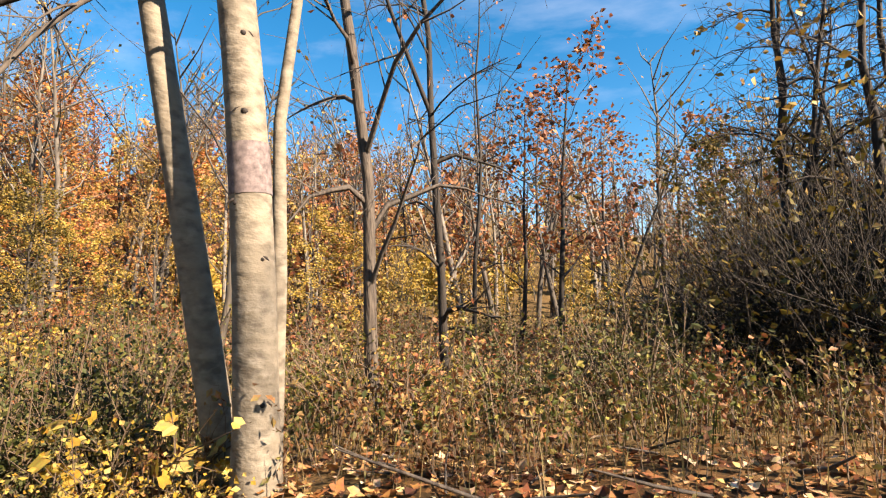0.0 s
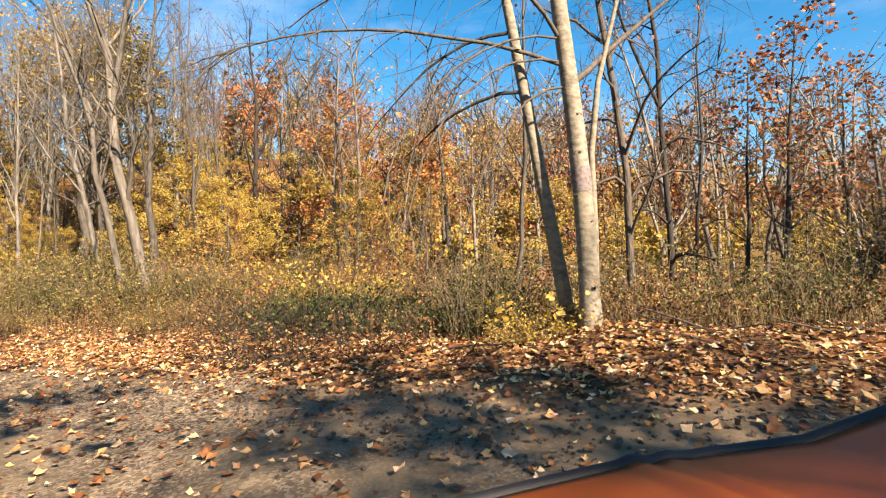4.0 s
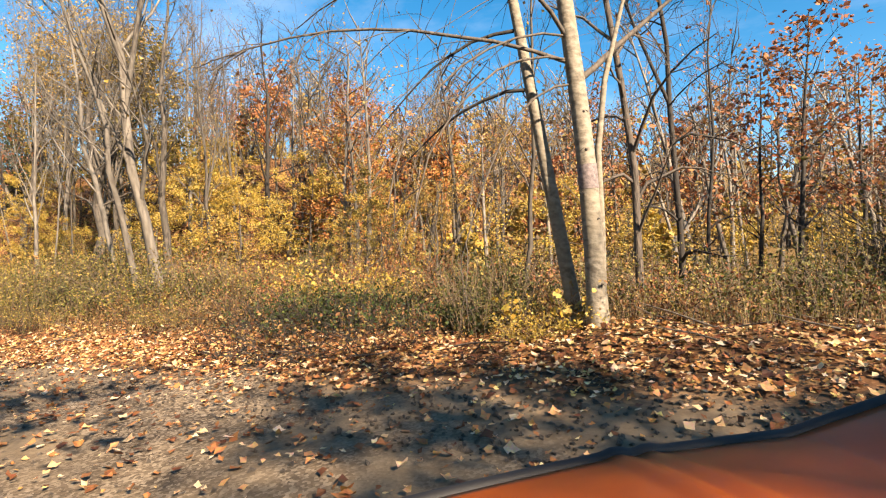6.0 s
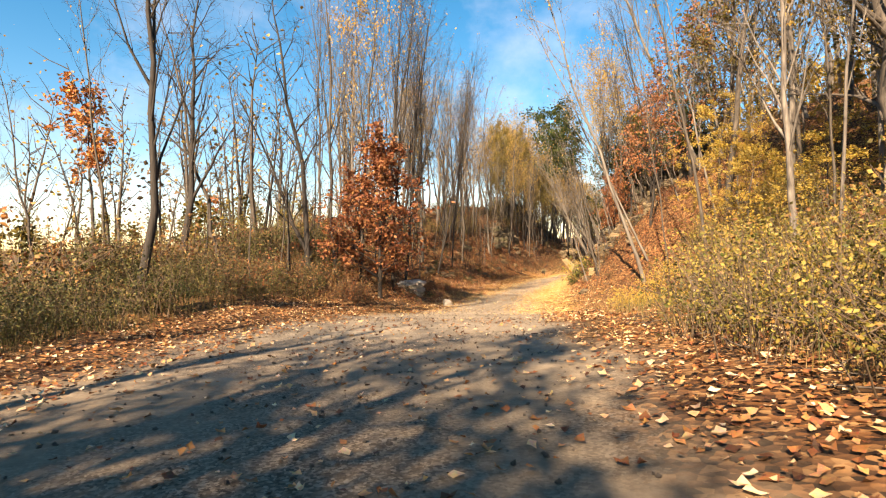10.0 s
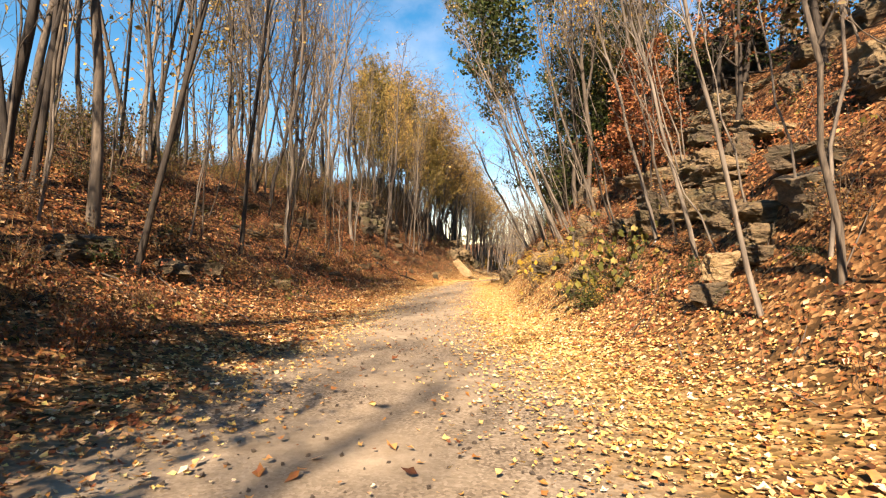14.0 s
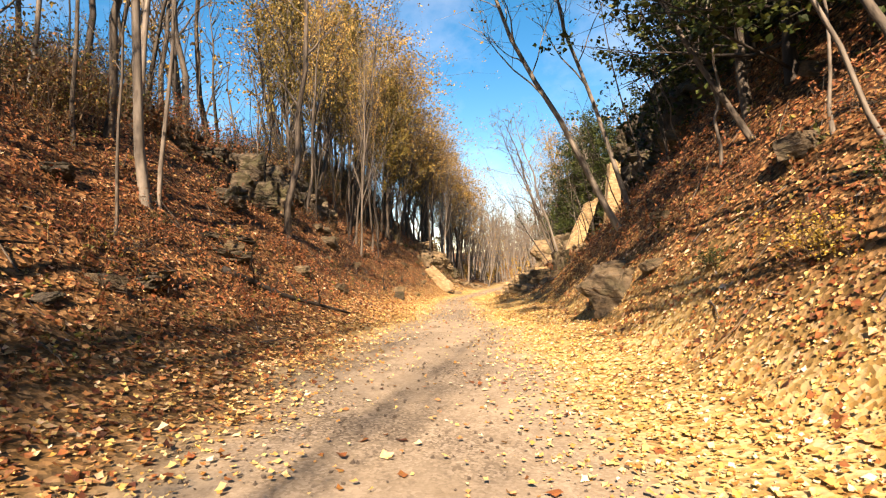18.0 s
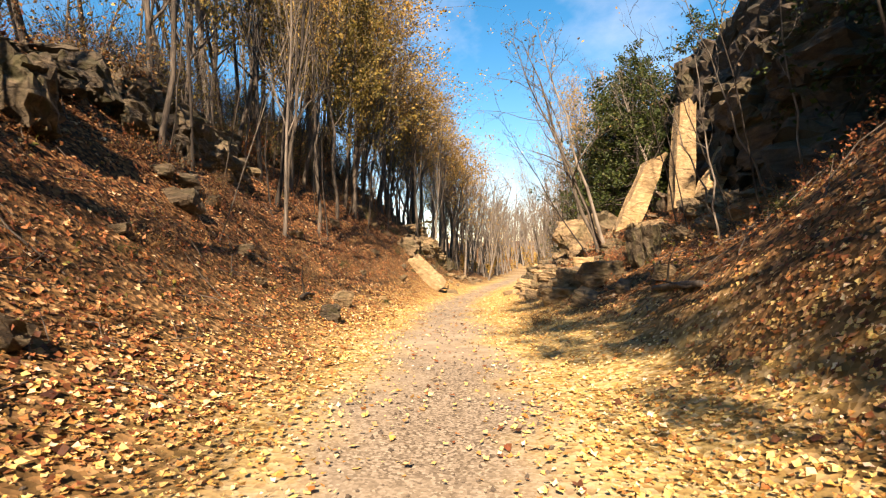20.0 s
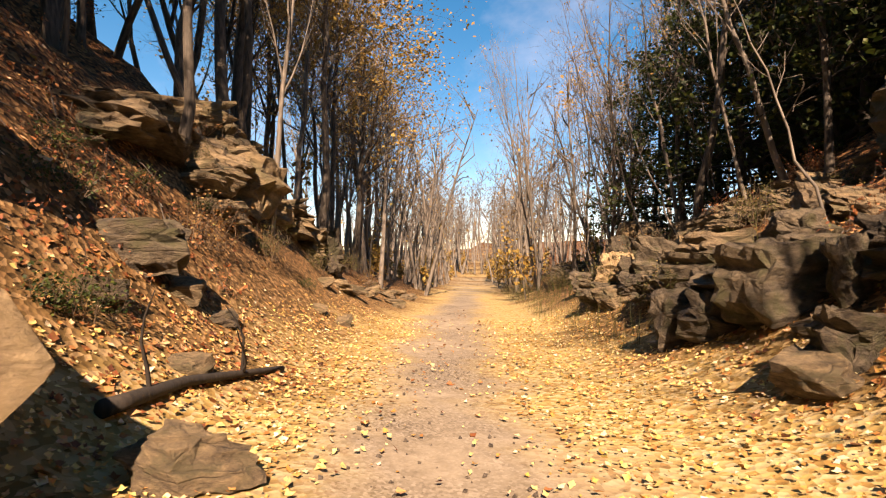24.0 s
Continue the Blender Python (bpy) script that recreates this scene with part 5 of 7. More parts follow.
for key, x, y, size in (("golden", -12.0, 4.1, 1.3), ("weedy", -13.3, 4.7, 1.5), ("golden", -14.8, 5.3, 1.6), ("weedy", -11.0, 4.5, 1.1), ("weedy", -16.2, 5.8, 1.6), ("golden", -10.4, 5.2, 1.2),
                        ("dry", -9.0, 3.3, 0.6), ("dry", -8.3, 3.6, 0.7), ("dry", -7.6, 3.3, 0.55), ("dry", -9.6, 3.8, 0.7), ("rusty", -8.8, 5.2, 1.0),
                        ("briar", -7.0, 4.0, 1.2), ("briar", -6.2, 3.5, 1.1), ("briar", -5.3, 3.3, 1.15), ("briar", -4.5, 3.6, 1.0), ("briar", -6.0, 4.7, 1.4), ("briar", -4.7, 4.9, 1.2), ("bright", -10.5, 7.5, 1.6), ("bright", -8.0, 8.0, 1.5),
                        ("weedy", -3.0, 3.6, 0.9), ("weedy", -1.6, 5.6, 1.2), ("weedy", 0.4, 4.9, 0.9), ("weedy", 1.4, 5.3, 1.1), ("rusty", 2.2, 5.4, 0.8),
                        ("bright", -32.0, 9.9, 0.9), ("maple", -32.8, 9.4, 1.2), ("bright", -33.4, 9.0, 0.8), ("bright", -34.6, 8.3, 0.7), ("greenish", -33.0, 8.0, 0.6), ("greenish", -30.9, 8.4, 0.5), ("broadleaf", -49.4, 9.7, 1.0), ("broadleaf", -49.9, 10.5, 1.1), ("briar", -50.6, 10.2, 0.6), ("briar", -51.2, 9.9, 0.5), ("greenish", -61.8, 14.2, 0.7), ("greenish", -64.4, 14.4, 0.5)):
    bush(key, x, y, size)



def undergrowth(name, label, seed, stem, leaf, bands, lo, hi, leaves, size):
    """Clumps of thin bent stalks, each with a few small leaves."""
    rng = np.random.default_rng(seed)
    vs, fs, slots, n = [], [], [], 0
    for s0, s1, d0, d1, count in bands:
        x, y = road_xy(rng.uniform(s0, s1, count * 2), rng.uniform(d0, d1, count * 2))
        thick = waves(x * 0.9 + seed, y * 0.9) + rng.normal(size=count * 2) * 0.28
        keep = np.argsort(-thick)[:count]
        x, y, thick = x[keep], y[keep], thick[keep]
        h = rng.uniform(lo, hi, count) * np.clip(0.8 + 0.25 * thick, 0.5, 1.25)
        a = rng.uniform(0, 6.28, count)
        away = np.c_[np.cos(a), np.sin(a), 0 * a]
        foot = np.c_[x, y, ground_z(x, y) - 0.03]
        mid = foot + away * (h * rng.uniform(0.0, 0.25, count))[:, None] + np.c_[0 * h, 0 * h, h * 0.55]
        tip = mid + away * (h * rng.uniform(0.0, 0.45, count))[:, None] + np.c_[0 * h, 0 * h, h * rng.uniform(0.15, 0.5, count)]
        r = np.clip(h * 0.005, 0.0025, 0.008)[:, None]
        ring = [np.array([math.cos(k), math.sin(k), 0]) for k in (0, 2.09, 4.19)]
        vs.append(np.stack([foot + r * c for c in ring] + [mid + r * 0.7 * c for c in ring] + [tip], 1).reshape(-1, 3))
        base = n + np.arange(count) * 7
        for k in range(3):
            j = (k + 1) % 3
            fs.extend(np.stack([base + k, base + j, base + 3 + j, base + 3 + k], 1).tolist())
            fs.extend(np.stack([base + 3 + k, base + 3 + j, base + 6], 1).tolist())
        slots.extend([0] * (count * 6))
        n += count * 7
        u = rng.uniform(0.2, 1.0, (count, leaves, 1))
        at = np.where(u < 0.55, foot[:, None] + (mid - foot)[:, None] * u / 0.55, mid[:, None] + (tip - mid)[:, None] * (u - 0.55) / 0.45)
        at = (at + rng.normal(size=at.shape) * 0.035 * h[:, None, None]).reshape(-1, 3)
        m = len(at)
        way = rng.normal(size=(m, 3)) + np.array([0, 0, -0.2])
        way /= np.linalg.norm(way, axis=1)[:, None]
        side = np.cross(way, rng.normal(size=(m, 3)))
        side /= np.linalg.norm(side, axis=1)[:, None]
        k = size * rng.uniform(0.5, 1.5, m)[:, None]
        fold = np.cross(way, side) * k * 0.1
        vs.append(np.stack([at, at + way * k * 0.5 + side * k * 0.3 + fold, at + way * k, at + way * k * 0.5 - side * k * 0.3 + fold], 1).reshape(-1, 3))
        base = n + np.arange(m) * 4
        fs.extend(np.stack([base, base + 1, base + 2], 1).tolist())
        fs.extend(np.stack([base, base + 2, base + 3], 1).tolist())
        slots.extend([1] * (m * 2))
        n += m * 4
    me = bpy.data.meshes.new(name)
    me.from_pydata(np.concatenate(vs).tolist(), [], fs)
    me.materials.append(stem)
    me.materials.append(leaf)
    me.polygons.foreach_set("material_index", slots)
    return tagged(new(name, me), label, "undergrowth", kind="stuff")


undergrowth("dry_undergrowth", "dry brown undergrowth of withered stalks along the verge", 201, STEM, BROWN, [(-12, 3, 4.7, 9.5, 1600), (3, 14, 4.0, 9.0, 420), (10, 20, 4.2, 9, 500), (30, 40, -9, -5, 500)], 0.3, 0.8, 12, 0.045)
undergrowth("golden_undergrowth", "golden undergrowth below the trees", 202, STEM, GOLDEN, [(-9, 14, 7.5, 14, 1200), (10, 26, 9, 16, 700)], 0.5, 1.5, 14, 0.05)
undergrowth("green_undergrowth", "green and olive weeds among dead stalks", 203, STEM, HERB, [(-9, 9, 5.0, 9.5, 900), (8, 16, 4.6, 7, 350)], 0.35, 1.1, 15, 0.05)
undergrowth("russet_undergrowth", "russet undergrowth between the thin trees", 204, STEM, LEAF["rust"], [(-10, 12, 8, 17, 1500)], 0.6, 1.6, 14, 0.055)
undergrowth("green_verge_weeds", "dense tall green-brown weeds along the road edge", 205, STEM, VERGE, [(6, 38, -9.0, -6.0, 3000), (10, 42, -15, -8.5, 1600)], 0.6, 1.4, 15, 0.05)
undergrowth("golden_verge_brush", "tall golden-olive brush leaning over the road edge", 206, STEM, GOLDEN, [(16, 24, 4.4, 8.5, 1500), (24, 29.5, 6.2, 9.0, 800), (32.5, 37, 7.6, 10.0, 500), (26, 42, 9.2, 15, 1300), (29.5, 40, 8.4, 13, 1700)], 0.7, 1.9, 17, 0.048)
undergrowth("slope_brush", "brown and golden brush over the wooded slope", 209, STEM, BROWN, [(26, 46, 8, 22, 1500), (-4, 26, 14, 26, 900)], 0.6, 1.7, 14, 0.06)
undergrowth("bank_weeds", "low dark weeds and seedlings on the leafy banks", 207, STEM, BROWN, [(38, 78, -9, -3.4, 1500), (78, 114, -9, -3.2, 900), (40, 112, 4.2, 9, 1300)], 0.15, 0.55, 6, 0.06)
undergrowth("bank_bramble_stems", "dark bramble stems with russet leaves over the banks", 210, BARK["dark"], LEAF["rust"], [(38, 78, -9, -3.2, 2200), (78, 112, -9, -3.2, 900), (40, 80, 3.8, 9, 2000), (80, 112, 4.5, 9, 600)], 0.25, 0.8, 7, 0.06)
undergrowth("bank_seedlings", "green seedlings on the leafy banks", 208, STEM, HERB, [(38, 80, -9, -3.4, 350), (44, 112, 4.2, 9, 450)], 0.15, 0.5, 7, 0.07)

# ---- fallen leaves: lobed blades on the ground ----
def litter(name, label, seed, mat, bands, size):
    rng = np.random.default_rng(seed)
    soup_v, soup_f, n = [], [], 0
    for s0, s1, d0, d1, count in bands:
        s, d = rng.uniform(s0, s1, count), rng.uniform(d0, d1, count) + rng.normal(size=count) * 0.3
        s = s - np.where(rng.random(count) < 0.3, rng.exponential(5.0, count) * (s0 >= 34), 0)
        s = np.where((s0 == 34) & (s < 46) & (rng.random(count) > (s - 30) / 16), s + 14, s)
        x, y = road_xy(s, d)
        e = 0.25
        z = sheet_z(x, y)
        gx, gy = (sheet_z(x + e, y) - z) / e, (sheet_z(x, y + e) - z) / e
        up = np.c_[-gx, -gy, np.ones(count)] + rng.normal(size=(count, 3)) * 0.28
        up /= np.linalg.norm(up, axis=1)[:, None]
        a = np.cross(up, rng.normal(size=(count, 3)))
        a /= np.linalg.norm(a, axis=1)[:, None]
        b = np.cross(up, a)
        c = np.c_[x, y, z + rng.uniform(0.012, 0.05, count)]
        k = size * (0.45 + 0.95 * rng.random(count) ** 1.6)[:, None]
        curl = up * k * rng.uniform(-0.05, 0.3, count)[:, None]
        rows = [c - a * k * 0.5, c - a * k * 0.12 + b * k * 0.42 + curl, c + a * k * 0.18 + b * k * 0.2, c + a * k * 0.58 + curl * 0.6,
                c + a * k * 0.18 - b * k * 0.2, c - a * k * 0.12 - b * k * 0.42 + curl]
        soup_v.append(np.stack(rows, 1).reshape(-1, 3))
        base = n + np.arange(count) * 6
        for face in ((0, 1, 2), (0, 2, 4), (0, 4, 5), (2, 3, 4)):
            soup_f.extend(np.stack([base + i for i in face], 1).tolist())
        n += count * 6
    me = bpy.data.meshes.new(name)
    me.from_pydata(np.concatenate(soup_v).tolist(), [], soup_f)
    me.materials.append(mat)
    return tagged(new(name, me), label, "leaves", kind="stuff")


litter("fallen_leaves", "curled brown and tan leaves strewn over the road and banks", 71, LITTER,
       [(-12, 3, 2.8, 5.6, 9000), (3, 12, 2.6, 4.5, 6000), (-12, 12, -5, 2.9, 7500), (10, 34, 2.6, 5.5, 6500), (10, 34, -6.2, -3.2, 8000), (10, 30, -3.4, 2.4, 1800),
        (34, 78, -5.0, -2.0, 9000), (34, 78, 2.6, 5.0, 5000), (34, 78, -2, 2.6, 800), (76, 112, -8, -1.5, 7000), (76, 112, 3.0, 9, 5000), (76, 125, -1, 1, 500)], 0.085)
litter("fallen_russet_leaves", "curled russet and dark brown leaves deep on the banks of the cut", 73, LITTER_RUSSET,
       [(34, 78, -8.5, -2.2, 28000), (46, 78, 3.0, 9.0, 21000), (76, 112, -9, -1.8, 19000), (76, 112, 3.4, 10, 16000)], 0.085)
litter("fallen_yellow_leaves", "bright yellow leaves lying along the road", 72, LITTER_GOLD,
       [(-12, 14, 2.8, 5.2, 6000), (-8, 12, -4.5, 5, 900), (34, 78, 1.4, 3.5, 25650), (34, 78, 3.4, 4.6, 4050), (34, 78, -3.2, -1.8, 8100), (34, 78, -2, 1.6, 900), (34, 78, 0.7, 1.5, 3510), (34, 78, -2.0, -1.2, 3510), (74, 120, 0.9, 3.8, 21600), (74, 120, -3.2, -0.9, 17550), (74, 120, -1, 1, 800)], 0.057)


# ---- grass ----
def grass(name, label, seed, mat, bands, lo, hi):
    rng = np.random.default_rng(seed)
    vs, n, fs = [], 0, []
    for s0, s1, d0, d1, count in bands:
        x, y = road_xy(rng.uniform(s0, s1, count), rng.uniform(d0, d1, count))
        z = ground_z(x, y) - 0.02
        h = rng.uniform(lo, hi, count)
        a = rng.uniform(0, 6.28, count)
        out = np.c_[np.cos(a), np.sin(a), 0 * a] * (h * rng.uniform(0.1, 0.5, count))[:, None]
        side = np.c_[-np.sin(a), np.cos(a), 0 * a] * rng.uniform(0.002, 0.005, count)[:, None]
        foot = np.c_[x, y, z]
        mid = foot + out * 0.35 + np.c_[0 * h, 0 * h, h * 0.6]
        tip = foot + out + np.c_[0 * h, 0 * h, h]
        vs.append(np.stack([foot - side, foot + side, mid + side * 0.8, mid - side * 0.8, tip], 1).reshape(-1, 3))
        base = n + np.arange(count) * 5
        fs.extend(np.stack([base, base + 1, base + 2, base + 3], 1).tolist())
        fs.extend(np.stack([base + 3, base + 2, base + 4], 1).tolist())
        n += count * 5
    me = bpy.data.meshes.new(name)
    me.from_pydata(np.concatenate(vs).tolist(), [], fs)
    me.materials.append(mat)
    return tagged(new(name, me), label, "grass", kind="stuff")


grass("dry_grass", "tall dry straw-coloured grass along the verge", 81, STRAW,
      [(-14, 12, 4.6, 8.5, 5000), (10, 32, 4.0, 7.5, 4500), (4, 34, -8, -5.4, 2500), (-14, 30, 8, 18, 4000), (40, 70, -9, -5, 1200)], 0.12, 0.45)
grass("green_weeds", "green weeds mixed into the verge", 82, WEED,
      [(-14, 10, 5.2, 10, 2500), (8, 34, -10, -5.8, 5000), (14, 30, 4.2, 8, 1500), (112, 145, 2.5, 6, 2500)], 0.2, 0.7)


# ---- rocks ----


def rock_mesh(seed, rough=0.10, detail=5, taper=0.25):
    """A block split along its beds: uneven sides, layered edges, broken corners."""
    rng = np.random.default_rng(seed)
    bm = bmesh.new()
    bmesh.ops.create_cube(bm, size=2.0)
    bmesh.ops.subdivide_edges(bm, edges=bm.edges[:], cuts=detail, use_grid_fill=True)
    off = Vector(rng.uniform(-50, 50, 3))
    beds = rng.normal(size=(6, 2)) * 0.11
    cuts = [(Vector(rng.normal(size=3)).normalized(), rng.uniform(0.95, 1.3)) for _ in range(8)]
    skew = rng.normal(size=(2, 2)) * taper
    for v in bm.verts:
        p = v.co.copy()
        q = p.copy()
        q.x += skew[0, 0] * p.y + skew[0, 1] * p.z * 0.5
        q.y += skew[1, 0] * p.x * 0.6 + skew[1, 1] * p.z * 0.5
        bed = beds[min(5, int((p.z + 1) * 2.99))]
        q.x += bed[0] * math.copysign(1, p.x)
        q.y += bed[1] * math.copysign(1, p.y)
        for nrm, far in cuts:
            over = q.dot(nrm) - far
            if over > 0:
                q -= nrm * over * 0.97
        q += p * rough * (noise.noise(q * 1.1 + off) + 0.6 * noise.noise(q * 2.9 + off))
        q += p * rough * 0.45 * noise.noise(q * 5.3 + off)
        crack = noise.noise(q * 2.3 + off * 2)
        if abs(crack) < 0.06:
            q -= p * 0.10
        v.co = q * 0.5
    me = bpy.data.meshes.new("rock")
    bm.to_mesh(me)
    bm.free()
    return me


ROCK_SHAPES = [rock_mesh(seed, r, 7, 0.3) for seed, r in ((1, .18), (2, .23), (3, .2), (4, .22), (5, .26), (6, .19), (7, .24), (8, .21))]
for me in ROCK_SHAPES:
    me.materials.append(SANDSTONE)
SMALL_SHAPES = [rock_mesh(seed + 10, 0.14, 3, 0.3) for seed in range(4)]
for me in SMALL_SHAPES:
    me.materials.append(SANDSTONE)


def stone_mesh(shape, mat):
    me = shape.copy()
    me.materials.clear()
    me.materials.append(mat)
    return me


PALE_SHAPES = [stone_mesh(rock_mesh(seed + 50, 0.16, 6, 0.2), PALE_STONE) for seed in range(2)]
SLAB_SHAPES = [stone_mesh(rock_mesh(seed + 30, 0.2, 9), SLAB_STONE) for seed in range(4)]


def boulder(me, x, y, size, turn=(0, 0, 0), label="weathered grey-brown sandstone boulder among leaves", sink=0.25, up=0.0):
    ob = tagged(new("boulder", me), label, "rock", "rocks of the cut")
    ob.matrix_world = Matrix.Translation((x, y, ground_at(x, y) + size[2] * 0.5 * (1 - 2 * sink) + up)) @ Euler([radians(a) for a in turn]).to_matrix().to_4x4() @ Matrix.Diagonal((*size, 1))
    return ob


def outcrop(label, seed, s0, s1, d0, d1, count, lo, hi, flat=0.45, mats=None):
    """A ledge of stacked blocks that breaks out of the bank."""
    rng = np.random.default_rng(seed)
    s, d = (s0 + s1) / 2, (d0 + d1) / 2
    x, y = (float(v) for v in road_xy(s, d))
    top = thing("rock_outcrop", label, "rock outcrop", "rocks of the cut")
    top.location = (x, y, ground_at(x, y))
    inv = Matrix.Translation(-top.location)
    for n in range(count):
        s, d = rng.uniform(s0, s1), rng.uniform(d0, d1)
        bx, by = (float(v) for v in road_xy(s, d))
        w = rng.uniform(lo, hi)
        size = (w * rng.uniform(1.0, 1.7), w * rng.uniform(0.8, 1.2), w * flat * rng.uniform(0.6, 1.6))
        k = np.interp(s, CS, np.arange(len(CS)))
        heading = math.atan2(np.interp(k, np.arange(len(CS)), TY), np.interp(k, np.arange(len(CS)), TX))
        m = (Matrix.Translation((bx, by, ground_at(bx, by) + size[2] * 0.12)) @ Euler((rng.normal() * 0.14, rng.normal() * 0.14, heading + rng.normal() * 0.5)).to_matrix().to_4x4()
             @ Matrix.Diagonal((*size, 1)))
        ob = part("block", (mats or ROCK_SHAPES)[n % len(mats or ROCK_SHAPES)], top)
        ob.matrix_basis = inv @ m
    return top


def cliff(label, seed, s0, s1, d0, base, top_z, lo, hi, back=0.18):
    """A wall of stacked blocks, tier over tier, some of them jutting out."""
    rng = np.random.default_rng(seed)
    cx, cy = (float(v) for v in road_xy((s0 + s1) / 2, d0))
    top = thing("rock_cliff", label, "cliff", "rocks of the cut")
    top.location = (cx, cy, ground_at(cx, cy))
    inv = Matrix.Translation(-top.location)
    up, n = base, 0
    while up < top_z:
        tall = rng.uniform(0.5, 0.9) * hi
        s = s0 + rng.uniform(-1, 1)
        while s < s1:
            wide = rng.uniform(lo, hi) * rng.uniform(1.0, 1.6)
            d = d0 + (up - base) * back + rng.normal() * 0.45 + 0.8
            bx, by = (float(v) for v in road_xy(s + wide / 2, d))
            road = float(np.interp(s, CS, CZ))
            k = np.interp(s, CS, np.arange(len(CS)))
            heading = math.atan2(np.interp(k, np.arange(len(CS)), TY), np.interp(k, np.arange(len(CS)), TX))
            m = (Matrix.Translation((bx, by, road + up + tall / 2)) @ Euler((rng.normal() * 0.06, rng.normal() * 0.08, heading + rng.normal() * 0.22)).to_matrix().to_4x4()
                 @ Matrix.Diagonal((wide * 1.15, rng.uniform(1.6, 2.6), tall * 1.25, 1)))
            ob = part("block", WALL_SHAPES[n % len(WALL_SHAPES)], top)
            ob.matrix_basis = inv @ m
            s += wide * 0.92
            n += 1
        up += tall * 0.95
    return top


# boulders and ledges in stone darkened to stand for shade
CLIFF_SHAPES = [stone_mesh(rock_mesh(seed + 70, 0.2 + 0.02 * (seed % 4), 7, 0.38), SHADE_MOSSY_STONE) for seed in range(8)]
# cliff blocks wear the stone whose colour carries the shade
WALL_SHAPES = [stone_mesh(m, SHADE_STONE) for m in CLIFF_SHAPES]
cliff("overhanging sandstone cliff above the road, shade in its dark colour", 96, 89, 124, 12.6, 4.0, 13.0, 1.5, 2.8, 0.05)
cliff("broken cliff high on the slope, shade in its dark colour", 97, 64, 80, 8.8, 6.6, 11.0, 1.0, 2.0, 0.85)
outcrop("layered sandstone ledges breaking out of the leafy slope", 91, 47.5, 53, 5.4, 8.6, 24, 0.4, 0.85, 0.7)
outcrop("weathered sandstone ledges on the upper slope", 93, 53, 66, 6.5, 12, 26, 0.5, 1.1, 0.75)
outcrop("sandstone ledge on the bank top, shade in its dark colour", 94, 85.5, 90, -9.6, -7.2, 18, 0.7, 1.4, 0.8, CLIFF_SHAPES)
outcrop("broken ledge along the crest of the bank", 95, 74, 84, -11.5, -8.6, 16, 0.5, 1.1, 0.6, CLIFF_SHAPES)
outcrop("stones in the shaded bank, shade in their dark colour", 103, 44, 74, -8.0, -4.2, 22, 0.25, 0.6, 0.5, CLIFF_SHAPES)
outcrop("tumbled sunlit sandstone rubble beside the road", 98, 92, 106, 3.8, 6.5, 26, 0.3, 0.8, 0.6)
outcrop("heaps of broken sandstone under the cliff", 99, 105, 120, 3.6, 7.5, 80, 0.25, 0.75, 0.75)
outcrop("sandstone ledge with a hollow beneath it", 100, 112, 122, -6.8, -4.6, 22, 0.6, 1.5, 0.5)
outcrop("rocks scattered along the bank top", 101, 84, 100, -11, -8.5, 14, 0.5, 1.1, 0.7, CLIFF_SHAPES)
outcrop("loose blocks on the road shoulder", 102, 118, 134, -4.6, -2.8, 16, 0.35, 0.8)
outcrop("pale sunlit slabs and chips of sandstone beside the road", 105, 92, 106, 2.9, 5.6, 46, 0.14, 0.42, 0.45, SLAB_SHAPES)
outcrop("broken blocks on the slope under the cliff", 104, 86, 104, 6.2, 11.5, 34, 0.35, 1.0, 0.7)


def slab(label, corner, along, across, up, mat, seed):
    """A thick split slab of stone, by one corner and three edges."""
    rng = np.random.default_rng(seed)
    bm = bmesh.new()
    bmesh.ops.create_cube(bm, size=1.0)
    bmesh.ops.subdivide_edges(bm, edges=bm.edges[:], cuts=5, use_grid_fill=True)
    a, b, c = Vector(along), Vector(across), Vector(up)
    for v in bm.verts:
        p = v.co + Vector((0.5, 0.5, 0.5))
        edge = 1 + 0.10 * noise.noise(Vector((p.x * 3, p.y * 3, seed)))
        q = a * p.x * edge + b * (0.5 + (p.y - 0.5) * (1 - 0.22 * p.x) * edge) + c * p.z
        q += Vector([noise.noise(q * 1.6 + Vector((seed, k * 7, 0))) for k in range(3)]) * 0.10
        v.co = q
    bmesh.ops.bevel(bm, geom=[e for e in bm.edges if e.calc_face_angle(0) > 0.9], offset=0.03, segments=1, affect="EDGES")
    me = bpy.data.meshes.new("rock_slab")
    bm.to_mesh(me)
    bm.free()
    me.materials.append(mat)
    ob = tagged(new("rock_slab", me), label, "rock", "rocks of the cut")
    ob.location = corner
    return ob


slab("tall upright sandstone slab glowing in the sun", (-89.60, 31.12, -0.12), (0.17, 0.22, 4.94), (0.34, 0.91, -0.01), (-0.75, 0.28, 0.00), SLAB_STONE, 1)
slab("leaning split sandstone slab", (-89.72, 27.97, -1.21), (0.51, 1.21, 3.11), (0.42, 1.05, 0.36), (-0.75, 0.28, 0.00), SLAB_STONE, 2)
slab("broken pointed sandstone block", (-89.44, 32.37, 0.29), (0.50, 1.20, 2.69), (0.37, 0.98, 0.18), (-0.66, 0.24, 0.00), SLAB_STONE, 3)
slab("huge tan sandstone slab lying against the bank", (-102.15, 23.32, -4.69), (-0.41, -1.69, 1.84), (0.46, 0.72, 0.50), (-0.36, 0.33, 0.36), SLAB_STONE, 4)

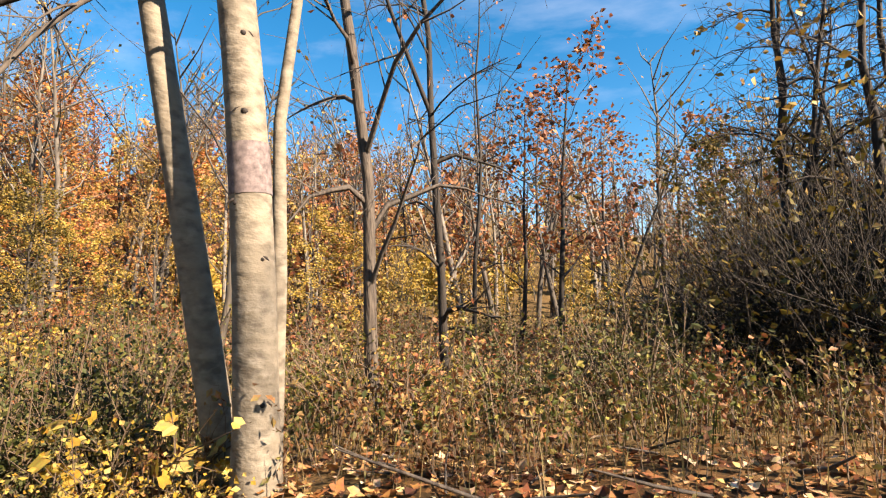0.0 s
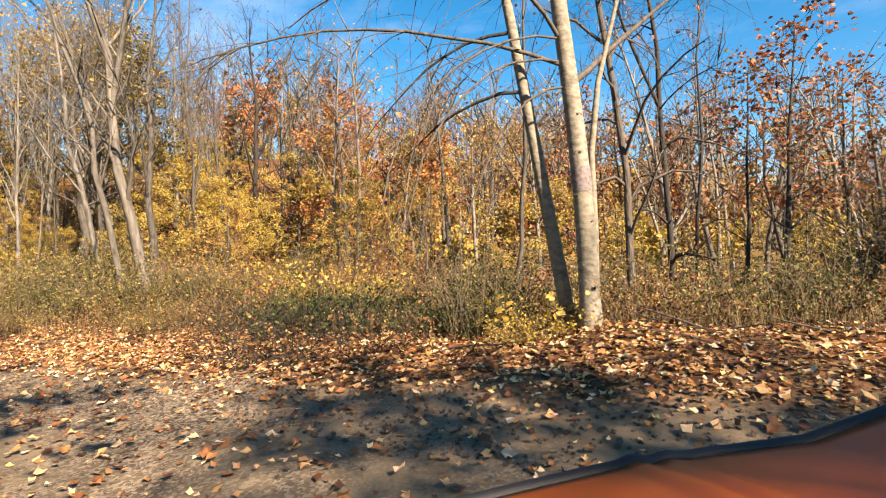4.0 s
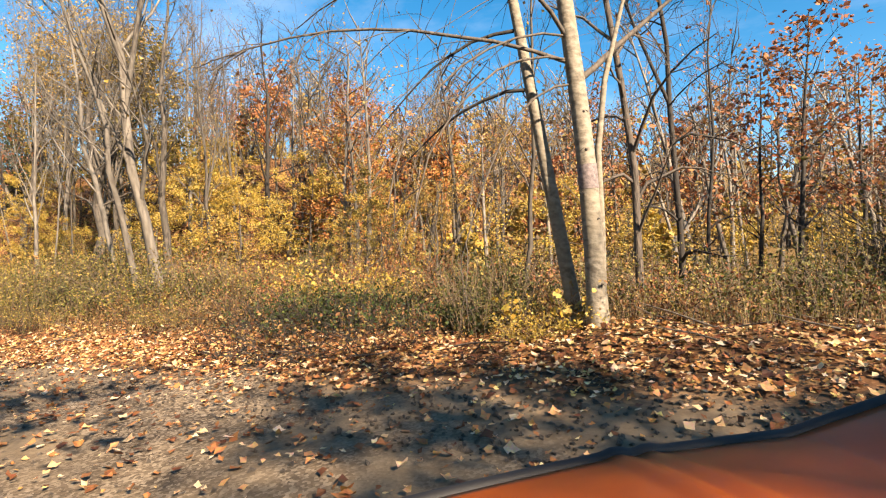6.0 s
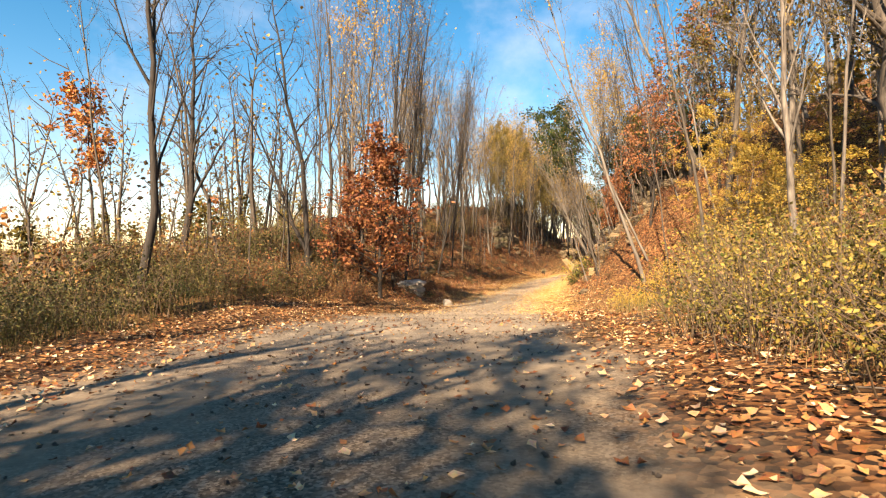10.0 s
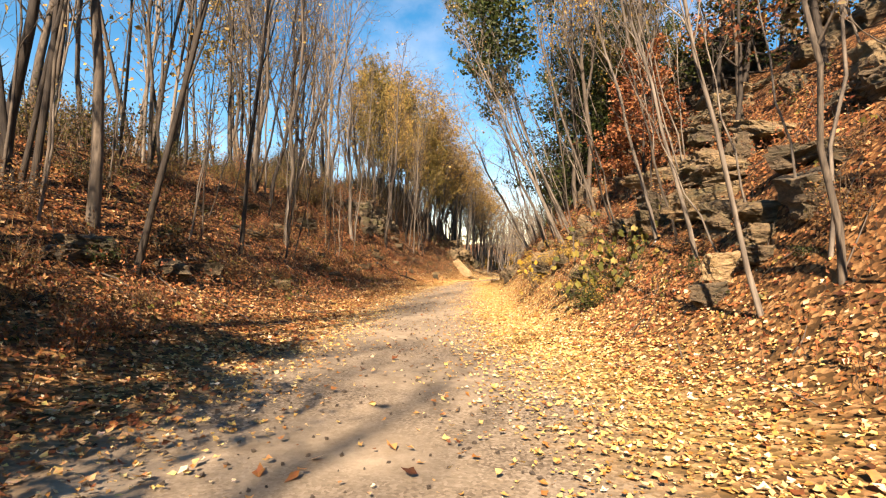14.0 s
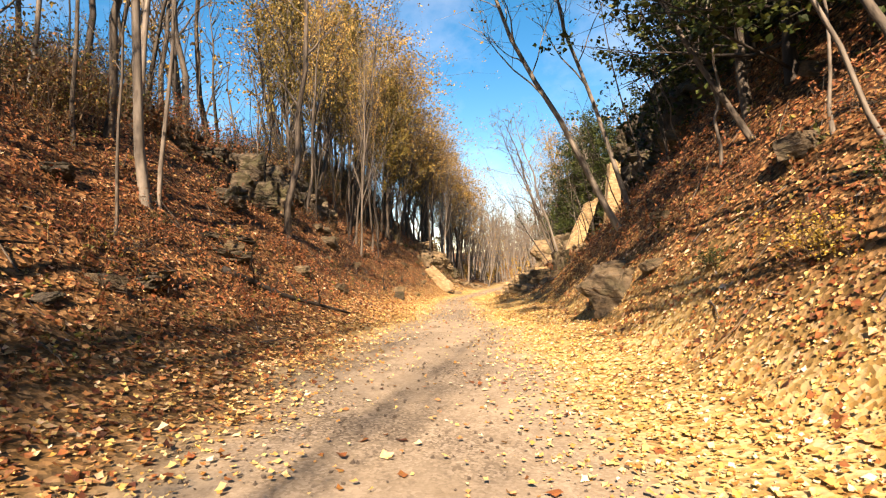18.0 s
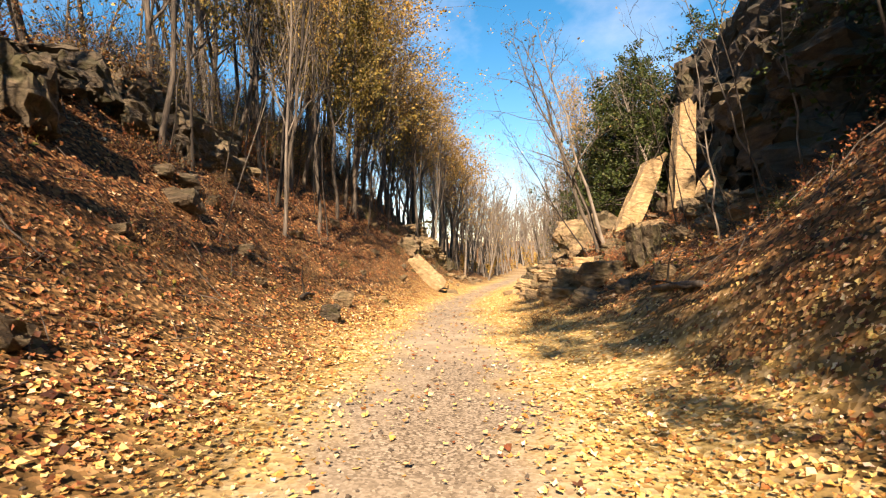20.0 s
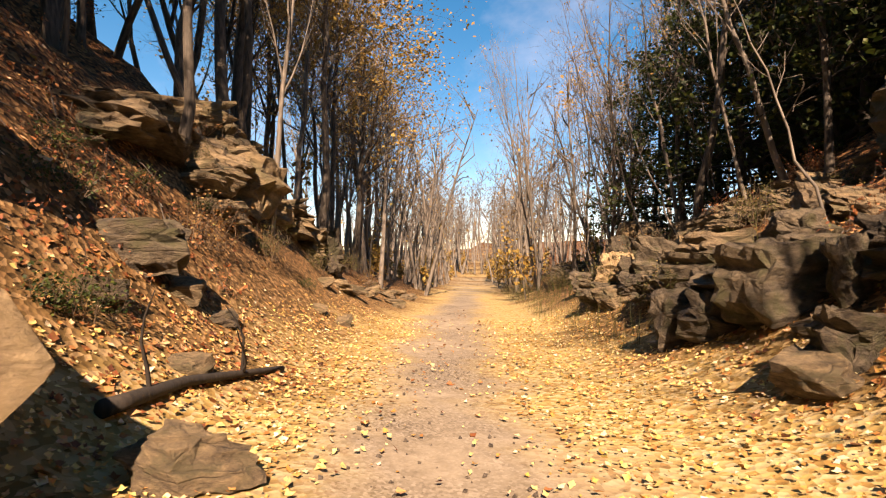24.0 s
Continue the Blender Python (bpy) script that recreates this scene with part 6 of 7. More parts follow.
boulder(ROCK_SHAPES[0], -82.74, 21.92, (1.08, 0.76, 0.70), (1, -1, 57), "weathered sandstone block among fallen leaves", 0.15)
boulder(SLAB_SHAPES[1], -82.29, 21.43, (0.43, 0.27, 0.33), (-8, -9, 64), "pale sandstone block in the leaf litter", 0.15)
boulder(CLIFF_SHAPES[2], -81.67, 22.46, (0.49, 0.38, 1.24), (1, -11, 78), "angular sandstone block, shade in its dark colour", 0.15)
boulder(CLIFF_SHAPES[3], -81.34, 22.59, (0.46, 0.36, 1.06), (-4, -5, 73), "angular sandstone block, shade in its dark colour", 0.15)
boulder(SLAB_SHAPES[0], -84.91, 22.57, (0.94, 0.54, 0.66), (8, 8, 62), "sunlit golden sandstone block beside the road", 0.15)
boulder(SLAB_SHAPES[1], -83.96, 21.22, (0.82, 0.49, 0.57), (6, 5, 79), "pale sandstone block in the leaf litter", 0.15)
boulder(SLAB_SHAPES[2], -97.40, 29.04, (1.12, 0.86, 0.55), (-18, 6, 70), "pale sandstone block in the leaf litter", 0.15)
boulder(ROCK_SHAPES[7], -84.56, 14.90, (0.50, 0.38, 0.42), (-5, -11, 28), "weathered sandstone block among fallen leaves", 0.15)
boulder(SLAB_SHAPES[0], -88.80, 17.05, (0.26, 0.22, 0.20), (4, -10, 56), "pale sandstone block in the leaf litter", 0.15)
boulder(SLAB_SHAPES[1], -96.50, 27.24, (1.14, 0.78, 0.59), (3, 7, 83), "sunlit golden sandstone block beside the road", 0.15)
boulder(CLIFF_SHAPES[2], -81.78, 14.27, (0.39, 0.30, 0.41), (2, -3, 51), "angular sandstone block, shade in its dark colour", 0.15)
boulder(ROCK_SHAPES[3], -83.57, 24.05, (0.55, 0.35, 0.62), (-6, 4, 54), "weathered sandstone block among fallen leaves", 0.15)
boulder(CLIFF_SHAPES[0], -102.39, 35.00, (1.6, 1.2, 1.4), (5, 2, 60), "angular sandstone block, shade in its dark colour", 0.15)
boulder(SLAB_SHAPES[1], -84.47, 22.10, (0.82, 0.50, 0.77), (7, 9, 73), "sunlit golden sandstone block beside the road", 0.15)
boulder(ROCK_SHAPES[6], -84.63, 21.63, (0.41, 0.31, 0.28), (9, -12, 92), "weathered sandstone block among fallen leaves", 0.15)
boulder(ROCK_SHAPES[3], -87.54, 23.02, (0.50, 0.40, 0.42), (-7, -9, 60), "pale sandstone block in the leaf litter", 0.15)
boulder(SLAB_SHAPES[0], -87.94, 25.02, (0.69, 0.50, 0.64), (1, 0, 36), "pale sandstone block in the leaf litter", 0.15)
boulder(ROCK_SHAPES[1], -88.72, 27.07, (0.73, 0.45, 0.59), (2, -8, 66), "weathered sandstone block among fallen leaves", 0.15)
boulder(SLAB_SHAPES[2], -97.64, 29.71, (1.04, 0.60, 0.41), (0, -3, 37), "pale sandstone block in the leaf litter", 0.15)
boulder(SLAB_SHAPES[3], -90.98, 25.31, (1.40, 0.93, 0.49), (-18, 8, 90), "sunlit golden sandstone block beside the road", 0.15)
boulder(ROCK_SHAPES[4], -83.82, 21.57, (0.53, 0.38, 0.30), (4, 6, 53), "weathered sandstone block among fallen leaves", 0.15)
boulder(ROCK_SHAPES[1], -97.59, 31.03, (2.2, 1.8, 2.5), (0, -1, 61), "sunlit golden sandstone block beside the road", 0.15)
boulder(SLAB_SHAPES[2], -94.93, 27.61, (1.10, 0.60, 0.51), (0, -1, 65), "pale sandstone block in the leaf litter", 0.15)
boulder(CLIFF_SHAPES[7], -96.58, 28.27, (0.63, 0.37, 0.52), (4, -6, 64), "angular sandstone block, shade in its dark colour", 0.15)
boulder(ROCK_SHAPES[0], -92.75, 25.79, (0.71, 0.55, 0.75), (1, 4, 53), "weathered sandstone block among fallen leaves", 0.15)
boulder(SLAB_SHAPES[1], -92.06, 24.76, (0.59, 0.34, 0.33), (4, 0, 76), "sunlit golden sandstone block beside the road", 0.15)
boulder(CLIFF_SHAPES[2], -108.88, 34.55, (1.01, 0.66, 0.54), (-3, 4, 68), "angular sandstone block, shade in its dark colour", 0.15)
boulder(CLIFF_SHAPES[3], -105.86, 33.04, (0.92, 0.49, 0.39), (-7, 18, 74), "angular sandstone block, shade in its dark colour", 0.15)
boulder(CLIFF_SHAPES[4], -112.41, 37.25, (1.02, 0.64, 0.68), (4, 8, 77), "angular sandstone block, shade in its dark colour", 0.15)
boulder(CLIFF_SHAPES[5], -107.48, 34.23, (0.87, 0.51, 0.46), (-1, -1, 64), "angular sandstone block, shade in its dark colour", 0.15)
boulder(CLIFF_SHAPES[6], -103.22, 31.70, (1.39, 1.01, 0.57), (-2, -9, 76), "angular sandstone block, shade in its dark colour", 0.15)
boulder(CLIFF_SHAPES[7], -119.98, 43.05, (1.38, 0.92, 1.05), (0, 1, 79), "angular sandstone block, shade in its dark colour", 0.15)
boulder(CLIFF_SHAPES[0], -109.06, 35.62, (0.92, 0.62, 0.59), (1, 1, 55), "angular sandstone block, shade in its dark colour", 0.15)
boulder(CLIFF_SHAPES[1], -123.98, 47.17, (1.37, 1.00, 0.75), (-6, -5, 78), "angular sandstone block, shade in its dark colour", 0.15)
boulder(CLIFF_SHAPES[2], -104.51, 32.66, (1.31, 1.04, 0.67), (1, 0, 74), "angular sandstone block, shade in its dark colour", 0.15)
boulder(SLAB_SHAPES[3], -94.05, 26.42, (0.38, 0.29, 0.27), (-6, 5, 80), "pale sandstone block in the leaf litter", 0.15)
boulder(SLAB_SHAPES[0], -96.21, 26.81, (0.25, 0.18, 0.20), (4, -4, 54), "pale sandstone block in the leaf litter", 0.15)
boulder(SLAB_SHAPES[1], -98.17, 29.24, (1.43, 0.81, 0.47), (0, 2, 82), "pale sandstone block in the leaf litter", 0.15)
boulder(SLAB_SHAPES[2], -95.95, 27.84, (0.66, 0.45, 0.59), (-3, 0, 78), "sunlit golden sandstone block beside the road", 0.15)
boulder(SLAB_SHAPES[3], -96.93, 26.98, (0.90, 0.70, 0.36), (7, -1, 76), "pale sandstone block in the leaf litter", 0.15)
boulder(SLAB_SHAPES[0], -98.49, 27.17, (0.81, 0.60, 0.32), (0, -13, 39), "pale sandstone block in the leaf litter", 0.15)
boulder(CLIFF_SHAPES[1], -94.94, 25.86, (0.33, 0.22, 0.12), (8, 1, 86), "angular sandstone block, shade in its dark colour", 0.15)
boulder(CLIFF_SHAPES[2], -102.49, 31.78, (0.87, 0.55, 0.62), (8, 1, 45), "angular sandstone block, shade in its dark colour", 0.15)
boulder(CLIFF_SHAPES[3], -101.22, 31.17, (0.90, 0.67, 0.46), (-2, 4, 46), "angular sandstone block, shade in its dark colour", 0.15)
boulder(CLIFF_SHAPES[4], -103.08, 32.47, (0.79, 0.62, 0.72), (-3, 0, 83), "angular sandstone block, shade in its dark colour", 0.15)
boulder(CLIFF_SHAPES[5], -101.83, 31.80, (0.84, 0.59, 0.55), (1, 0, 65), "angular sandstone block, shade in its dark colour", 0.15)
boulder(CLIFF_SHAPES[6], -107.83, 34.51, (0.71, 0.38, 0.84), (-4, 6, 53), "angular sandstone block, shade in its dark colour", 0.15)
boulder(CLIFF_SHAPES[7], -105.79, 33.42, (1.05, 0.62, 0.60), (-1, 8, 90), "angular sandstone block, shade in its dark colour", 0.15)
boulder(CLIFF_SHAPES[0], -110.63, 36.96, (0.68, 0.52, 1.23), (-17, -2, 86), "angular sandstone block, shade in its dark colour", 0.15)
boulder(CLIFF_SHAPES[1], -107.42, 34.79, (1.04, 0.76, 0.87), (1, 12, 78), "angular sandstone block, shade in its dark colour", 0.15)
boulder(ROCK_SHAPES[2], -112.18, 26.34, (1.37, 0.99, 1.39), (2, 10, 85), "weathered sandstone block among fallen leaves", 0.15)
boulder(CLIFF_SHAPES[3], -117.01, 29.81, (1.14, 0.70, 1.10), (0, -14, 46), "angular sandstone block, shade in its dark colour", 0.15)
boulder(CLIFF_SHAPES[4], -130.53, 35.43, (1.31, 0.91, 0.68), (9, 13, 66), "angular sandstone block, shade in its dark colour", 0.15)
boulder(CLIFF_SHAPES[5], -122.21, 31.43, (0.62, 0.38, 1.45), (-2, 5, 48), "angular sandstone block, shade in its dark colour", 0.15)
boulder(ROCK_SHAPES[6], -104.52, 22.46, (1.25, 0.79, 1.31), (2, -3, 51), "weathered sandstone block among fallen leaves", 0.15)
boulder(ROCK_SHAPES[7], -110.38, 25.40, (1.09, 0.76, 0.45), (-8, -3, 55), "weathered sandstone block among fallen leaves", 0.15)
boulder(ROCK_SHAPES[0], -112.54, 26.26, (1.19, 0.82, 0.44), (13, -11, 60), "weathered sandstone block among fallen leaves", 0.15)
boulder(ROCK_SHAPES[1], -110.85, 25.48, (0.99, 0.78, 0.60), (-1, -10, 70), "weathered sandstone block among fallen leaves", 0.15)
boulder(ROCK_SHAPES[2], -112.70, 26.16, (1.03, 0.57, 0.61), (1, 8, 39), "weathered sandstone block among fallen leaves", 0.15)
boulder(ROCK_SHAPES[3], -112.32, 25.75, (1.28, 1.01, 0.70), (-3, -3, 46), "weathered sandstone block among fallen leaves", 0.15)
boulder(ROCK_SHAPES[4], -116.08, 26.77, (1.10, 0.71, 0.76), (0, 0, 56), "weathered sandstone block among fallen leaves", 0.15)
boulder(ROCK_SHAPES[5], -113.41, 25.85, (1.24, 0.83, 0.92), (5, 4, 62), "weathered sandstone block among fallen leaves", 0.15)
boulder(ROCK_SHAPES[6], -115.93, 28.87, (0.87, 0.60, 0.35), (2, 18, 47), "weathered sandstone block among fallen leaves", 0.15)
boulder(ROCK_SHAPES[7], -122.59, 31.26, (1.14, 0.73, 0.41), (-6, 6, 55), "weathered sandstone block among fallen leaves", 0.15)
boulder(ROCK_SHAPES[0], -119.19, 29.71, (0.91, 0.55, 0.43), (3, 0, 60), "weathered sandstone block among fallen leaves", 0.15)
boulder(ROCK_SHAPES[1], -102.72, 24.85, (0.58, 0.44, 0.37), (0, 4, 38), "weathered sandstone block among fallen leaves", 0.15)
boulder(CLIFF_SHAPES[2], -106.19, 24.56, (0.93, 0.62, 0.64), (4, -2, 65), "angular sandstone block, shade in its dark colour", 0.15)
boulder(SLAB_SHAPES[3], -108.92, 35.17, (1.11, 0.86, 1.06), (1, 5, 58), "pale sandstone block in the leaf litter", 0.15)
boulder(CLIFF_SHAPES[4], -104.18, 31.31, (0.74, 0.44, 0.84), (2, 2, 67), "angular sandstone block, shade in its dark colour", 0.15)
boulder(CLIFF_SHAPES[5], -103.62, 31.28, (0.92, 0.69, 0.66), (10, 6, 68), "angular sandstone block, shade in its dark colour", 0.15)
boulder(CLIFF_SHAPES[6], -105.11, 32.60, (0.74, 0.55, 0.70), (-3, 18, 39), "angular sandstone block, shade in its dark colour", 0.15)
boulder(CLIFF_SHAPES[7], -104.17, 32.06, (0.92, 0.60, 0.49), (2, -2, 46), "angular sandstone block, shade in its dark colour", 0.15)
boulder(ROCK_SHAPES[0], -113.71, 40.91, (1.20, 0.94, 1.38), (-4, 2, 54), "weathered sandstone block among fallen leaves", 0.15)
boulder(ROCK_SHAPES[1], -111.05, 38.80, (0.65, 0.48, 1.00), (-2, -4, 45), "weathered sandstone block among fallen leaves", 0.15)
boulder(CLIFF_SHAPES[2], -102.80, 31.32, (1.10, 0.72, 1.06), (4, -5, 68), "angular sandstone block, shade in its dark colour", 0.15)
boulder(CLIFF_SHAPES[3], -101.48, 30.01, (0.47, 0.38, 0.60), (6, 7, 48), "angular sandstone block, shade in its dark colour", 0.15)
boulder(ROCK_SHAPES[4], -105.39, 33.74, (1.14, 0.71, 0.77), (-2, 0, 67), "weathered sandstone block among fallen leaves", 0.15)
boulder(CLIFF_SHAPES[5], -101.96, 31.20, (0.51, 0.37, 0.80), (-2, -16, 76), "angular sandstone block, shade in its dark colour", 0.15)
boulder(ROCK_SHAPES[6], -103.50, 33.11, (0.65, 0.36, 0.52), (-6, -6, 48), "weathered sandstone block among fallen leaves", 0.15)
boulder(ROCK_SHAPES[7], -48.48, 11.77, (1.18, 0.83, 0.59), (-1, 4, 84), "weathered sandstone block among fallen leaves", 0.15)
boulder(ROCK_SHAPES[0], -48.41, 11.57, (0.59, 0.41, 0.37), (0, 3, 96), "weathered sandstone block among fallen leaves", 0.15)
boulder(ROCK_SHAPES[1], -46.16, 10.38, (0.91, 0.54, 0.40), (-3, -7, 80), "weathered sandstone block among fallen leaves", 0.15)
boulder(ROCK_SHAPES[2], -49.14, 11.40, (0.76, 0.53, 0.54), (-1, 7, 78), "weathered sandstone block among fallen leaves", 0.15)
boulder(ROCK_SHAPES[3], -45.83, 10.00, (0.53, 0.34, 0.38), (-2, 0, 81), "weathered sandstone block among fallen leaves", 0.15)
boulder(SLAB_SHAPES[0], -46.11, 9.59, (0.54, 0.33, 0.50), (4, -9, 67), "pale sandstone block in the leaf litter", 0.15)
boulder(ROCK_SHAPES[5], -45.93, 9.14, (0.48, 0.33, 0.37), (-6, -9, 55), "weathered sandstone block among fallen leaves", 0.15)
boulder(CLIFF_SHAPES[6], -50.67, 11.81, (0.79, 0.63, 0.62), (-4, 8, 83), "angular sandstone block, shade in its dark colour", 0.15)
boulder(CLIFF_SHAPES[7], -51.36, 11.43, (0.82, 0.49, 0.46), (3, -4, 76), "angular sandstone block, shade in its dark colour", 0.15)
boulder(ROCK_SHAPES[0], -48.30, 12.11, (0.60, 0.41, 0.59), (-1, 14, 76), "weathered sandstone block among fallen leaves", 0.15)
boulder(ROCK_SHAPES[1], -48.72, 13.96, (0.50, 0.37, 0.64), (8, -5, 49), "weathered sandstone block among fallen leaves", 0.15)
boulder(CLIFF_SHAPES[2], -50.94, 13.67, (0.84, 0.60, 0.56), (6, -2, 60), "angular sandstone block, shade in its dark colour", 0.15)
boulder(ROCK_SHAPES[3], -49.72, 12.55, (0.97, 0.76, 0.50), (-7, 3, 84), "weathered sandstone block among fallen leaves", 0.15)
boulder(ROCK_SHAPES[4], -45.55, 9.69, (0.46, 0.31, 0.31), (-2, 0, 84), "weathered sandstone block among fallen leaves", 0.15)
boulder(ROCK_SHAPES[5], -57.61, 12.14, (0.82, 0.62, 0.55), (1, 5, 79), "weathered sandstone block among fallen leaves", 0.15)
boulder(CLIFF_SHAPES[6], -56.25, 11.57, (0.71, 0.56, 0.51), (-12, 4, 82), "angular sandstone block, shade in its dark colour", 0.15)
boulder(CLIFF_SHAPES[7], -63.72, 17.31, (0.52, 0.30, 0.88), (12, 6, 56), "angular sandstone block, shade in its dark colour", 0.15)
boulder(CLIFF_SHAPES[0], -57.61, 11.86, (0.57, 0.36, 0.46), (-7, 4, 54), "angular sandstone block, shade in its dark colour", 0.15)
boulder(CLIFF_SHAPES[1], -80.89, 7.84, (1.32, 1.01, 1.29), (3, -4, 71), "angular sandstone block, shade in its dark colour", 0.15)
boulder(CLIFF_SHAPES[2], -83.32, 8.72, (1.13, 0.80, 0.64), (7, 13, 70), "angular sandstone block, shade in its dark colour", 0.15)
boulder(CLIFF_SHAPES[3], -86.95, 9.73, (1.10, 0.88, 0.56), (1, 3, 69), "angular sandstone block, shade in its dark colour", 0.15)
boulder(CLIFF_SHAPES[4], -84.53, 8.87, (1.02, 0.73, 1.10), (-11, 0, 96), "angular sandstone block, shade in its dark colour", 0.15)
boulder(CLIFF_SHAPES[5], -87.92, 9.73, (0.96, 0.74, 1.06), (0, 14, 55), "angular sandstone block, shade in its dark colour", 0.15)
boulder(CLIFF_SHAPES[6], -74.68, 7.54, (0.85, 0.58, 0.58), (6, 0, 54), "angular sandstone block, shade in its dark colour", 0.15)
boulder(CLIFF_SHAPES[7], -77.44, 8.27, (0.92, 0.72, 0.52), (0, 8, 71), "angular sandstone block, shade in its dark colour", 0.15)
boulder(CLIFF_SHAPES[0], -77.19, 7.70, (0.82, 0.47, 0.91), (-5, 0, 62), "angular sandstone block, shade in its dark colour", 0.15)
boulder(CLIFF_SHAPES[1], -78.48, 8.26, (0.82, 0.47, 0.83), (5, -4, 74), "angular sandstone block, shade in its dark colour", 0.15)
boulder(CLIFF_SHAPES[2], -80.54, 9.07, (1.33, 0.74, 1.30), (3, 0, 40), "angular sandstone block, shade in its dark colour", 0.15)
boulder(CLIFF_SHAPES[3], -64.35, 19.98, (0.77, 0.56, 1.07), (1, -6, 84), "angular sandstone block, shade in its dark colour", 0.15)
boulder(CLIFF_SHAPES[4], -59.75, 4.28, (0.99, 0.72, 0.34), (-11, -5, 84), "angular sandstone block, shade in its dark colour", 0.15)
boulder(CLIFF_SHAPES[5], -66.10, 3.46, (0.88, 0.51, 0.49), (0, 6, 48), "angular sandstone block, shade in its dark colour", 0.15)
boulder(ROCK_SHAPES[5], -97.60, 32.86, (1.9, 1.6, 2.1), (4, -6, 20), "big golden sandstone boulder lit by the sun", 0.2)

for x, y, size, turn in ((-67.6, 15.0, (1.0, 0.8, 1.0), (8, 5, 30)), (-87.3, 23.4, (0.7, 0.6, 0.5), (10, -8, 60)), (-96.3, 27.2, (1.5, 0.9, 0.4), (4, 6, 20)),
                         (-94.4, 27.6, (1.2, 0.9, 0.45), (6, -6, 100)), (-50.6, 0.6, (0.55, 0.4, 0.35), (10, 20, 40))):
    boulder(ROCK_SHAPES[int(abs(x)) % 6], x, y, size, turn)
boulder(PALE_SHAPES[0], -40.4, 0.62, (0.42, 0.34, 0.36), (5, 5, 20), "pale squared marker stone on the road edge", 0.15)
boulder(PALE_SHAPES[1], -42.6, -1.2, (1.3, 0.9, 0.75), (5, 8, 70), "pale boulder at the foot of the bank", 0.2)
marker = boulder(PALE_SHAPES[1], -31.75, 8.75, (0.85, 0.8, 1.1), (0, 6, 10), "pale boulder with a small dark plaque among yellow undergrowth", 0.2)


def plaque(stone):
    """A cast plate on the stone's face toward the road, with a raised rim."""
    bm = bmesh.new()
    bmesh.ops.create_cube(bm, size=1.0)
    bmesh.ops.scale(bm, vec=(0.26, 0.03, 0.20), verts=bm.verts)
    front = [f for f in bm.faces if f.normal.y < -0.9]
    rim = bmesh.ops.inset_region(bm, faces=front, thickness=0.02)
    bmesh.ops.translate(bm, vec=(0, 0.008, 0), verts=list({v for f in front for v in f.verts}))
    me = bpy.data.meshes.new("plaque")
    bm.to_mesh(me)
    bm.free()
    me.materials.append(plain_material("weathered_bronze", (0.16, 0.11, 0.075), 0.7, 0.2, 0, 0.3, 20))
    ob = part("plaque", me, stone, "small dark bronze plaque")
    ob.matrix_parent_inverse = stone.matrix_world.inverted()
    ob.matrix_basis = Matrix.Translation((-31.45, 8.40, stone.location.z + 0.10)) @ Matrix.Rotation(radians(50), 4, "Z") @ Matrix.Rotation(radians(-14), 4, "X")


plaque(marker)
boulder(PALE_SHAPES[0], -35.5, 57.0, (3.0, 2.0, 2.0), (0, 10, 10), "pale rocks far up the wooded slope", 0.2)
boulder(PALE_SHAPES[1], -38.0, 58.0, (2.4, 2.0, 1.6), (0, 10, 40), "pale rocks far up the wooded slope", 0.2)


# ---- fallen logs ----
def log(points, r0, r1, label, mat, twigs=0, seed=3):
    rng = np.random.default_rng(seed)
    soup = Soup()
    pts = np.array([(x, y, ground_at(x, y) + h) for x, y, h in points])
    line = np.stack([np.interp(np.linspace(0, len(pts) - 1, 9), np.arange(len(pts)), pts[:, k]) for k in range(3)], 1)
    soup.tube(line, np.linspace(r0, r1, 9), 9, True)
    for _ in range(twigs):
        k = rng.integers(2, 9)
        soup.tube(branch_line(rng, line[k], rng.normal(size=3) + np.array([0, 0, 0.5]), 0.9, 4, 0.3), np.linspace(r1 * 0.7, 0.004, 5), 4)
    return tagged(new("fallen_log", soup.mesh("fallen_log", mat)), label, "log", "fallen wood")


log([(-95.97, 26.46, 0.08), (-95.46, 26.75, 0.08), (-95.00, 26.91, 0.08)], 0.090, 0.070, "weathered fallen log beside the road", BARK["grey"], 0)
log([(-103.44, 24.39, 0.08), (-104.38, 24.95, 0.08), (-105.83, 26.09, 0.08)], 0.070, 0.030, "dark fallen branch lying in the leaves", BARK["dark"], 4)
log([(-70.31, 7.60, 0.08), (-71.08, 8.82, 0.08), (-72.28, 10.49, 0.08)], 0.070, 0.030, "long dead branch on the bank", BARK["dark"], 6)
log([(-85.2, 22.3, 0.1), (-86.2, 22.7, 0.25), (-87.3, 23.2, 0.3)], 0.05, 0.03, "dead branch among the rubble", BARK["grey"], 4)
log([(-82.35, 13.66, 0.08), (-83.13, 13.86, 0.08), (-83.49, 14.05, 0.08)], 0.050, 0.030, "short dead branch in the leaves", BARK["dark"], 2)
log([(-77.91, 19.61, 0.08), (-76.79, 19.17, 0.08), (-76.02, 18.80, 0.08)], 0.060, 0.050, "grey log among the rocks", BARK["grey"], 2)


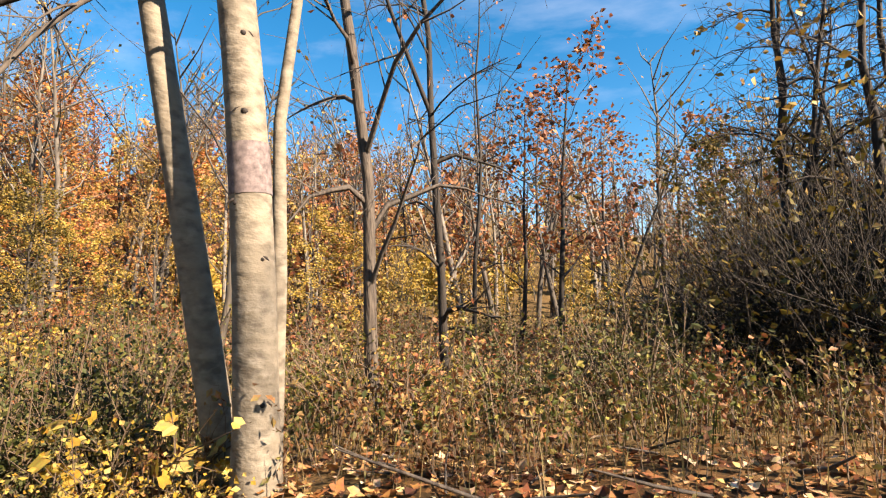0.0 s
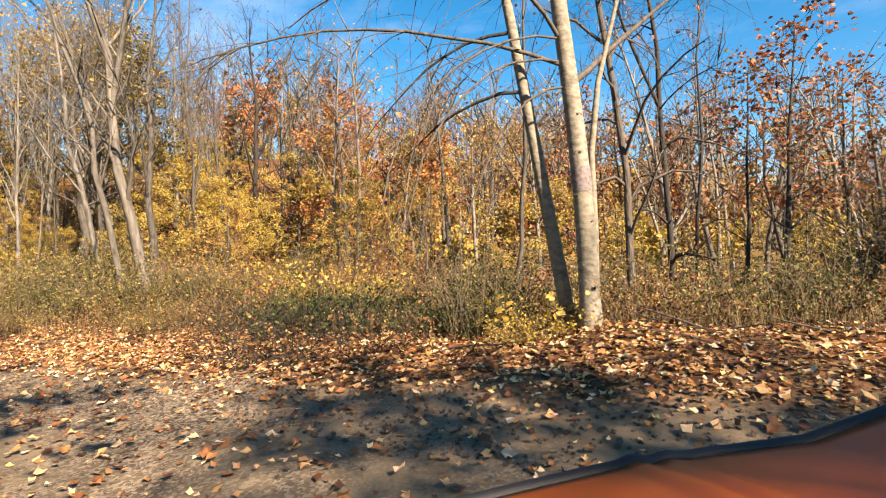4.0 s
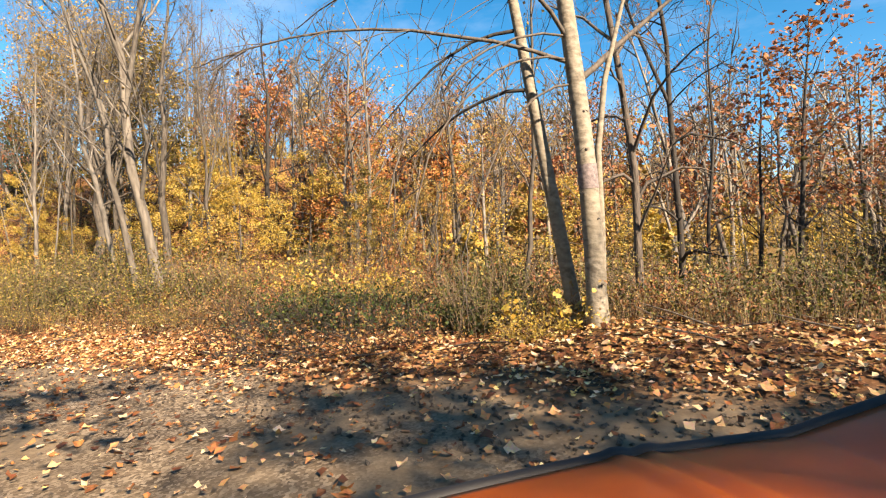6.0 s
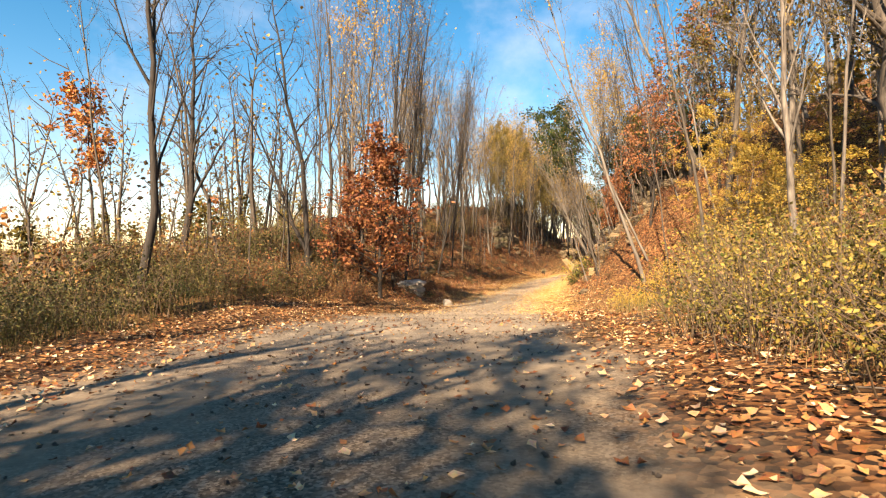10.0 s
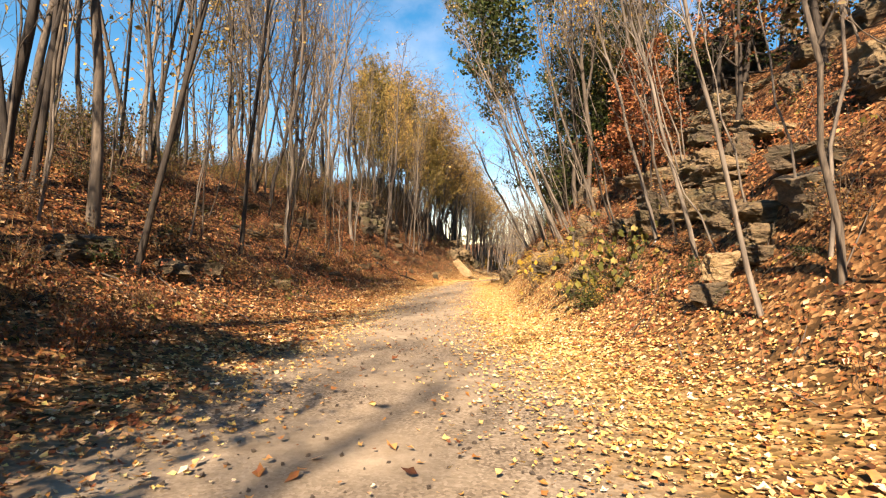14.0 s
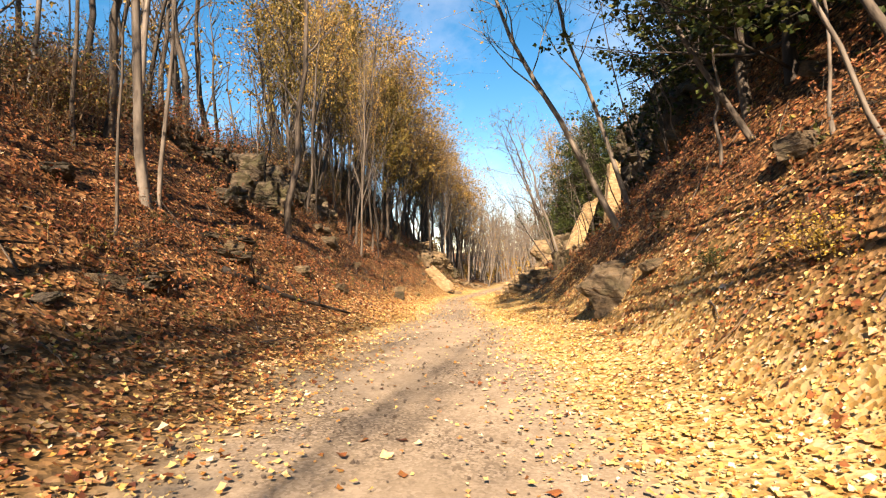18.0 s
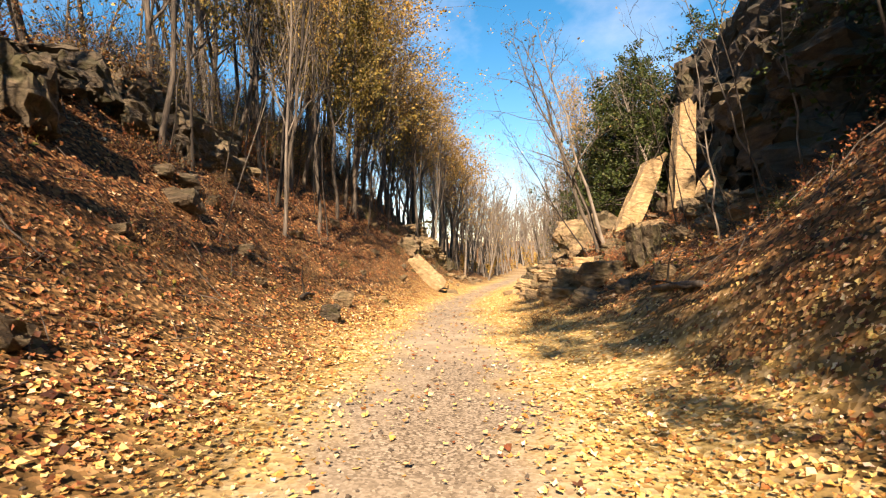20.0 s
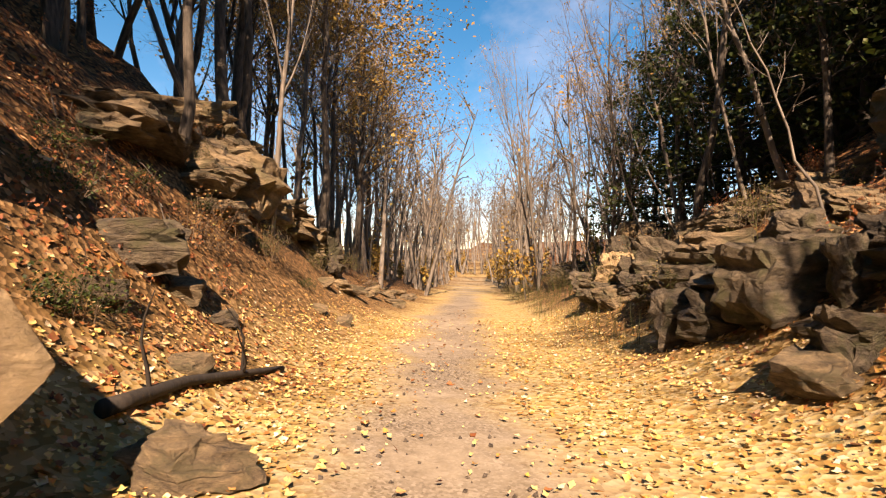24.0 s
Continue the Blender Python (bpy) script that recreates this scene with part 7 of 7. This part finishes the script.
def sticks():
    """Dead twigs lying all over the banks."""
    rng = np.random.default_rng(55)
    soup = Soup()
    for s0, s1, d0, d1, count in ((36, 112, -9.5, -3.0, 1300), (40, 112, 3.4, 9, 800), (-6, 34, 3.6, 6.5, 250)):
        for _ in range(count):
            s, d = rng.uniform(s0, s1), rng.uniform(d0, d1)
            x, y = (float(v) for v in road_xy(s, d))
            a, n = rng.uniform(0, 6.28), rng.uniform(0.2, 0.9)
            x2, y2 = x + math.cos(a) * n, y + math.sin(a) * n
            p = np.array([x, y, ground_at(x, y) + 0.02])
            q = np.array([x2, y2, ground_at(x2, y2) + rng.uniform(0.02, 0.25)])
            mid = (p + q) / 2 + rng.normal(size=3) * 0.05 * n
            soup.tube([p, mid, q], np.array([1, 0.8, 0.4]) * rng.uniform(0.004, 0.015), 4)
    tagged(new("dead_twigs", soup.mesh("dead_twigs", BARK["rough"])), "dead twigs and sticks strewn over the leafy banks", "twigs", kind="stuff")


sticks()
stones = np.random.default_rng(56)
for s0, s1, d0, d1, count, lo, hi in ((40, 112, -8, -3.2, 40, 0.2, 0.55), (42, 112, 3.2, 8, 46, 0.2, 0.7), (100, 125, -4, -2.2, 12, 0.2, 0.5)):
    for n in range(count):
        x, y = (float(v) for v in road_xy(stones.uniform(s0, s1), stones.uniform(d0, d1)))
        w = stones.uniform(lo, hi)
        boulder(SMALL_SHAPES[n % 4], x, y, (w * 1.3, w, w * 0.7), (stones.normal() * 12, stones.normal() * 12, stones.uniform(0, 360)), "half-buried sandstone block in the leaf litter")


# ---- loose gravel ----
def gravel_bits():
    rng = np.random.default_rng(31)
    vs, fs, n = [], [], 0
    for s0, s1, d0, d1, count in ((-8, 12, 1.4, 3.6, 6000), (-8, 34, -4.4, 2.6, 3000), (34, 76, -2.3, 2, 2000), (76, 112, -1.1, 1.1, 1000)):
        x, y = road_xy(rng.uniform(s0, s1, count), rng.uniform(d0, d1, count))
        k = rng.uniform(0.008, 0.028, count)
        c = np.c_[x, y, ground_z(x, y) + k * 0.3]
        ax = [rng.normal(size=(count, 3)) for _ in range(2)]
        a = ax[0] / np.linalg.norm(ax[0], axis=1)[:, None]
        b = np.cross(a, ax[1])
        b /= np.linalg.norm(b, axis=1)[:, None]
        w = np.cross(a, b)
        k = k[:, None]
        vs.append(np.stack([c + a * k * 1.3, c + b * k, c - a * k * 1.2, c - b * k * 0.9, c + w * k * 0.8, c - w * k * 0.7], 1).reshape(-1, 3))
        base = n + np.arange(count) * 6
        for f in ((0, 1, 4), (1, 2, 4), (2, 3, 4), (3, 0, 4), (1, 0, 5), (2, 1, 5), (3, 2, 5), (0, 3, 5)):
            fs.extend(np.stack([base + i for i in f], 1).tolist())
        n += count * 6
    me = bpy.data.meshes.new("gravel")
    me.from_pydata(np.concatenate(vs).tolist(), [], fs)
    me.materials.append(GRAVEL)
    tagged(new("gravel", me), "loose grey gravel on the road", "gravel", kind="stuff")


gravel_bits()


# ---- far woods on the hillsides ----
def far_woods(name, label, seed, spots, bark, leaf, leaves, size):
    rng = np.random.default_rng(seed)
    wood, crown = Soup(), Soup()
    for x, y, h in spots:
        z = ground_at(x, y)
        base = np.array([x, y, z - 0.4])
        line = branch_line(rng, base, (rng.normal() * 0.09, rng.normal() * 0.09, 1), h, 4, 0.16)
        wood.tube(line, np.linspace(h * 0.013, 0.02, 5), 4)
        tips = []
        for n in range(16):
            u = rng.uniform(0.3, 1.0) * 4
            k = min(int(u), 3)
            p = line[k] + (line[k + 1] - line[k]) * (u - k)
            a = rng.uniform(0, 6.28)
            b = branch_line(rng, p, (math.cos(a), math.sin(a), 0.9), h * rng.uniform(0.1, 0.24), 2, 0.3, 0.3)
            wood.tube(b, [h * 0.0035, h * 0.0025, 0.008], 3)
            tips.extend(b)
        tips = np.array(tips)
        if leaves:
            at = tips[rng.integers(0, len(tips), leaves)] + rng.normal(size=(leaves, 3)) * h * 0.05
            leaf_cards(rng, crown, at, size)
    tagged(new(name, wood.mesh(name, BARK[bark])), label, "trees", kind="stuff")
    if leaves:
        tagged(new(name + "_leaves", crown.mesh(name + "_leaves", LEAF[leaf], False)), f"{leaf} leaves of the far woods", "leaves", kind="stuff")


def spots(seed, count, x0, x1, y0, y1, lo, hi, least=14):
    rng = np.random.default_rng(seed)
    out = []
    while len(out) < count:
        x, y = rng.uniform(x0, x1), rng.uniform(y0, y1)
        s, d, _ = road_place(x, y)
        if abs(d[0]) > least:
            out.append((x, y, rng.uniform(lo, hi)))
    return out


far_woods("bare_woods", "leafless grey trees on the hillside", 1, spots(1, 150, -110, 60, 26, 110, 9, 14), "grey", "tan", 40, 0.35)
far_woods("pale_woods", "pale leafless trees on the hillside", 2, spots(2, 70, -110, 50, 24, 90, 9, 13), "pale", "gold", 50, 0.35)
far_woods("rust_woods", "rust-coloured trees on the hillside", 3, spots(3, 80, -100, 70, 24, 120, 6, 11), "dark", "rust", 170, 0.5)
far_woods("gold_woods", "golden trees on the hillside", 4, spots(4, 90, -100, 50, 22, 100, 5, 10), "grey", "gold", 200, 0.5)
far_woods("yellow_thicket", "yellow undergrowth on the hillside", 5, spots(5, 60, -60, 10, 20, 70, 2, 4), "grey", "yellow", 130, 0.4)
far_woods("brown_thicket", "brown undergrowth on the hillside", 6, spots(6, 160, -90, 60, 18, 110, 1.5, 3.5), "dark", "tan", 150, 0.35)
far_woods("slope_bare_woods", "tall thin leafless trees climbing the hillside", 18, spots(18, 130, -62, 30, 17, 52, 9, 15, 15), "grey", "tan", 50, 0.16)
far_woods("slope_pale_woods", "pale thin trees with a few gold leaves climbing the hillside", 19, spots(19, 80, -62, 24, 17, 60, 9, 15, 15), "pale", "gold", 120, 0.15)
far_woods("slope_rust_woods", "russet oaks on the hillside", 20, spots(20, 60, -50, 40, 20, 60, 6, 11, 17), "dark", "rust", 420, 0.17)
far_woods("slope_gold_brush", "golden saplings on the hillside", 21, spots(21, 70, -55, 20, 16, 50, 2.5, 5, 14), "grey", "yellow", 480, 0.09)
far_woods("valley_woods", "bare trees down the valley side", 7, spots(7, 170, -120, 40, -80, -16, 6, 10), "grey", "tan", 60, 0.35)
far_woods("valley_colour", "autumn trees down the valley side", 8, spots(8, 30, -110, 40, -80, -18, 4, 7), "dark", "orange", 120, 0.4)
far_woods("knoll_woods", "bare woods on the bank top", 9, spots(9, 130, -150, -45, -30, 20, 10, 14, 12), "grey", "gold", 50, 0.28)
far_woods("ridge_woods", "bare woods on the ridge", 10, spots(10, 110, -170, -40, 24, 90, 9, 13, 14), "grey", "gold", 60, 0.3)
far_woods("valley_brush", "brown and green brush down the valley side", 14, spots(14, 130, -70, 10, -40, -10, 1.8, 3.6, 10), "dark", "olive", 150, 0.22)


def lane_spots(seed, count, s0, s1, d0, d1, lo, hi):
    rng = np.random.default_rng(seed)
    s, d = rng.uniform(s0, s1, count), rng.uniform(d0, d1, count) * rng.choice((-1, 1), count)
    x, y = road_xy(s, d)
    return [(float(a), float(b), float(c)) for a, b, c in zip(x, y, rng.uniform(lo, hi, count))]


far_woods("end_woods", "pale trees closing the road far ahead", 11, lane_spots(11, 200, 135, 260, 2.6, 18, 10, 16), "pale", "tan", 60, 0.2)
for x, y, h in lane_spots(15, 34, 114, 150, 4.0, 13, 11, 15):
    plant(("gold", ("pale", 1), ("grey", 0), ("pale", 0))[rng.integers(0, 4)], x, y, (rng.normal() * 0.12, rng.normal() * 0.12), rng.uniform(0, 6), rng.uniform(0.07, 0.13), h)
far_woods("road_end_woods", "pale bare trees standing across the far end of the road", 16, lane_spots(16, 90, 185, 270, 0.0, 14, 12, 18), "pale", "tan", 60, 0.3)
far_woods("road_side_woods", "thin pale trees beside the far road", 17, lane_spots(17, 36, 130, 185, 2.6, 8, 9, 14), "pale", "gold", 70, 0.18)
far_woods("end_thicket", "yellowing brush at the far end of the road", 12, lane_spots(12, 90, 128, 240, 2.4, 9, 1.5, 4), "grey", "gold", 120, 0.25)
far_woods("slope_thicket", "golden undergrowth on the near slope", 13, spots(13, 70, -60, 12, 13, 45, 2.0, 4.5, 12), "grey", "gold", 380, 0.14)


# ---- the orange off-road vehicle, parked at the turning place ----
def vehicle():
    yaw = radians(27.8)
    x, y = 0.12, -3.71
    base = Matrix.Translation((x, y, ground_at(x, y))) @ Matrix.Rotation(yaw, 4, "Z")
    top = thing("off_road_vehicle", "orange off-road vehicle with a black-edged hood", "vehicle")
    top.matrix_world = base

    def height(u, v):
        """The hood's skin: u across, v from the front edge back."""
        front = np.interp(u, [-0.35, -0.12, 0.38, 0.62, 0.84, 1.09, 1.5], [0.74, 0.79, 0.885, 0.915, 0.945, 1.04, 1.06])
        crease = 0.010 * np.exp(-((u - 0.42 - 0.1 * v) / 0.022) ** 2) + 0.008 * np.exp(-((u - 0.50 - 0.08 * v) / 0.02) ** 2) - 0.02 * np.exp(-((u - 0.95) / 0.16) ** 2 - ((v - 0.45) / 0.22) ** 2)
        return front + 0.05 * v - 0.03 * (1 - v) ** 4 + crease

    us, vs = np.linspace(-0.35, 1.5, 120), np.linspace(0, 1, 14)
    front = lambda u: 1.30 - 0.10 * (u - 0.55) ** 2
    grid = [(u, front(u) - 0.75 * v, float(height(u, v))) for v in vs for u in us]
    nu = len(us)
    soup = Soup()
    faces = [(j * nu + i, j * nu + i + 1, (j + 1) * nu + i + 1, (j + 1) * nu + i) for j in range(13) for i in range(nu - 1)]
    soup.add(grid, faces)
    me = soup.mesh("hood", ORANGE)
    hood = part("hood", me, top, "glossy dark orange hood")
    hood.modifiers.new("thick", "SOLIDIFY").thickness = 0.02
    trim = Soup()
    trim.tube([(u, front(u) + 0.012, float(height(u, 0)) + 0.012) for u in us], np.full(nu, 0.024), 8, True)
    part("edge_trim", trim.mesh("edge_trim", BLACK), top, "black rubber edge trim")
    body = Soup()
    rings = []
    for z, inset in ((0.66, 0.03), (0.45, 0.0), (0.34, 0.12)):
        rings += [(-0.30 + inset, 1.26 - inset, z), (1.45 - inset, 1.26 - inset, z), (1.45 - inset, -1.3, z), (-0.30 + inset, -1.3, z)]
    body.add(rings, [(4 * r + k, 4 * r + (k + 1) % 4, 4 * r + 4 + (k + 1) % 4, 4 * r + 4 + k) for r in range(2) for k in range(4)] + [(0, 1, 2, 3), (11, 10, 9, 8)])
    part("body", body.mesh("body", ORANGE, False), top)
    for wx in (-0.28, 1.43):
        for wy in (0.85, -1.0):
            wheel = part("wheel", None, top)
            wheel.location = (wx, wy, 0.33)
            tyre, rim = Soup(), Soup()
            ang = np.linspace(0, 2 * np.pi, 25)
            tyre.tube(np.c_[0 * ang, np.cos(ang) * 0.245, np.sin(ang) * 0.245], np.full(25, 0.10), 10)
            part("tyre", tyre.mesh("tyre", BLACK), wheel)
            rim.tube([(-0.07, 0, 0), (-0.05, 0, 0), (0.05, 0, 0), (0.07, 0, 0)], [0.10, 0.17, 0.17, 0.10], 18, True)
            part("rim", rim.mesh("rim", STEEL), wheel)


vehicle()
